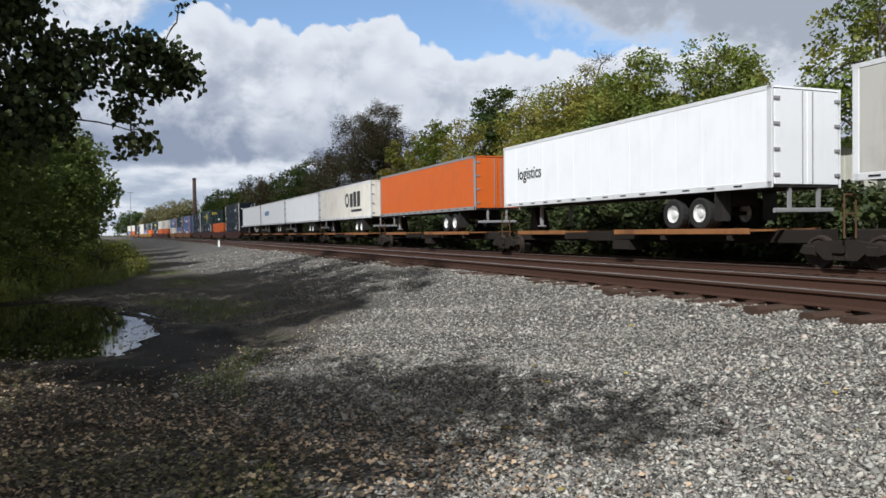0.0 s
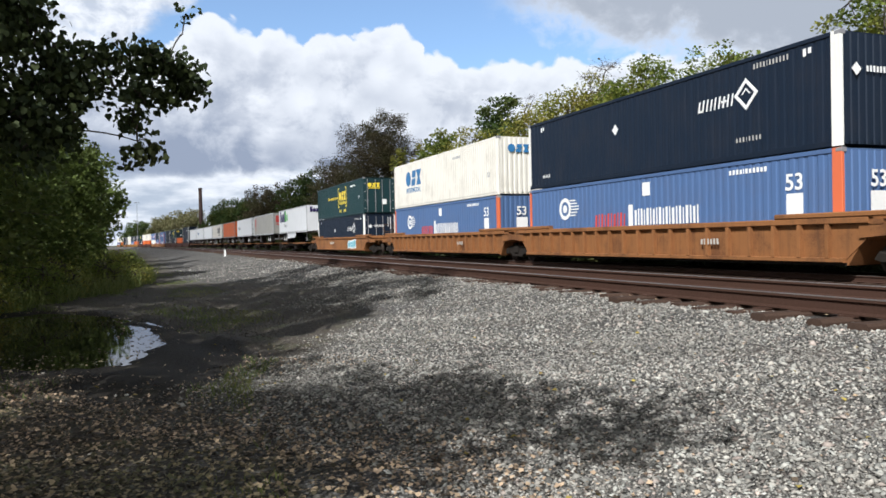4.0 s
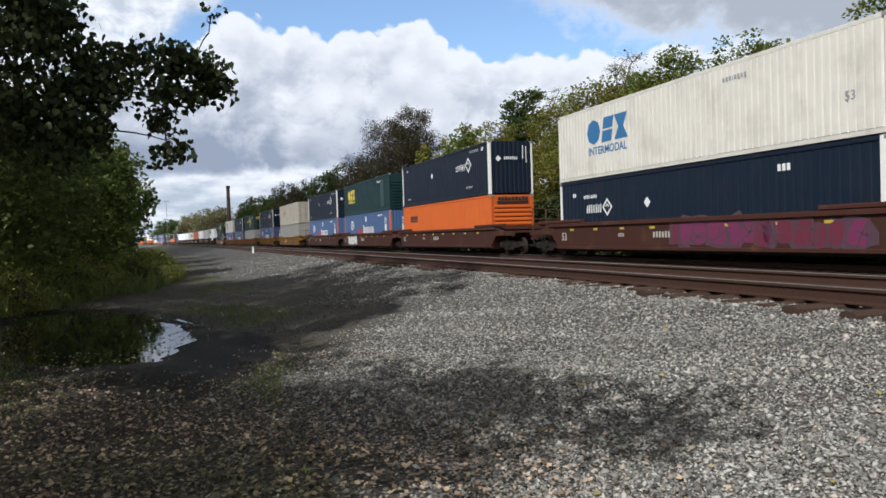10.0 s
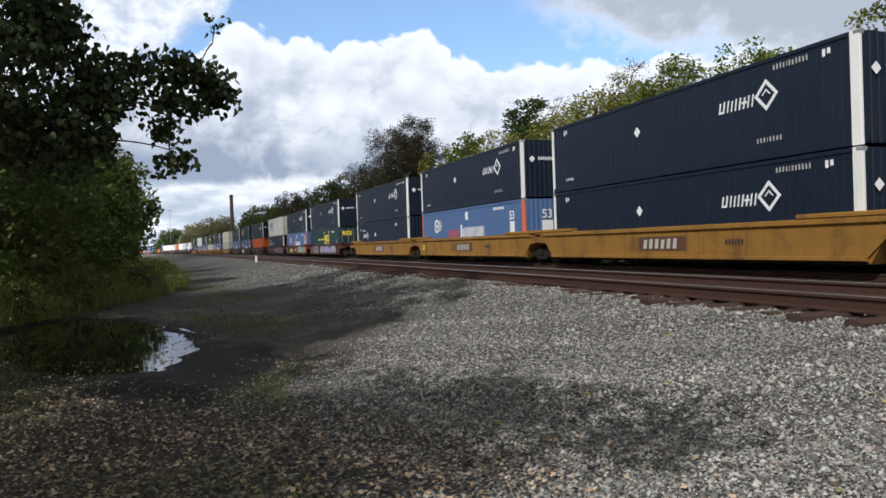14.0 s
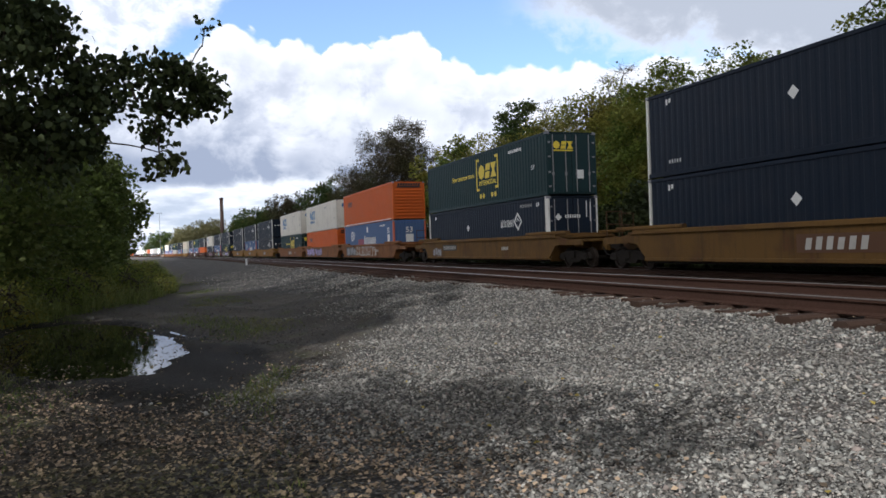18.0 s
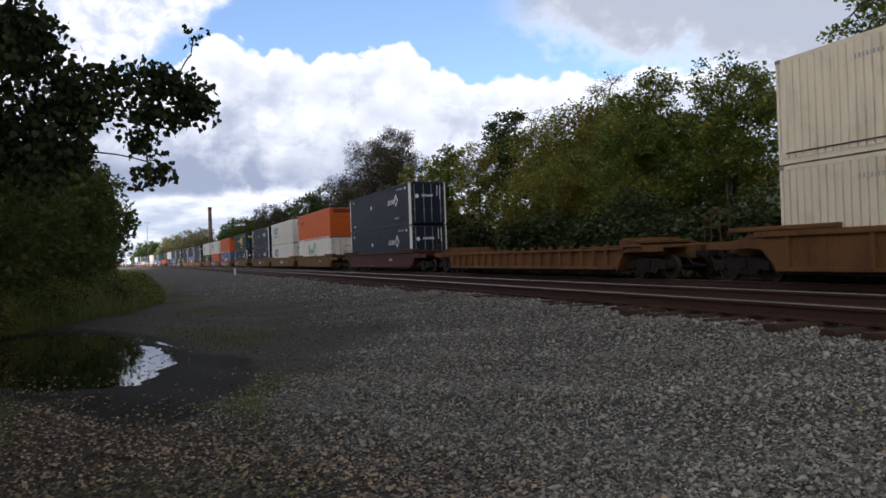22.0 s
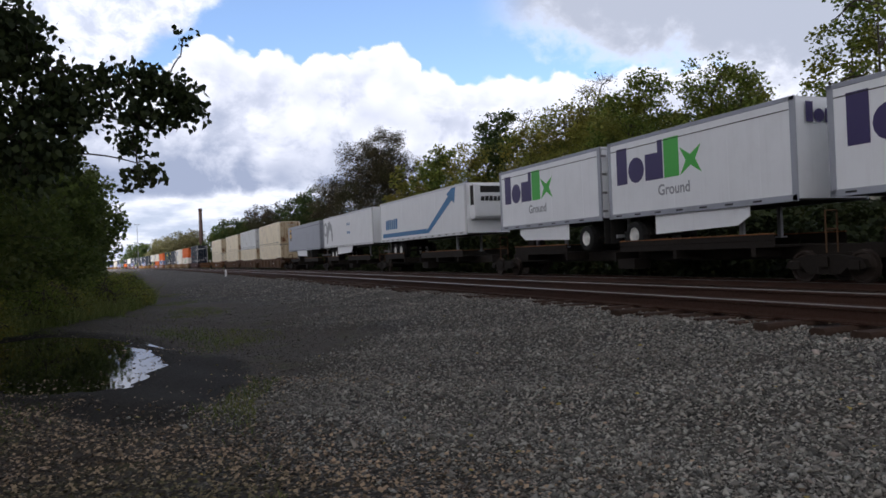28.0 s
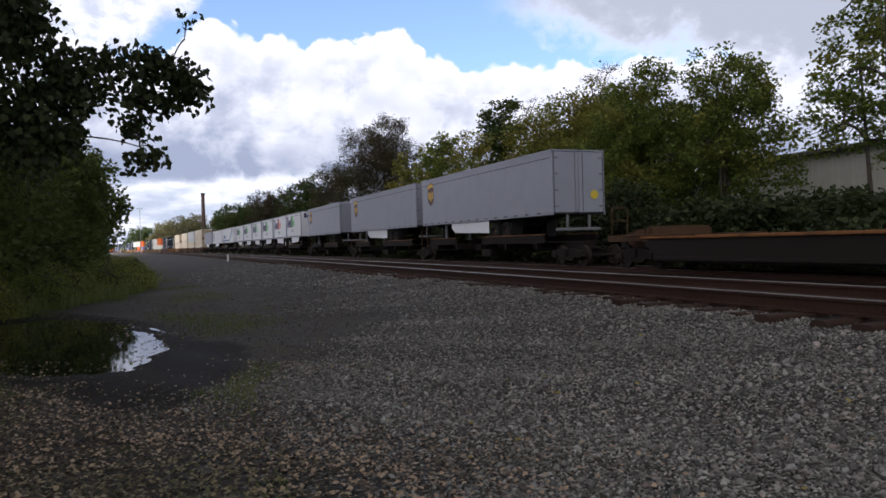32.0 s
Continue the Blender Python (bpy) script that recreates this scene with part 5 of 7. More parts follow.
def well_unit(body, ribbed, front_end, rear_end, marks=(), drop=0.0):
    """One well of a container car. The ends are 'pin' (shared truck) or 'coupler'."""
    car = thing("well_car", {"car_yellow": "faded yellow steel well car with rust streaks", "car_orange": "rusty orange-brown steel well car", "car_mustard": "dirty mustard-brown steel well car", "car_rust": "rust-orange steel well car with dark streaks", "car_brown": "red-brown steel well car with yellow reflectors", "car_dark": "dark rusty steel well car"}[body], "railway car", "cars of the train")
    mt = M[body]
    key = (body, ribbed, drop)
    tz = 1.30 - drop

    def side_wall():
        s = Shape()
        g = 0.05 if ribbed is True else 0.02 if ribbed else 0.0
        s.prism([(-8.75, 0.92), (-8.2, 0.42), (8.2, 0.42), (8.75, 0.92), (8.75, tz), (-8.75, tz)], -0.03 + g, 0.03 + g)
        s.box(-0.10, 0.05, -8.2, 8.2, 0.34, 0.46, 0.015)
        # Low dark cars: black wall paint stands in for deep shade.
        # Ribbed yellow cars: rust paint also carries the top chord's shadow.
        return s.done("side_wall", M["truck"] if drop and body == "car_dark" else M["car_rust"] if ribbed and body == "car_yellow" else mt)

    sw = shared(("sw", key), side_wall)
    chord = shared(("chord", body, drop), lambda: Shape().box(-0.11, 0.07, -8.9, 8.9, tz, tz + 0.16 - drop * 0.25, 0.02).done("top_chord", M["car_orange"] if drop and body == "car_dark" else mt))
    rib = shared(("rib", body), lambda: Shape().prism([(-0.05, 0.46), (0.05, 0.46), (0.05, 1.30), (-0.05, 1.30)], -0.12, 0.03).done("rib", mt))
    block = shared(("block", body, drop), lambda: Shape().box(-0.13, 0.10, -1.9, 1.9, tz + 0.16 - drop * 0.25, tz + 0.30 - drop * 0.6, 0.03).done("end_sill", mt))
    for s in (-1, 1):
        turn = 0 if s < 0 else 180
        part("side_wall", sw, car, at=pose(s * 1.36, 0, 0, 0, 0, turn))
        part("top_chord", chord, car, at=pose(s * 1.36, 0, 0, 0, 0, turn))
        for e in (-1, 1):
            part("end_sill", block, car, at=pose(s * 1.36, e * 8.0, 0, 0, 0, turn))
    if ribbed:
        n, step = (7, 2.58) if ribbed == "sparse" else (19, 0.86)
        for i in range(n):
            part("rib", rib, car, at=pose(-1.36, -7.74 + i * step, 0))
    part("well_floor", shared(("wf", body), lambda: Shape().box(-1.33, 1.33, -8.2, 8.2, 0.26, 0.33).done("well_floor", M["truck"])), car)

    def platform():
        s = Shape()
        s.box(-1.25, 1.25, 8.55, 8.75, 0.9, 1.5, 0.02).prism([(8.12, 0.27), (8.24, 0.27), (8.62, 0.86), (8.62, 0.95), (8.54, 0.95)], -1.32, 1.32).box(-0.42, 0.42, 8.6, 10.1, 0.82, 1.22, 0.03).box(-1.42, 1.42, 8.7, 9.25, 1.28, 1.40, 0.02)
        s.prism([(8.6, 0.95), (9.9, 1.05), (9.9, 1.22), (8.6, 1.42)], -1.40, -1.30).prism([(8.6, 0.95), (9.9, 1.05), (9.9, 1.22), (8.6, 1.42)], 1.30, 1.40)
        return s.done("end_platform", mt)

    def apron():
        s = Shape()
        s.box(-1.3, 1.3, 9.25, 11.0, 1.10, 1.22, 0.02).box(-0.30, 0.30, 10.0, 11.2, 0.72, 1.10, 0.03).box(-1.38, -1.30, 9.3, 11.0, 0.98, 1.22).box(1.30, 1.38, 9.3, 11.0, 0.98, 1.22)
        return s.done("end_deck", mt)

    plat, deck = shared(("plat", body), platform), shared(("deck", body), apron)
    rail = shared("grab", lambda: Shape().tube((-1.25, 10.9, 1.2), (-1.25, 10.9, 2.25), 0.022, n=6).tube((-0.55, 10.9, 1.2), (-0.55, 10.9, 2.25), 0.022, n=6).tube((-1.25, 10.9, 2.25), (-0.55, 10.9, 2.25), 0.022, n=6).tube((-1.25, 10.9, 1.75), (-0.55, 10.9, 1.75), 0.022, n=6).done("handrail", M["car_dark"]))
    knuckle = shared("coupler", lambda: Shape().box(-0.13, 0.13, 11.1, 11.65, 0.78, 1.0, 0.03).box(-0.19, 0.16, 11.55, 11.85, 0.74, 1.04, 0.05).done("coupler", M["truck"]))
    hose = shared("hose", lambda: Shape().tube((0.35, 11.0, 0.85), (0.38, 11.3, 0.55), 0.03, n=6).tube((0.38, 11.3, 0.55), (0.2, 11.8, 0.45), 0.03, n=6).done("brake_hose", M["rubber"]))
    for e, kind in ((1, front_end), (-1, rear_end)):
        turn = pose(0, 0, 0, 0, 0, 0 if e > 0 else 180)
        part("end_platform", plat, car, at=turn)
        if kind == "coupler":
            part("end_deck", deck, car, at=turn)
            part("coupler", knuckle, car, at=turn)
            part("brake_hose", hose, car, at=turn)
            part("handrail", rail, car, at=turn)
        if e > 0 or kind == "coupler":
            bogie(car, e * 9.8)
    for name, me, u, z, lab in marks:
        part(name, me, car, lab, at=Matrix.Translation((-1.36 - (0.115 if ribbed else 0.035), 8.2 - u, z)) @ SIDE)
    return car


def spine_unit(length, front_truck=True, rear_truck=False, deck="car_orange"):
    """A spine car platform for road trailers: centre sill, wheel deck and hitch."""
    car = thing("spine_car", "rusty skeleton flat car with a narrow centre beam", "railway car", "cars of the train")
    h = length / 2
    part("centre_sill", shared(("sill", length), lambda: Shape().box(-0.32, 0.32, -h - 0.3, h + 0.3, 0.62, 1.02, 0.03).done("centre_sill", M["truck"])), car)
    low = deck != "car_dark"
    zt = 1.07 if low else 1.34

    def wheel_deck(y0, y1):
        # Last cars' decks are near-black: the shade under the trailers put into paint.
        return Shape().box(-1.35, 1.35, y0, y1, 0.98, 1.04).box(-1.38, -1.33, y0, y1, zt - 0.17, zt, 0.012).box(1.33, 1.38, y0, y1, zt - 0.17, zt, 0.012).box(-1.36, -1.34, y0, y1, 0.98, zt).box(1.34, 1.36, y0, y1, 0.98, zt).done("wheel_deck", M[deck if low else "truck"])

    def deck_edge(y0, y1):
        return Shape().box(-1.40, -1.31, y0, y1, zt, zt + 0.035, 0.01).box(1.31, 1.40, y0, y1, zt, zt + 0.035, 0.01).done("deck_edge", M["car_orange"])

    for k, (y0, y1) in enumerate(((-h + 1.2, -h * 0.1), (h * 0.3, h - 1.9))):
        d = part("wheel_deck", shared(("wdeck", k, length, deck), lambda: wheel_deck(y0, y1)), car, "rusty steel wheel deck")
        if not low:
            part("deck_edge", shared(("dedge", k, length), lambda: deck_edge(y0, y1)), d, "rust-orange top edge")
    arm = shared("outrig", lambda: Shape().prism([(-0.09, 0.72), (0.09, 0.72), (0.09, 0.98), (-0.09, 0.98)], -1.35, 1.35).done("cross_arm", M["truck"]))
    for i in range(5):
        part("cross_arm", arm, car, at=pose(0, -h + 2.0 + i * (length - 5.0) / 4, 0))
    part("hitch", shared("hitch", lambda: Shape().prism([(-0.5, 1.0), (0.5, 1.0), (0.2, 2.05), (-0.05, 2.05)], -0.3, 0.3).box(-0.5, 0.5, -0.45, 0.35, 2.02, 2.14, 0.02).done("hitch", M["truck"])), car, at=pose(0, h - 1.5, 0))
    box = shared("sidebox", lambda: Shape().box(-1.2, -0.5, -0.5, 0.5, 0.35, 0.72, 0.02).done("brake_box", M["truck"]))
    part("brake_box", box, car, at=pose(0, -1.0, 0))
    post = shared("ladder", lambda: Shape().tube((-1.3, 0, 0.8), (-1.3, 0, 1.9), 0.025, n=6).tube((-0.9, 0, 0.8), (-0.9, 0, 1.9), 0.025, n=6).tube((-1.3, 0, 1.88), (-0.9, 0, 1.88), 0.025, n=6).tube((-1.3, 0, 1.4), (-0.9, 0, 1.4), 0.025, n=6).done("handrail", M["car_dark"]))
    part("handrail", post, car, at=pose(0, h - 0.2, 0))
    if front_truck:
        bogie(car, h + 0.1)
    if rear_truck:
        bogie(car, -h - 0.1)
    return car


def road_wheel(parent, x, y, z, rim="rim"):
    w = part("wheel", shared("tyre", lambda: Shape().lathe([(-0.13, 0.29), (-0.135, 0.44), (-0.10, 0.50), (0.10, 0.50), (0.135, 0.44), (0.13, 0.29)], n=18).done("wheel", M["rubber"])), parent, "black tyre on a steel rim", at=pose(x, y, z))
    part("rim", shared(("rimm", rim), lambda: Shape().lathe([(-0.10, 0.30), (-0.12, 0.27), (-0.03, 0.24), (-0.02, 0.12), (-0.09, 0.10), (-0.10, 0.0)], n=18).done("rim", M[rim])), w)
    return w


def trailer(label, length, body, nose_back=False, skirt=False, deco=(), reefer=False, trim="light_trim", axles=2, wheels_from=3.6, rear_marks=()):
    """A box trailer. Its floor is 1.14 m over its wheels' ground."""
    t = thing("road_trailer", label, "trailer", "trailers on the train")
    mt, tm = M[body], M[trim]
    h, hw, z0, z1 = length / 2, 1.295, 1.16, 3.95
    part("side_panel", shared(("ts", body, length), lambda: Shape().box(-hw, -hw + 0.04, -h + 0.06, h - 0.06, z0 + 0.12, z1 - 0.10).done("side_panel", mt)), t)
    part("side_panel", shared(("ts2", body, length), lambda: Shape().box(hw - 0.04, hw, -h + 0.06, h - 0.06, z0 + 0.12, z1 - 0.10).done("side_panel", mt)), t)
    seam = shared(("seam", body), lambda: Shape().box(-0.004, 0.0, -0.014, 0.014, z0 + 0.14, z1 - 0.12).done("panel_seam", mt))
    for i in range(1, int(length / 1.22)):
        part("panel_seam", seam, t, at=pose(-hw, h - i * 1.22, 0))
    part("roof_panel", shared(("tr", body, length), lambda: Shape().box(-hw + 0.02, hw - 0.02, -h + 0.04, h - 0.04, z1 - 0.06, z1).done("roof_panel", mt)), t)
    part("floor_frame", shared(("tf", length), lambda: Shape().box(-hw + 0.03, hw - 0.03, -h + 0.04, h - 0.04, z0, z0 + 0.12).done("floor_frame", M["black_trim"])), t)
    for s in (-1, 1):
        part("top_rail", shared(("tt", trim, length), lambda: Shape().box(-0.02, 0.02, -h, h, z1 - 0.12, z1 + 0.005, 0.01).done("top_rail", tm)), t, at=pose(s * (hw - 0.005), 0, 0))
        part("bottom_rail", shared(("tb", trim, length), lambda: Shape().box(-0.02, 0.02, -h, h, z0 - 0.02, z0 + 0.16, 0.01).done("bottom_rail", tm)), t, at=pose(s * (hw - 0.005), 0, 0))
        for e in (-1, 1):
            part("corner_post", shared(("tc", trim), lambda: Shape().box(-0.03, 0.03, -0.10, 0.10, z0, z1, 0.02).done("corner_post", tm)), t, at=pose(s * (hw - 0.015), e * (h - 0.095), 0))
    dot = shared("reflector", lambda: Shape().box(-0.006, 0, -0.16, 0.16, 0, 0.05).done("reflector", M["black_trim"]))
    for i in range(int(length / 1.1)):
        part("reflector", dot, t, at=pose(-hw - 0.018, h - 0.6 - i * 1.1, z0 + 0.05))
    if trim == "trailer_grey":
        part("drip_rail", shared(("drip", length), lambda: Shape().box(-0.012, 0.0, -h + 0.2, h - 0.2, z1 - 0.36, z1 - 0.335).done("drip_rail", M["black_trim"])), t, at=pose(-hw, 0, 0))
    door_end = -1 if not nose_back else 1
    # plain nose
    part("nose_panel", shared(("tn", body), lambda: Shape().box(-hw + 0.06, hw - 0.06, -0.03, 0.03, z0 + 0.05, z1 - 0.05, 0.0).done("nose_panel", mt)), t, at=pose(0, -door_end * (h - 0.05), 0))
    dm = shared(("td", body), lambda: Shape().box(-0.60, 0.60, -0.025, 0.025, z0 + 0.08, z1 - 0.10, 0.012).done("door", mt))
    for s in (-1, 1):
        d = part("door", dm, t, at=pose(s * 0.61, door_end * (h - 0.03), 0, 0, 0, 0 if door_end < 0 else 180))
        part("lock_rod", shared("trod", lambda: Shape().tube((0, 0, z0 + 0.1), (0, 0, z1 - 0.12), 0.02, n=6).done("lock_rod", M["grey_trim"])), d, at=pose(-s * 0.42 * -door_end, -0.045, 0))
        for z in (1.5, 2.2, 2.9, 3.6):
            part("hinge", shared("thinge", lambda: Shape().box(-0.10, 0.10, -0.02, 0.02, -0.04, 0.04).done("hinge", M["grey_trim"])), d, at=pose(s * 0.53 * -door_end, -0.045, z))
    part("bumper", shared("tbump", lambda: Shape().box(-1.1, 1.1, -0.05, 0.05, 0.45, 0.58, 0.02).box(-0.6, -0.5, -0.04, 0.04, 0.55, 1.16).box(0.5, 0.6, -0.04, 0.04, 0.55, 1.16).done("bumper", M["grey_trim"])), t, at=pose(0, door_end * (h - 0.12), 0))
    wy = door_end * (h - wheels_from)
    part("suspension", shared(("susp", axles), lambda: Shape().box(-0.5, 0.5, -1.3 if axles > 1 else -0.6, 1.3 if axles > 1 else 0.6, 0.72, 1.16).tube((-1.0, 0.62, 0.5), (1.0, 0.62, 0.5), 0.06).tube((-1.0, -0.62, 0.5), (1.0, -0.62, 0.5), 0.06).done("suspension", M["truck"])), t, at=pose(0, wy, 0))
    for k in ((-0.62, 0.62) if axles > 1 else (0.0,)):
        for x in (-1.08, -0.78, 0.78, 1.08):
            road_wheel(t, x, wy + k, 0.5, "wheel" if body == "trailer_grey" else "rim")
    for s in (-0.95, 0.95):
        part("mud_flap", shared("flap", lambda: Shape().box(-0.3, 0.3, -0.012, 0.012, 0.25, 1.16).done("mud_flap", M["black_trim"])), t, at=pose(s, wy + door_end * 1.35, 0))
    leg = shared("leg", lambda: Shape().box(-0.06, 0.06, -0.07, 0.07, 0.25, 1.16, 0.01).box(-0.13, 0.13, -0.14, 0.14, 0.2, 0.25).done("landing_leg", M["grey_trim"]))
    for s in (-1, 1):
        part("landing_leg", leg, t, at=pose(s * 0.75, -door_end * (h - 2.6), 0))
    if skirt:
        a, b = wy - door_end * 1.25, wy - door_end * min(6.2, length * 0.64)
        part("side_skirt", shared(("skirt", length, nose_back, wheels_from), lambda: Shape().prism([(a, 0.50), (b + door_end * 0.5, 0.60), (b, 0.86), (b, z0), (a, z0)], -1.22, -1.19).done("side_skirt", M["trailer_white"])), t, "white aerodynamic side skirt")
    if reefer:
        r = part("cooling_unit", shared("reefer", lambda: Shape().box(-1.05, 1.05, -0.62, 0.0, 1.95, 3.88, 0.14).done("cooling_unit", M["trailer_white"])), t, "white refrigeration unit", at=pose(0, door_end * -h, 0, 0, 0, 0 if nose_back else 180))
        part("grille", shared("rgrille", lambda: Shape().box(-1.07, -1.04, -0.5, -0.1, 2.7, 3.75, 0.02).box(-0.7, 0.7, -0.64, -0.6, 3.35, 3.7).done("grille", M["black_trim"])), r, "black ventilation grille")
        part("logo", shared("rlogo", lambda: flat(bars(-0.75, 0, [0.2] * 6, 0.26, 0.05, 0.04), "ink_black")), r, at=Matrix.Translation((0.05, -0.645, 2.9)) @ REAR)
    for name, me, u, z, lab in deco:
        part(name, me, t, lab, at=Matrix.Translation((-hw - 0.006, h - u, z)) @ SIDE)
    for name, me, x, z, lab in rear_marks:
        part(name, me, t, lab, at=Matrix.Translation((x, -h - 0.04, z)) @ REAR)
    return t


def courier_logo(second, s):
    """Bold letter-like blocks in two colours."""
    one = [rect(0, 0, 0.62, 1.3), disc(1.14, 0.44, 0.45, 14), rect(1.66, 0, 0.94, 0.9), rect(2.34, 0.9, 0.26, 0.4)]
    two = [rect(2.66, 0, 0.74, 1.3), [(3.45, 0), (3.95, 0.28), (4.45, 0), (4.17, 0.45), (4.45, 0.9), (3.95, 0.62), (3.45, 0.9), (3.73, 0.45)]]
    sc = lambda ps: [[(a * s, b * s) for a, b in q] for q in ps]
    return (shared(("co1", s), lambda: flat(sc(one), "ink_purple", "logo")), shared(("co2", s, second), lambda: flat(sc(two), second, "logo")))


def courier_deco(second, s, u, z):
    a, b = courier_logo(second, s)
    return (("logo", a, u, z, "dark purple logo shapes"), ("logo", b, u, z, "bright logo shapes"), ("lettering", text_mesh("Ground", 0.5 * s, "ink_grey"), u + 2.3 * s, z - 0.55 * s, "grey word"))


def shield_deco(u, z):
    return (("emblem", shared("shield", lambda: flat([[(0, 0.45), (0.0, 1.3), (0.5, 1.45), (1.0, 1.3), (1.0, 0.45), (0.85, 0.18), (0.5, 0.0), (0.15, 0.18)]], "ink_brown", "emblem", 0.004)), u, z, "brown shield emblem"),
            ("emblem", shared("shield2", lambda: flat([[(0.06, 1.02), (0.06, 1.26), (0.5, 1.38), (0.94, 1.26), (0.94, 1.12), (0.5, 1.16)], rect(0.14, 0.45, 0.2, 0.42), rect(0.42, 0.32, 0.2, 0.5), rect(0.70, 0.45, 0.18, 0.42)], "ink_gold", "emblem", 0.008)), u, z, "gold emblem shapes"))


# ---- train: the consist, front to rear. Stations are metres along the line at 16 s ----
K = 0.98
SPEED, GAIN = 25.88, 0.0311
TRAIN = []            # (thing, station of its origin, height)


def put(ob, station, z=0.0):
    TRAIN.append((ob, station * K, z))


def wells(units, body, ribbed, marks=None, drop=0.0):
    """units: (front station, lower container or None, upper container or None)."""
    for i, (front, low, up) in enumerate(units):
        mid = front - 8.25
        mk = (marks or {}).get(i, ())
        put(well_unit(body, ribbed, "coupler" if i == 0 else "pin", "coupler" if i == len(units) - 1 else "pin", mk, drop), mid)
        if low:
            put(container(low), mid, 0.335)
        if up:
            put(container(up), mid, 0.375 + HC)


def num_bars(n=8, key="ink_dull", s=1.0):
    return shared(("nb", n, key, s), lambda: flat(bars(0, 0, [0.10 * s] * n, 0.22 * s, 0.07 * s), key))


def car_marks(big53=False, ink="ink_dull", logo=True):
    """Lettering of a car side: number bars, and initials plain or on a dark plate."""
    out = [("number", num_bars(6, ink, 0.8), 11.4, 0.80, "")]
    if logo:
        out.append(("logo", shared("plate", lambda: flat([rect(0, 0, 2.7, 0.50)], "ink_brown")), 6.8, 0.62, "dark brown plate"))
        out.append(("logo", shared("platebars", lambda: flat(bars(0.28, 0.08, [0.19] * 6, 0.34, 0.15, 0.06), "ink_dull", d=0.008)), 6.8, 0.62, "pale lettering shapes"))
    if big53:
        out.append(("number", text_mesh("53", 0.5, "ink_yellow"), 0.35, 0.72, "yellow number 53"))
    return out


def brown_marks():
    spots = shared("yspots", lambda: flat([rect(k * 1.9, 0, 0.30, 0.09) for k in range(8)], "ink_reflect"))
    return [("number", num_bars(6), 7.0, 0.80, ""), ("number", text_mesh("53", 0.46, "ink_dull"), 0.35, 0.72, "pale number 53"), ("reflector", spots, 1.1, 1.12, "yellow reflective patches"), ("marking", num_bars(4, "ink_dull", 0.6), 4.8, 0.85, "")]


def graffiti(u, w, h, seed, cols, z=0.45):
    return [("graffiti", me, u + a, z + b, "spray-painted graffiti patch" if i == 0 else "") for i, (me, a, b) in enumerate(tag_paint(w, h, seed, cols))]


def swirl(u):
    """A pale spray-painted curl on a black ground."""
    rs = random.Random(int(u * 10))
    ground = shared(("swg", u), lambda: flat([[(a * 1.05, b) for a, b in blob(rs, 1.7, 0.98, 14)]], "ink_black", "graffiti", 0.004))
    curl = shared("swc", lambda: flat(ring(0, 0, 0.45, 0.31, 14, 0.5)[:10] + ring(0.12, -0.04, 0.22, 0.11, 10, 2.4)[:8] + [[(0.30, -0.42), (0.75, -0.34), (0.72, -0.22), (0.34, -0.28)]], "ink_dull", "graffiti", 0.008))
    return [("graffiti", ground, u + 0.8, 0.88, "black spray-painted ground"), ("graffiti", curl, u + 0.75, 0.88, "pale spray-painted curl")]


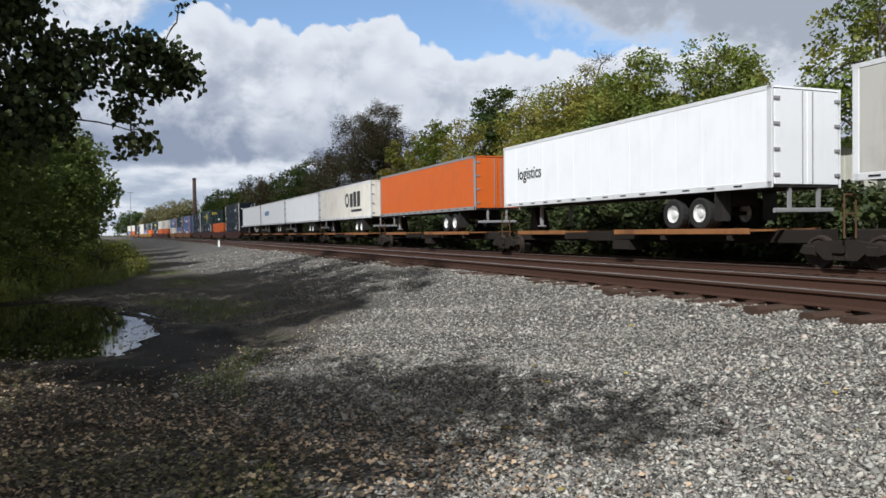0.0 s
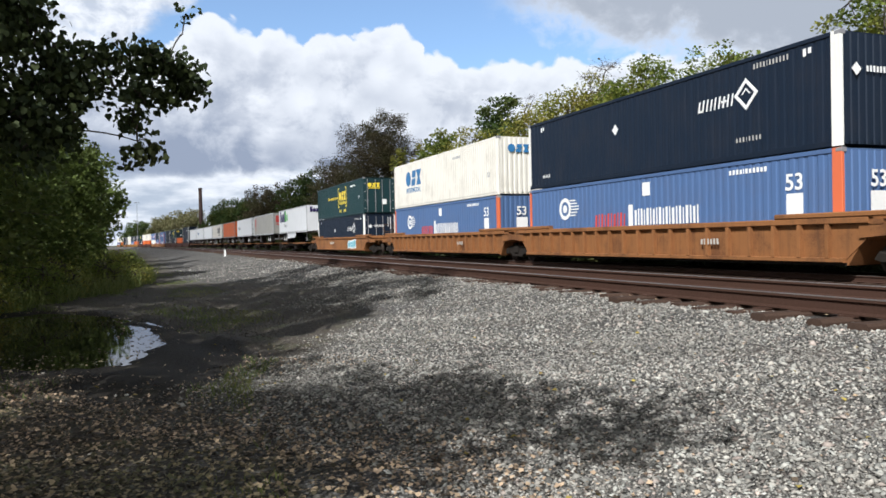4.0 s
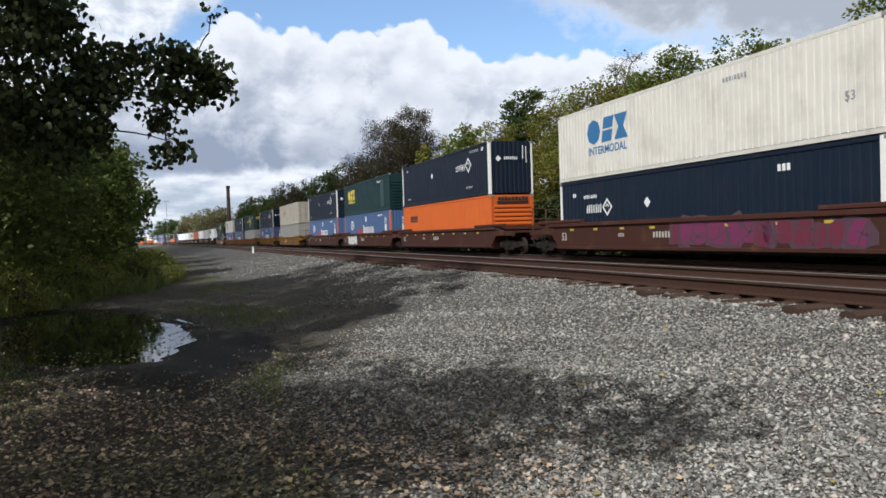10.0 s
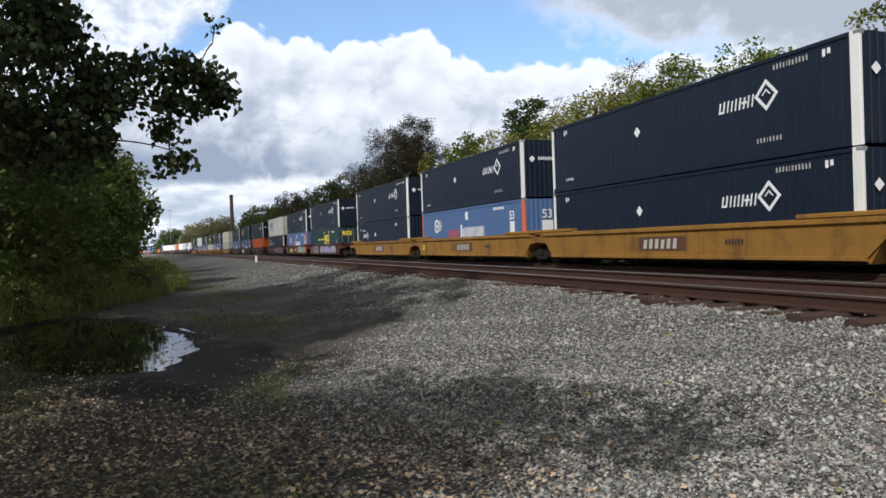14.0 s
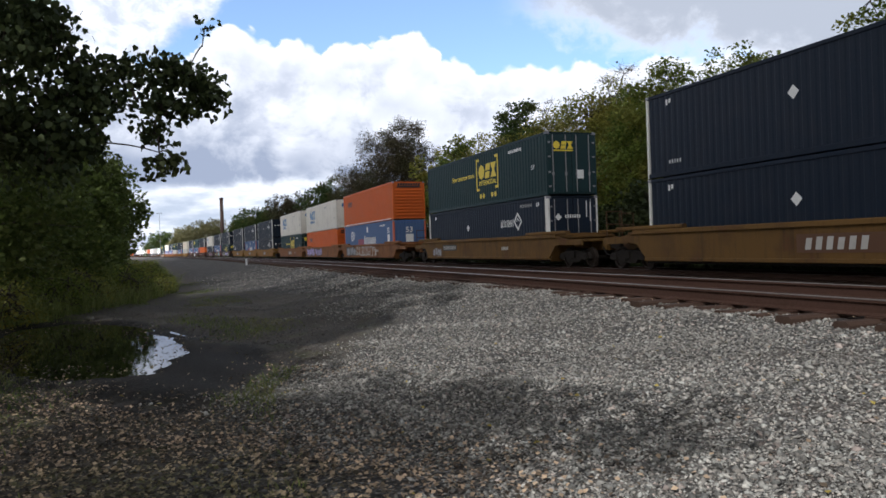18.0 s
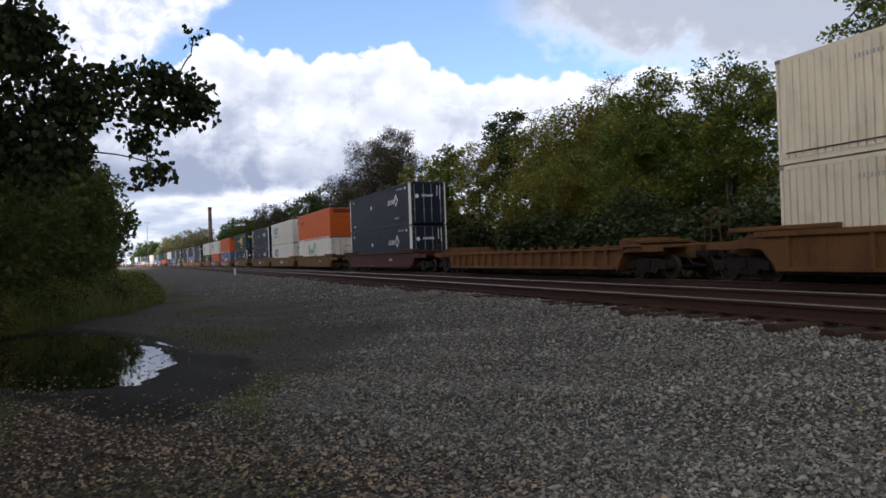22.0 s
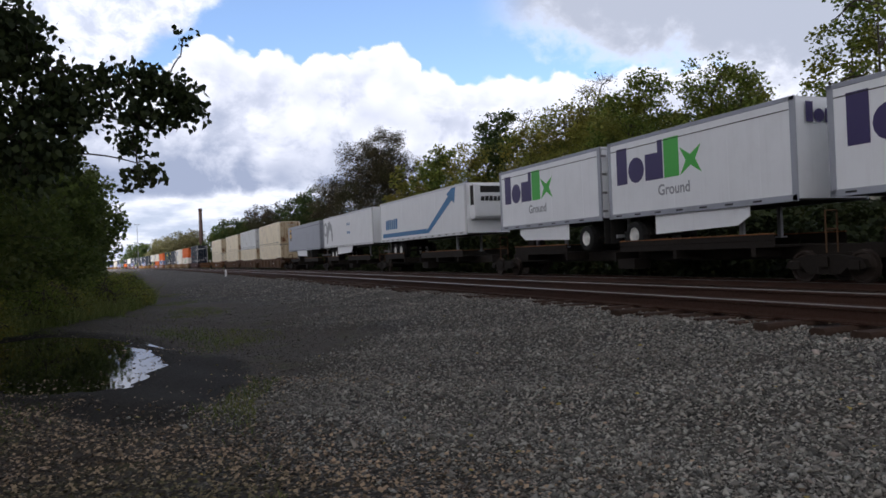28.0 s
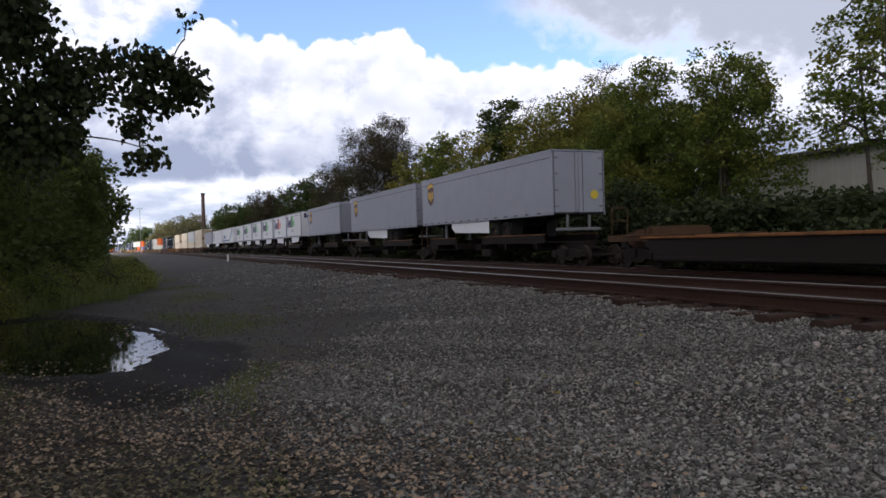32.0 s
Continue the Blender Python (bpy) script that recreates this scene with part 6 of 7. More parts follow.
def build_train():
    # far ahead
    wells([(881, "pacer", "csxw"), (861, "orange", "csxw"), (841, "umax", "umax")], "car_orange", False)
    wells([(816, "csxw", "csxw"), (796, "pacer", "umax"), (776, "orange", "umax")], "car_yellow", False)
    wells([(751, "umax", "green"), (731, "orange", "csxw"), (711, "orange", "csxw")], "car_brown", False)
    wells([(686, "csxw", "pacer"), (666, "pacer", "umax"), (646, "pacer", "pacer")], "car_orange", False)
    wells([(622, "umax", "umax"), (602, "umax", "green"), (582, "orange", None)], "car_brown", False)
    wells([(562, "umax", "umax")], "car_brown", False)
    # road trailers
    plain_t = "plain white road trailer riding on a flat car"
    t = {}
    A = [(541.2, trailer(plain_t, L53, "trailer_white")),
         (524.0, trailer("white road trailer with dark blue lettering shapes", L53, "trailer_white", deco=(("logo", shared("hubl", lambda: flat(bars(0, 0, [0.4, 0.3, 0.4, 0.3, 0.35, 0.3, 0.4], 0.55, 0.1, 0.06), "ink_blue", "logo")), 3.0, 2.4, "blue lettering shapes"),))),
         (506.6, trailer(plain_t, L53, "trailer_white")),
         (489.3, trailer("off-white road trailer with bold black logo shapes", L53, "white_box", deco=(("logo", shared("crst", lambda: flat(ring(1.0, 0.6, 0.62, 0.36, 8) + bars(1.9, 0, [0.85, 0.85, 0.85], 1.2, 0.2) + [rect(2.2, -0.4, 3.0, 0.2)], "ink_black", "logo")), 8.4, 2.1, "black logo shapes"),))),
         (470.5, trailer("orange road trailer with grey corner posts", L53, "orange", trim="grey_trim")),
         (450.7, trailer("bright white road trailer with a small dark word", L53, "trailer_white", deco=(("lettering", text_mesh("logistics", 0.75, "ink_black", 0.9), 1.4, 2.35, "dark grey word"),))),
         (431.7, trailer("dull grey-white road trailer with a red emblem and rear doors", L53, "silver", deco=(("emblem", shared("redem", lambda: flat([rect(0, 0.5, 0.9, 1.1), rect(0, 0.1, 0.9, 0.16)], "ink_red", "emblem")), 1.2, 1.9, "red emblem"),), rear_marks=(("emblem", shared("redem2", lambda: flat([rect(0, 0.4, 0.8, 0.9), rect(0, 0.1, 0.8, 0.14)], "ink_red", "emblem")), -0.95, 2.3, "red emblem"),))),
         (410.8, trailer("white parcel-carrier road trailer with purple and green logo", L53, "trailer_white", nose_back=True, skirt=True, deco=courier_deco("ink_green", 1.12, 0.8, 2.5), rear_marks=(("logo", courier_logo("ink_green", 0.42)[0], -0.95, 3.25, ""), ("logo", courier_logo("ink_green", 0.42)[1], -0.95, 3.25, ""))))]
    for i, (front, tr) in enumerate(A):
        put(tr, front - 8.25, 1.05)
        put(spine_unit(17.0, True, i == len(A) - 1), front - 8.25)
    # stacks
    wells([(388.9, "umaxd", "green")], "car_orange", False, {0: car_marks(logo=False) + [("number", num_bars(9), 5.2, 0.85, "")] + graffiti(11.6, 2.4, 0.8, 3, ("ink_cyan", "ink_white"), 0.45)})
    wells([(364.5, "pacer", "csxw"), (344.8, "pacer", "umax"), (324.6, "silver", "green")], "car_orange", True, {0: car_marks(logo=False), 1: car_marks(logo=False), 2: car_marks(logo=False)})
    wells([(300.35, "pacer", "umax")], "car_yellow", True, {0: car_marks(logo=False)})
    wells([(276.2, "silver", "hub")], "car_yellow", False, {0: car_marks(ink="ink_black", logo=False) + graffiti(5.0, 1.6, 0.6, 8, ("ink_gold", "ink_black"), 0.6)})
    wells([(251.95, "pacer", "umax"), (232.05, "pacer", "greenplain"), (211.95, "orange", "umax")], "car_brown", False, {0: brown_marks(), 1: brown_marks() + graffiti(1.9, 3.4, 0.95, 21, ("ink_white", "ink_grey"), 0.40), 2: brown_marks()})
    wells([(187.65, "umaxf", "csxw"), (167.4, "pacer", "umax"), (147.6, "green", "umax")], "car_brown", False,
          {0: brown_marks() + graffiti(8.0, 4.6, 1.12, 31, ("ink_pink", "ink_plum", "ink_wine"), 0.36) + graffiti(12.2, 3.6, 0.95, 33, ("ink_wine", "ink_plum", "ink_pink"), 0.42), 1: brown_marks() + graffiti(8.6, 1.7, 0.9, 36, ("ink_red", "car_brown")) + graffiti(14.2, 1.9, 0.9, 37, ("ink_red", "car_brown", "ink_orange")) + graffiti(10.0, 4.6, 0.98, 32, ("ink_cyan", "ink_lime", "ink_blue")) + graffiti(3.0, 2.6, 0.75, 35, ("ink_lime", "car_brown")),
           2: brown_marks() + graffiti(0.2, 1.6, 0.85, 38, ("ink_pink", "car_brown")) + swirl(1.9) + swirl(3.6) + graffiti(6.2, 8.6, 1.0, 34, ("ink_lilac", "ink_black", "ink_lime"), 0.38)})
    wells([(122.8, "umaxf", "umax"), (103.0, "pacer", "umax"), (83.4, "umax", "umax")], "car_yellow", False, {0: car_marks(ink="ink_black"), 1: car_marks(True, "ink_black"), 2: car_marks(ink="ink_black")})
    wells([(58.6, "green", "csxw"), (38.4, "orange", "csxw"), (18.65, "pacer", "orange")], "car_orange", False,
          {0: car_marks(), 1: graffiti(0.6, 4.4, 0.95, 41, ("ink_lilac", "ink_black")) + graffiti(5.5, 3.4, 0.9, 42, ("ink_lilac", "ink_black")), 2: graffiti(1.2, 3.4, 0.9, 43, ("ink_grey", "ink_black")) + graffiti(4.8, 6.5, 0.95, 44, ("car_orange", "ink_dull")) + car_marks(logo=False)})
    wells([(-6.1, "umaxd", "green")], "car_mustard", False, {0: car_marks(logo=False) + [("number", shared("nplate", lambda: flat([rect(0, 0, 2.3, 0.34)], "ink_black")), 2.8, 0.82, "black number plate"), ("number", shared("nplate2", lambda: flat(bars(0.12, 0.07, [0.1] * 10, 0.2, 0.11, 0.02), "ink_dull", d=0.008)), 2.8, 0.82, "")] + graffiti(1.0, 1.5, 0.6, 45, ("ink_grey", "ink_brown"))})
    wells([(-30.2, "umax", "umax"), (-49.6, "csxw", "csxw"), (-69.6, "tiger", "orange")], "car_mustard", False, {0: car_marks(), 1: car_marks(), 2: car_marks(logo=False)})
    wells([(-94.2, "umaxd", "umaxd")], "car_brown", False, {0: car_marks(logo=False)})
    wells([(-118.3, None, None)], "car_rust", True, drop=0.24)
    wells([(-143.0, "beiged", "beige")], "car_rust", "sparse", {0: car_marks()})
    wells([(-167.1, "beige", "beige"), (-186.9, "beige", "bluegrey"), (-206.95, "beige", "beige")], "car_dark", "sparse", {0: car_marks(logo=False), 1: car_marks(logo=False), 2: car_marks(logo=False)})
    # the last road trailers
    shield = "plain grey road trailer with a small brown shield emblem"
    lion = shared("leafy_logo", lambda: flat([[(0, 0), (0.5, 0.1), (0.9, 0.9), (1.5, 1.4), (1.9, 1.1), (2.0, 0.4), (2.4, 0.1), (2.5, 0.8), (2.2, 1.6), (1.5, 2.1), (0.8, 2.0), (0.2, 1.3)]] + ring(-0.3, 1.4, 0.7, 0.45, 7), "ink_grey", "emblem"))
    swoosh = shared("swoosh", lambda: flat([rect(0, 0, 9.0, 0.28), [(8.6, 0.0), (9.3, 0.0), (13.2, 1.75), (12.7, 2.05)], [(12.3, 2.1), (13.4, 1.5), (13.6, 2.3), (13.9, 2.55), (13.3, 2.45)]], "ink_blue", "logo"))
    C = [(-229.1, 16.5, [(0.0, trailer(shield, L53, "trailer_grey", trim="trailer_grey", wheels_from=5.4, skirt=True, deco=shield_deco(0.9, 2.3)))]),
         (-247.4, 16.5, [(0.0, trailer("white road trailer with a grey emblem", L53, "trailer_white", skirt=True, nose_back=True, deco=(("emblem", lion, 1.0, 1.5, "grey curled emblem"), ("marking", num_bars(6, "ink_blue"), 8.5, 2.9, ""), ("marking", num_bars(6, "ink_blue"), 8.5, 2.2, "")))),]),
         (-265.6, 16.5, [(0.0, trailer("white refrigerated road trailer with a blue arrow stripe", 15.6, "trailer_white", nose_back=True, reefer=True, deco=(("logo", swoosh, 0.6, 1.45, "blue arrow stripe"), ("logo", shared("mart", lambda: flat(bars(0, 0, [0.36] * 6, 0.7, 0.08, 0.06), "ink_blue", "logo")), 1.3, 2.0, "blue lettering shapes"))))])]
    pup = "short white parcel-carrier road trailer with bold logo"
    for f1, c1, f2, c2 in ((-286.1, "ink_green", -295.4, "ink_green"), (-305.2, "ink_green", -314.9, "ink_green"), (-324.7, "ink_orange", -333.8, "ink_green")):
        rear = (("logo", courier_logo("ink_green", 0.42)[0], -0.95, 3.25, ""), ("logo", courier_logo("ink_green", 0.42)[1], -0.95, 3.25, ""))
        C.append((f1, f1 - f2 + 8.75, [(0.0, trailer(pup, 8.6, "trailer_white", trim="trailer_grey", skirt=True, axles=1, wheels_from=1.3, deco=courier_deco(c1, 1.0, 0.55, 2.35), rear_marks=rear)), (f1 - f2, trailer(pup, 8.6, "trailer_white", trim="trailer_grey", skirt=True, nose_back=True, axles=1, wheels_from=1.3, deco=courier_deco(c2, 1.0, 0.55, 2.35), rear_marks=rear))]))
    C.append((-346.3, 13.9, [(0.0, trailer(shield, 13.6, "trailer_grey", trim="trailer_grey", deco=shield_deco(0.9, 2.3)))]))
    C.append((-364.2, 16.5, [(0.0, trailer(shield, L53, "trailer_grey", trim="trailer_grey", wheels_from=5.4, skirt=True, deco=shield_deco(1.0, 2.3)))]))
    C.append((-381.8, 16.6, [(0.0, trailer(shield, L53, "trailer_grey", trim="trailer_grey", wheels_from=5.4, skirt=True, deco=shield_deco(1.0, 2.3), rear_marks=(("marking", shared("ydot", lambda: flat([disc(0, 0, 0.2, 10)], "ink_yellow")), 0.75, 2.0, "yellow sticker"),)))]))
    for i, (front, span, loads) in enumerate(C):
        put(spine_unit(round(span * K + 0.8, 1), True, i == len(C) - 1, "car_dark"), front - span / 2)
        for d, tr in loads:
            ln = {True: 8.75, False: span}[len(loads) > 1]
            put(tr, front - d - ln / 2, 1.05)
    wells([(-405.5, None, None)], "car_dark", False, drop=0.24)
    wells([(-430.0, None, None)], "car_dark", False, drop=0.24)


build_train()
lay_ties()
plant_trees()


# ---- ballast stones, leaf litter and grass ----
def in_view(n, rs, d0, d1, a0=-13.0, a1=58.0, power=1.0):
    """Random places on the ground before the camera, denser near it."""
    az = np.radians(rs.uniform(a0, a1, n))
    d = d0 + (d1 - d0) * rs.uniform(0, 1, n) ** power
    return d * np.sin(az), d * np.cos(az)


def scatter_stones(name, label, n, d0, d1, smin, smax, seed, keep, mt):
    rs = np.random.RandomState(seed)
    x, y = in_view(n, rs, d0, d1, power=1.35)
    off = x - bend(y)
    k = keep(off, y, rs)
    x, y = x[k], y[k]
    n = len(x)
    z = ground_z(x, y)
    tet = np.array([(1, 0.1, 0), (-0.15, 1, 0.05), (-1, -0.1, 0.1), (0.1, -1, -0.05), (0.12, 0.08, 0.85), (0, 0.05, -0.7)])
    s = rs.uniform(smin, smax, (n, 1, 1)) * (1 + 0.9 * (rs.uniform(0, 1, (n, 1, 1)) > 0.93))
    jit = 1 + rs.normal(size=(n, 6, 1)) * 0.2
    v = tet[None] * jit * np.stack([rs.uniform(0.75, 1.3, n), rs.uniform(0.6, 1.0, n), rs.uniform(0.4, 0.8, n)], -1)[:, None, :]
    a = rs.uniform(0, 6.28, n)
    tx, ty = rs.normal(size=n) * 0.35, rs.normal(size=n) * 0.35
    c, sn = np.cos(a), np.sin(a)
    vx, vy, vz = v[..., 0] * c[:, None] - v[..., 1] * sn[:, None], v[..., 0] * sn[:, None] + v[..., 1] * c[:, None], v[..., 2]
    vz = vz + vx * tx[:, None] + vy * ty[:, None]
    v = np.stack([vx, vy, vz], -1) * s
    v += np.stack([x, y, z + s[:, 0, 0] * 0.30], -1)[:, None, :]
    tri = np.array([(0, 1, 4), (1, 2, 4), (2, 3, 4), (3, 0, 4), (1, 0, 5), (2, 1, 5), (3, 2, 5), (0, 3, 5)])
    q = (np.arange(n) * 6)[:, None, None] + tri[None]
    tagged(new(name, big_mesh(name, v.reshape(-1, 3), q.reshape(-1, 3), mt)), label, "gravel", kind="stuff")


def soft(a, b):
    return lambda off, y, rs: rs.uniform(0, 1, len(off)) < np.clip((off - a - np.interp(y, (7, 13, 24, 33), (0, 3.2, 3.2, 0.8)) + 0.7 * np.sin(y * 0.9) + 0.4 * np.sin(y * 2.3 + 1)) / (b - a), 0, 1) * (off < 6.38)


def pond(x, y):
    return ((x - POND[0] + (y - POND[1]) * 0.2) / POND_R[0]) ** 2 + ((y - POND[1]) / POND_R[1]) ** 2


def mud(x, y):
    """Below 1 on the bare trodden mud beside the water."""
    return ((x - 0.05 - (y - 10.6) * 0.1) / 1.1) ** 2 + ((y - 10.6) / 2.75) ** 2 + 0.3 * np.sin(x * 5.0 + y) * np.sin(y * 3.1) + 0.2 * np.sin(x * 11.0 - y * 2.0) * np.sin(y * 7.3 + x)


scatter_stones("ballast_gravel", "loose grey crushed-stone ballast beside the track", 225000, 2.6, 21.0, 0.0085, 0.020, 11, lambda off, y, rs: soft(np.interp(y, (4.0, 8.0), (0.35, -0.3)), np.interp(y, (4.0, 8.0), (1.9, 1.2)))(off, y, rs) & (mud(off, y) > rs.uniform(0.8, 1.25, len(off))), M["stone"])
scatter_stones("ballast_gravel", "loose grey crushed-stone ballast on the shoulder of the line", 60000, 20.0, 50.0, 0.018, 0.034, 14, lambda off, y, rs: (off > np.interp(y, (20, 24, 33), (3.4, 3.4, 1.0)) + 1.6 * rs.uniform(0, 1, len(off))) & (off < 6.38), M["stone"])
scatter_stones("cinder_gravel", "scattered dark cinder gravel on the dirt", 34000, 2.6, 26.0, 0.009, 0.020, 12, lambda off, y, rs: (off < 1.0 + np.interp(y, (7, 13, 24, 33), (0, 3.2, 3.2, 0.8))) & (pond(off, y) > 1.25) & (mud(off, y) > rs.uniform(0.75, 1.3, len(off))), M["cinder"])
scatter_stones("track_gravel", "rust-stained ballast between the rails", 28000, 6.0, 26.0, 0.014, 0.026, 13, lambda off, y, rs: (off > 6.65) & (off < 9.4), M["ruststone"])


def scatter_leaves(name, label, n, d0, d1, size, seed, keep, mt, lift=0.012):
    rs = np.random.RandomState(seed)
    x, y = in_view(n, rs, d0, d1, power=1.2)
    k = keep(x, y, rs)
    x, y = x[k], y[k]
    pts = np.stack([x, y, ground_z(x, y) + lift + rs.uniform(0, 0.02, len(x))], -1)
    co, q = leaf_cloud(pts, size, rs, flat=2.2)
    tagged(new(name, big_mesh(name, co, q, mt)), label, "fallen leaves", kind="stuff")


scatter_leaves("leaf_litter", "brown and yellow fallen leaves on the dirt", 70000, 2.6, 15.0, 0.036, 21, lambda x, y, rs: (rs.uniform(0, 1, len(x)) < np.clip((2.4 - x - 0.05 * y + 0.8 * np.sin(y * 1.3 + x)) / 2.4, 0.012, 1) * np.where(y < 9.6, 1.0, 0.22)) & (pond(x, y) > 1.05) & (mud(x, y) > rs.uniform(0.0, 1.5, len(x)) ** 0.5), M["litter"], 0.016)
scatter_leaves("floating_leaves", "small leaves floating at the puddle's rim", 5200, 9.0, 20.0, 0.05, 22, lambda x, y, rs: (pond(x, y) < 1.15) & (pond(x, y) > 0.25 + 0.6 * rs.uniform(0, 1, len(x))), M["litter"], 0.06)


scatter_leaves("yellow_leaves", "single yellow fallen leaves on the gravel", 120, 2.8, 14.0, 0.045, 23, lambda x, y, rs: x - bend(y) < 5.0, M["litter_yellow"])


def scatter_grass(name, label, n, d0, d1, h, seed, keep, mt, category="grass", lean=0.45):
    rs = np.random.RandomState(seed)
    x, y = in_view(n, rs, d0, d1, a0=-14, a1=20, power=1.1)
    k = keep(x, y, rs)
    x, y = x[k], y[k]
    n = len(x)
    z = ground_z(x, y)
    a = rs.uniform(0, 6.28, n)
    hh = h * rs.uniform(0.3, 1.0, n) ** 1.0 * (1 + 0.5 * (rs.uniform(0, 1, n) > 0.9))
    w = 0.004 + 0.009 * hh
    lx, ly = rs.normal(size=n) * lean * hh, rs.normal(size=n) * lean * hh
    dx, dy = np.cos(a) * w, np.sin(a) * w
    p = lambda f, sx: np.stack([x + lx * f ** 1.7 + dx * sx, y + ly * f ** 1.7 + dy * sx, z + hh * (f - 0.15 * f * f)], -1)
    v = np.stack([p(0.0, 1), p(0.0, -1), p(0.55, -0.8), p(0.55, 0.8), p(1.0, 0.0)], 1).reshape(-1, 3)
    b = np.arange(n) * 5
    quad = np.stack([b, b + 1, b + 2, b + 3], -1)
    tri = np.stack([b + 3, b + 2, b + 4, b + 4], -1)
    me = bpy.data.meshes.new(name)
    faces = [tuple(f) for f in quad.tolist()] + [tuple(f[:3]) for f in tri.tolist()]
    me.from_pydata([tuple(k) for k in v.tolist()], [], faces)
    me.materials.append(mt)
    tagged(new(name, me), label, category, kind="stuff")


def fringe(x, y):
    return np.interp(y, [0, 14, 20, 26, 34, 44, 60, 90], [-3.2, -4.4, -3.2, -0.9, 0.1, -0.6, -1.4, -3.0])


scatter_grass("tall_grass", "tall green grass at the edge of the wood", 90000, 14.0, 60.0, 0.85, 31, lambda x, y, rs: (x < fringe(x, y)) & (x > fringe(x, y) - 3.2) & (pond(x, y) > 1.3), M["tall_grass"])
scatter_grass("short_grass", "patchy short grass on the dirt", 130000, 2.8, 44.0, 0.085, 32, lambda x, y, rs: (np.sin(x * 2.1 + 1.3 * np.sin(y * 0.7)) + np.sin(y * 0.83 + 0.6 * x) + rs.normal(size=len(x)) * 0.45 > np.where(y < 9.5, 0.45, 0.75)) & (x < np.interp(y, [0, 8, 12], [0.5, 0.9, 2.4])) & (pond(x, y) > 1.2) & (mud(x, y) > 1.0), M["grass"])


def weeds():
    rs = np.random.RandomState(41)
    for i in range(14):
        y = 17.0 + i * 2.6
        x = float(fringe(0.0, y)) - rs.uniform(0.4, 1.9)
        # every second bush has paler leaves in place of a sunny patch
        make_tree("bush", "soft olive-green weedy bush at the edge of the wood", x, y, [(0, 0, 0.45, 0.8, 0.5), (rs.normal() * 0.4, rs.normal() * 0.4, 0.8, 0.6, 0.45)], "leaf_yellow" if i % 2 else "leaf_green", 0.06, 60, 42, 700 + i, 0.3, trunk_r=0.02, group="bushes beside the path")


weeds()


# ---- lineside things ----
def marker_post():
    x, y = 5.35 + bend(57.0), 57.0
    z = float(ground_z(np.array(x), np.array(y)))
    p = thing("marker_post", "slim white lineside marker post beside the track", "post", at=pose(x, y, z))
    part("post", Shape().box(-0.07, 0.07, -0.05, 0.05, -0.1, 0.50, 0.02).done("post", M["ink_white"]), p)
    part("cap", Shape().box(-0.08, 0.08, -0.06, 0.06, 0.50, 0.54, 0.015).done("cap", M["grey_trim"]), p)


def chimney():
    x, y = polar(3.3, 300.0)
    c = thing("factory_chimney", "tall slender brown brick factory chimney behind the trees", "chimney", at=pose(x, y, 0.5))
    part("shaft", Shape().tube((0, 0, 0), (0, 0, 21.3), 0.88, 0.64, 16).done("shaft", M["brick"], True), c)
    part("collar", Shape().tube((0, 0, 21.2), (0, 0, 22.2), 0.72, 0.72, 16).done("collar", M["brick"]), c)
    part("band", Shape().tube((0, 0, 17.0), (0, 0, 17.25), 0.76, 0.76, 16).done("band", M["truck"]), c)


def lamp_mast():
    x, y = polar(-1.05, 230.0)
    c = thing("lamp_mast", "thin grey lighting mast far down the line", "mast", at=pose(x, y, 0.0))
    part("pole", Shape().tube((0, 0, 0), (0, 0, 13.5), 0.085, 0.05, 8).done("pole", M["grey_trim"]), c)
    part("arm", Shape().box(-0.7, 0.7, -0.03, 0.03, 13.36, 13.42).done("arm", M["grey_trim"]), c)
    for s in (-0.55, 0.55):
        part("lamp_head", Shape().box(s - 0.2, s + 0.2, -0.12, 0.12, 13.24, 13.36, 0.03).done("lamp_head", M["grey_trim"]), c)


def industrial_tower():
    x, y = polar(-0.75, 560.0)
    c = thing("industrial_tower", "small pale concrete tower far down the line", "tower", at=pose(x, y, 1.0))
    part("shaft", Shape().box(-2.0, 2.0, -2.0, 2.0, 0, 10.5, 0.2).done("shaft", M["cladding"]), c)
    part("cabin", Shape().box(-2.6, 2.6, -2.6, 2.6, 10.5, 13.6, 0.25).done("cabin", M["grey_trim"]), c, "darker grey top storey")
    part("roof", Shape().box(-2.8, 2.8, -2.8, 2.8, 13.6, 13.95, 0.1).done("roof", M["roofing"]), c)


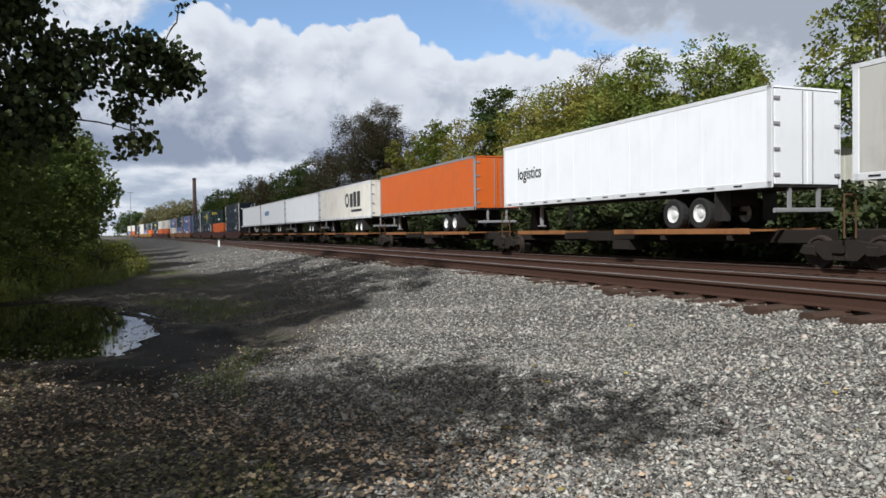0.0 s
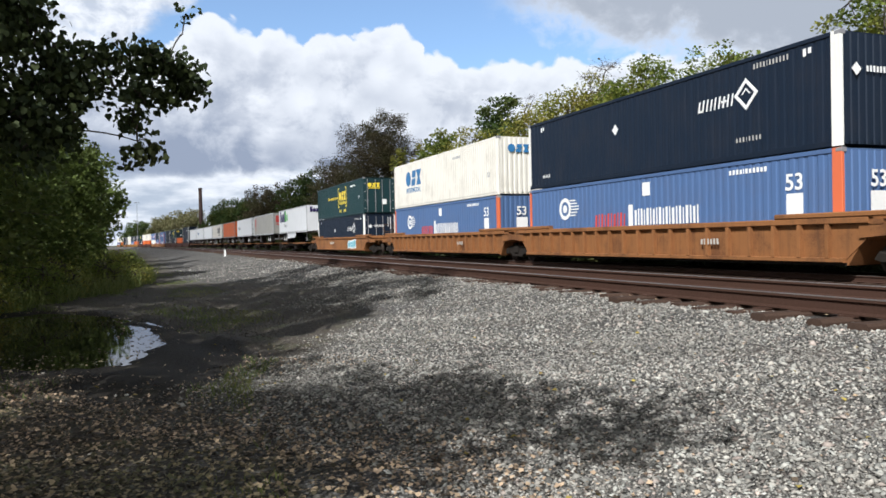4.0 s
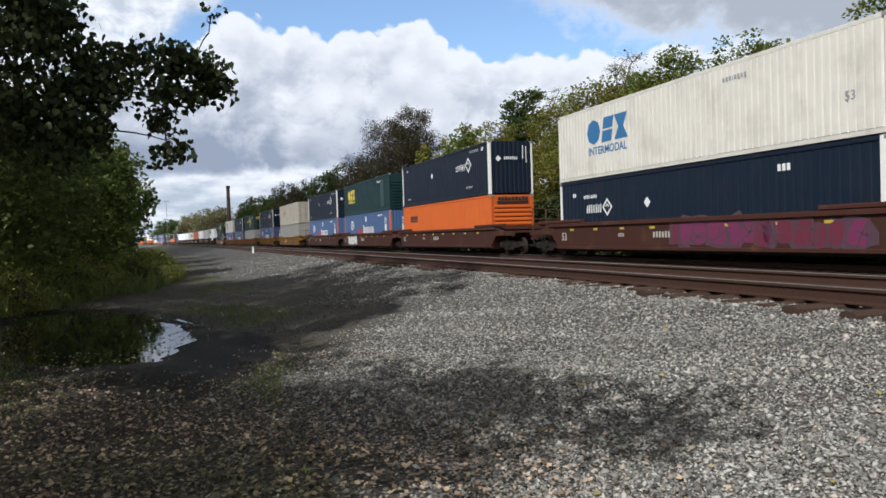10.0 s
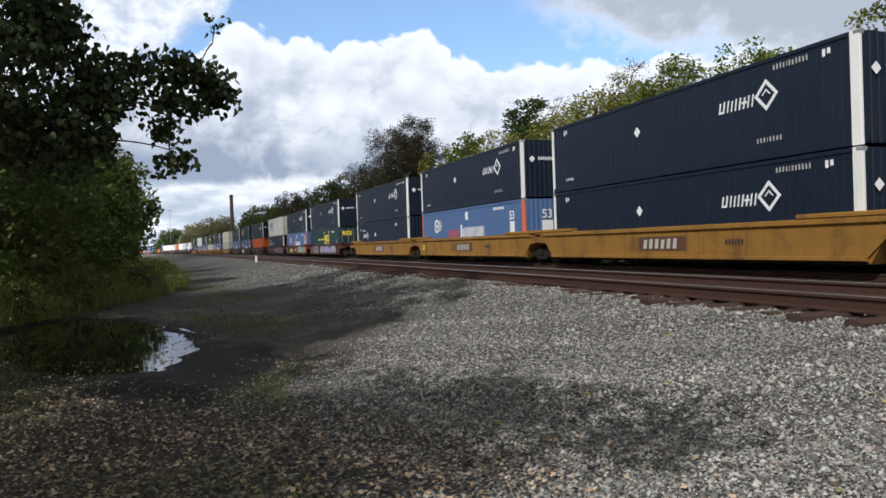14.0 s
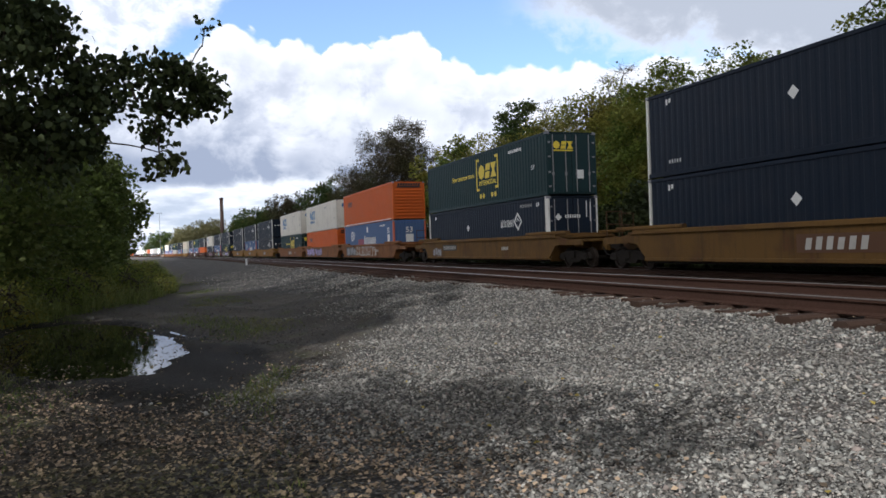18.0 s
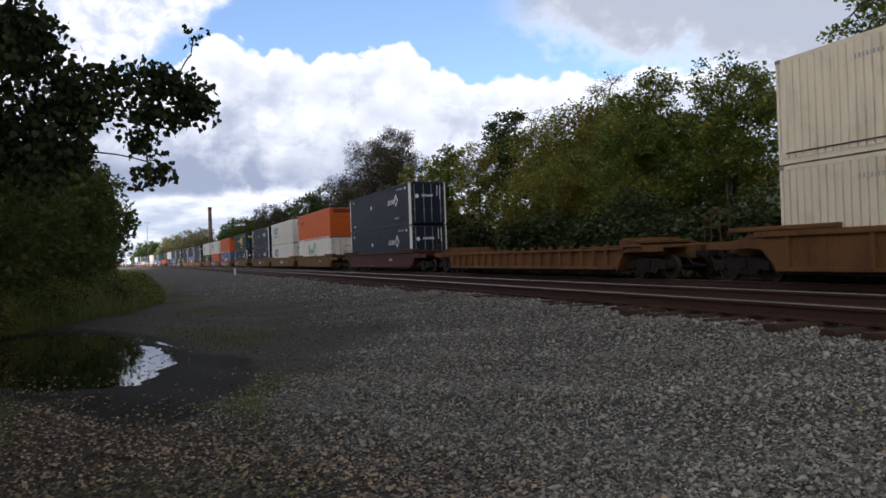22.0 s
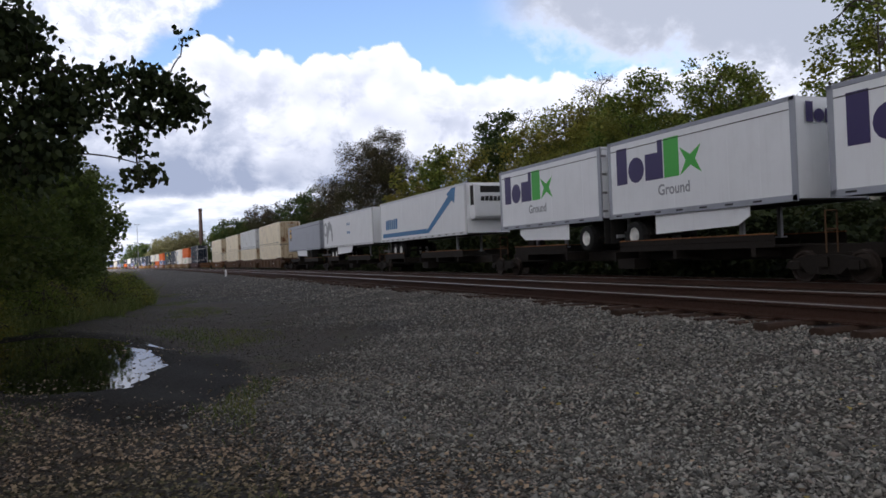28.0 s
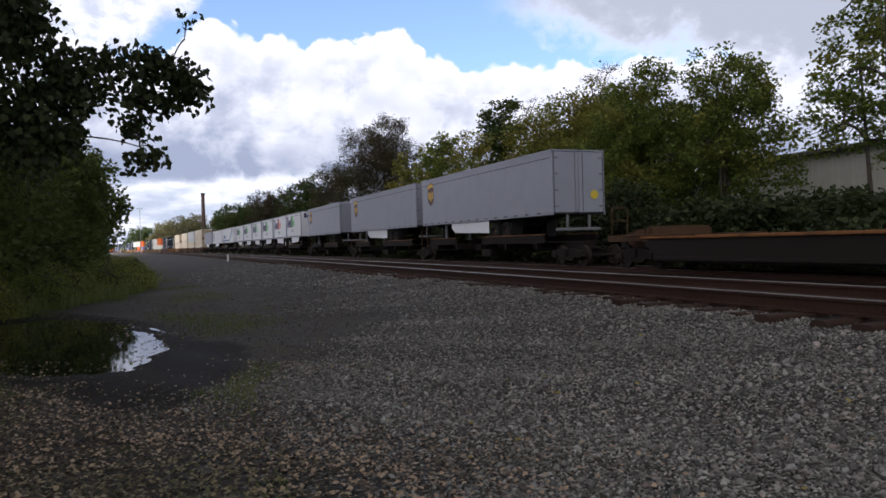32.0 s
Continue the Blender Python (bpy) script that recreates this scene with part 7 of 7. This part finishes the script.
def warehouse():
    b = thing("warehouse", "long low pale metal warehouse behind the trees", "building", at=pose(44.0, 30.0, -0.2, 0, 0, -3))
    H = 6.9
    part("wall", Shape().box(0, 0.25, -45, 21, 0, H).done("wall", M["cladding"]), b, "pale ribbed metal cladding")
    part("wall", Shape().box(0, 30, 20.75, 21.0, 0, H - 0.01).done("wall", M["cladding"]), b)
    part("wall", Shape().box(30, 30.25, -45, 21, 0, H).done("wall", M["cladding"]), b)
    part("wall", Shape().box(0, 30, -45.25, -45.0, 0, H - 0.01).done("wall", M["cladding"]), b)
    rib = Shape().box(-0.035, 0.0, -0.05, 0.05, 0.3, H - 0.35, 0.012).done("cladding_rib", M["cladding"])
    for i in range(70):
        part("cladding_rib", rib, b, at=pose(0, -20 + i * 0.58, 0))
    part("roof", Shape().prism([(-45.6, H), (21.6, H), (21.6, H + 0.32), (-45.6, H + 0.32)], -0.6, 30.8).done("roof", M["roofing"]), b, "dark grey flat roof edge")
    part("gutter", Shape().box(-0.75, -0.6, -45.6, 21.6, H + 0.02, H + 0.22, 0.03).done("gutter", M["roofing"]), b)
    part("plinth", Shape().box(-0.06, 0.3, -45, 21, 0, 0.5).done("plinth", M["grey_trim"]), b)


marker_post()
chimney()
lamp_mast()
industrial_tower()
warehouse()

# ---- clouds between the sun and the line ----
to_sun = Vector((sx * math.cos(radians(SUN_EL)), sy * math.cos(radians(SUN_EL)), math.sin(radians(SUN_EL))))
drift_dir = Vector((math.sin(radians(250.0)), math.cos(radians(250.0)), 0.0))
CLOUD_TURN = Matrix.Rotation(math.atan2(drift_dir.y, drift_dir.x), 4, "Z")
CLOUD_SPEED, CLOUD_TO = 15.0, 21.75


def cloud_material(name, bank):
    """The bank: a thin veil in front, then the dense body. The added shade cloud: thin all over, thinning out to its
    rim.
    """
    mt, n, b = base(name)
    co = n.add("ShaderNodeTexCoord").outputs["Object"]
    x, y, z = n.xyz(co)
    puff = n.noise(co, 0.012, 5.0, 0.6)
    ragged = n.m("MULTIPLY", n.m("SUBTRACT", puff, 0.5), 1.0)
    if bank:
        d = n.m("ADD", x, n.m("MULTIPLY", ragged, 22.0))
        thick = n.m("ADD", n.m("MULTIPLY", n.rng(d, 196.0, 158.0), 0.30), n.m("MULTIPLY", n.rng(d, 46.0, 6.0), 0.66))
        # its northern edge stays clear of the far end of the line
        thick = n.m("MULTIPLY", thick, n.rng(n.m("ADD", y, n.m("MULTIPLY", ragged, 60.0)), -230.0, -150.0))
    else:
        r2 = n.m("ADD", n.m("POWER", n.m("DIVIDE", x, 140.0), 2.0), n.m("POWER", n.m("DIVIDE", y, 130.0), 2.0))
        thick = n.m("MULTIPLY", n.rng(n.m("ADD", r2, ragged), 1.0, 0.55), 0.42)
    b.inputs["Base Color"].default_value = (0.8, 0.8, 0.82, 1)
    b.inputs["Roughness"].default_value = 1.0
    tr = n.add("ShaderNodeBsdfTransparent")
    ms = n.add("ShaderNodeMixShader")
    n.link(thick, ms.inputs[0])
    n.link(tr.outputs[0], ms.inputs[1])
    n.link(b.outputs[0], ms.inputs[2])
    out = [k for k in n.t.nodes if k.type == "OUTPUT_MATERIAL"][0]
    n.link(ms.outputs[0], out.inputs[0])
    return mt


def drifting_cloud(label, bank, cx, rx, ry, rz):
    nu, nv = 60, 30
    u = np.linspace(0, 2 * np.pi, nu, endpoint=False)
    w = np.linspace(-0.999, 0.999, nv)
    U, W = np.meshgrid(u, w)
    r = np.sqrt(1 - W ** 2)
    lump = 1 + 0.07 * np.sin(5 * U + 2 * W) + 0.05 * np.sin(9 * U - 7 * W + 1) + 0.05 * np.sin(13 * W + 3 * U)
    co = np.stack([cx + rx * r * np.cos(U) * lump, ry * r * np.sin(U) * lump, rz * W * (lump + np.where(W > 0, 0.5, 0))], -1).reshape(-1, 3)
    ids = np.arange(nu * nv).reshape(nv, nu)
    q = np.stack([ids[:-1], np.roll(ids, -1, 1)[:-1], np.roll(ids, -1, 1)[1:], ids[1:]], -1).reshape(-1, 4)
    ob = new("cloud", big_mesh("cloud", co, q, cloud_material("cloud_bank" if bank else "shade_cloud", bank)))
    return tagged(ob, label, "cloud")


def bank_place(t):
    return to_sun * 1000.0 + Vector((6, 16, 0)) + drift_dir * (CLOUD_SPEED * (t - CLOUD_TO))


def shade_cloud_place(t):
    """An unseen thin cloud, added to put shade over the line further up."""
    return to_sun * 1000.0 + Vector((45, 196 + 3.5 * t, 0))


DRIFT = [(drifting_cloud("soft grey cumulus cloud drifting across the sun", True, -330, 560, 480, 45), bank_place, CLOUD_TURN),
         (drifting_cloud("unseen thin cloud added to shade the line further up", False, 0, 150, 140, 14), shade_cloud_place, Matrix.Identity(4))]


def motions():
    steps = [i * 2.0 for i in range(17)]
    for ob, st, z in TRAIN:
        rows = []
        for t in steps:
            y = st + SPEED * (t - 16) + GAIN * (t - 16) ** 2 / 2
            rows.append((t, pose(17.25 + bend(y), y, z, 0, 0, math.degrees(math.atan2(y, R_CURVE)))))
        walk(ob, rows)
    for ob, where, turn in DRIFT:
        walk(ob, [(t, Matrix.Translation(where(t)) @ turn) for t in (0.0, 8.0, 16.0, 24.0, 32.0)])


motions()
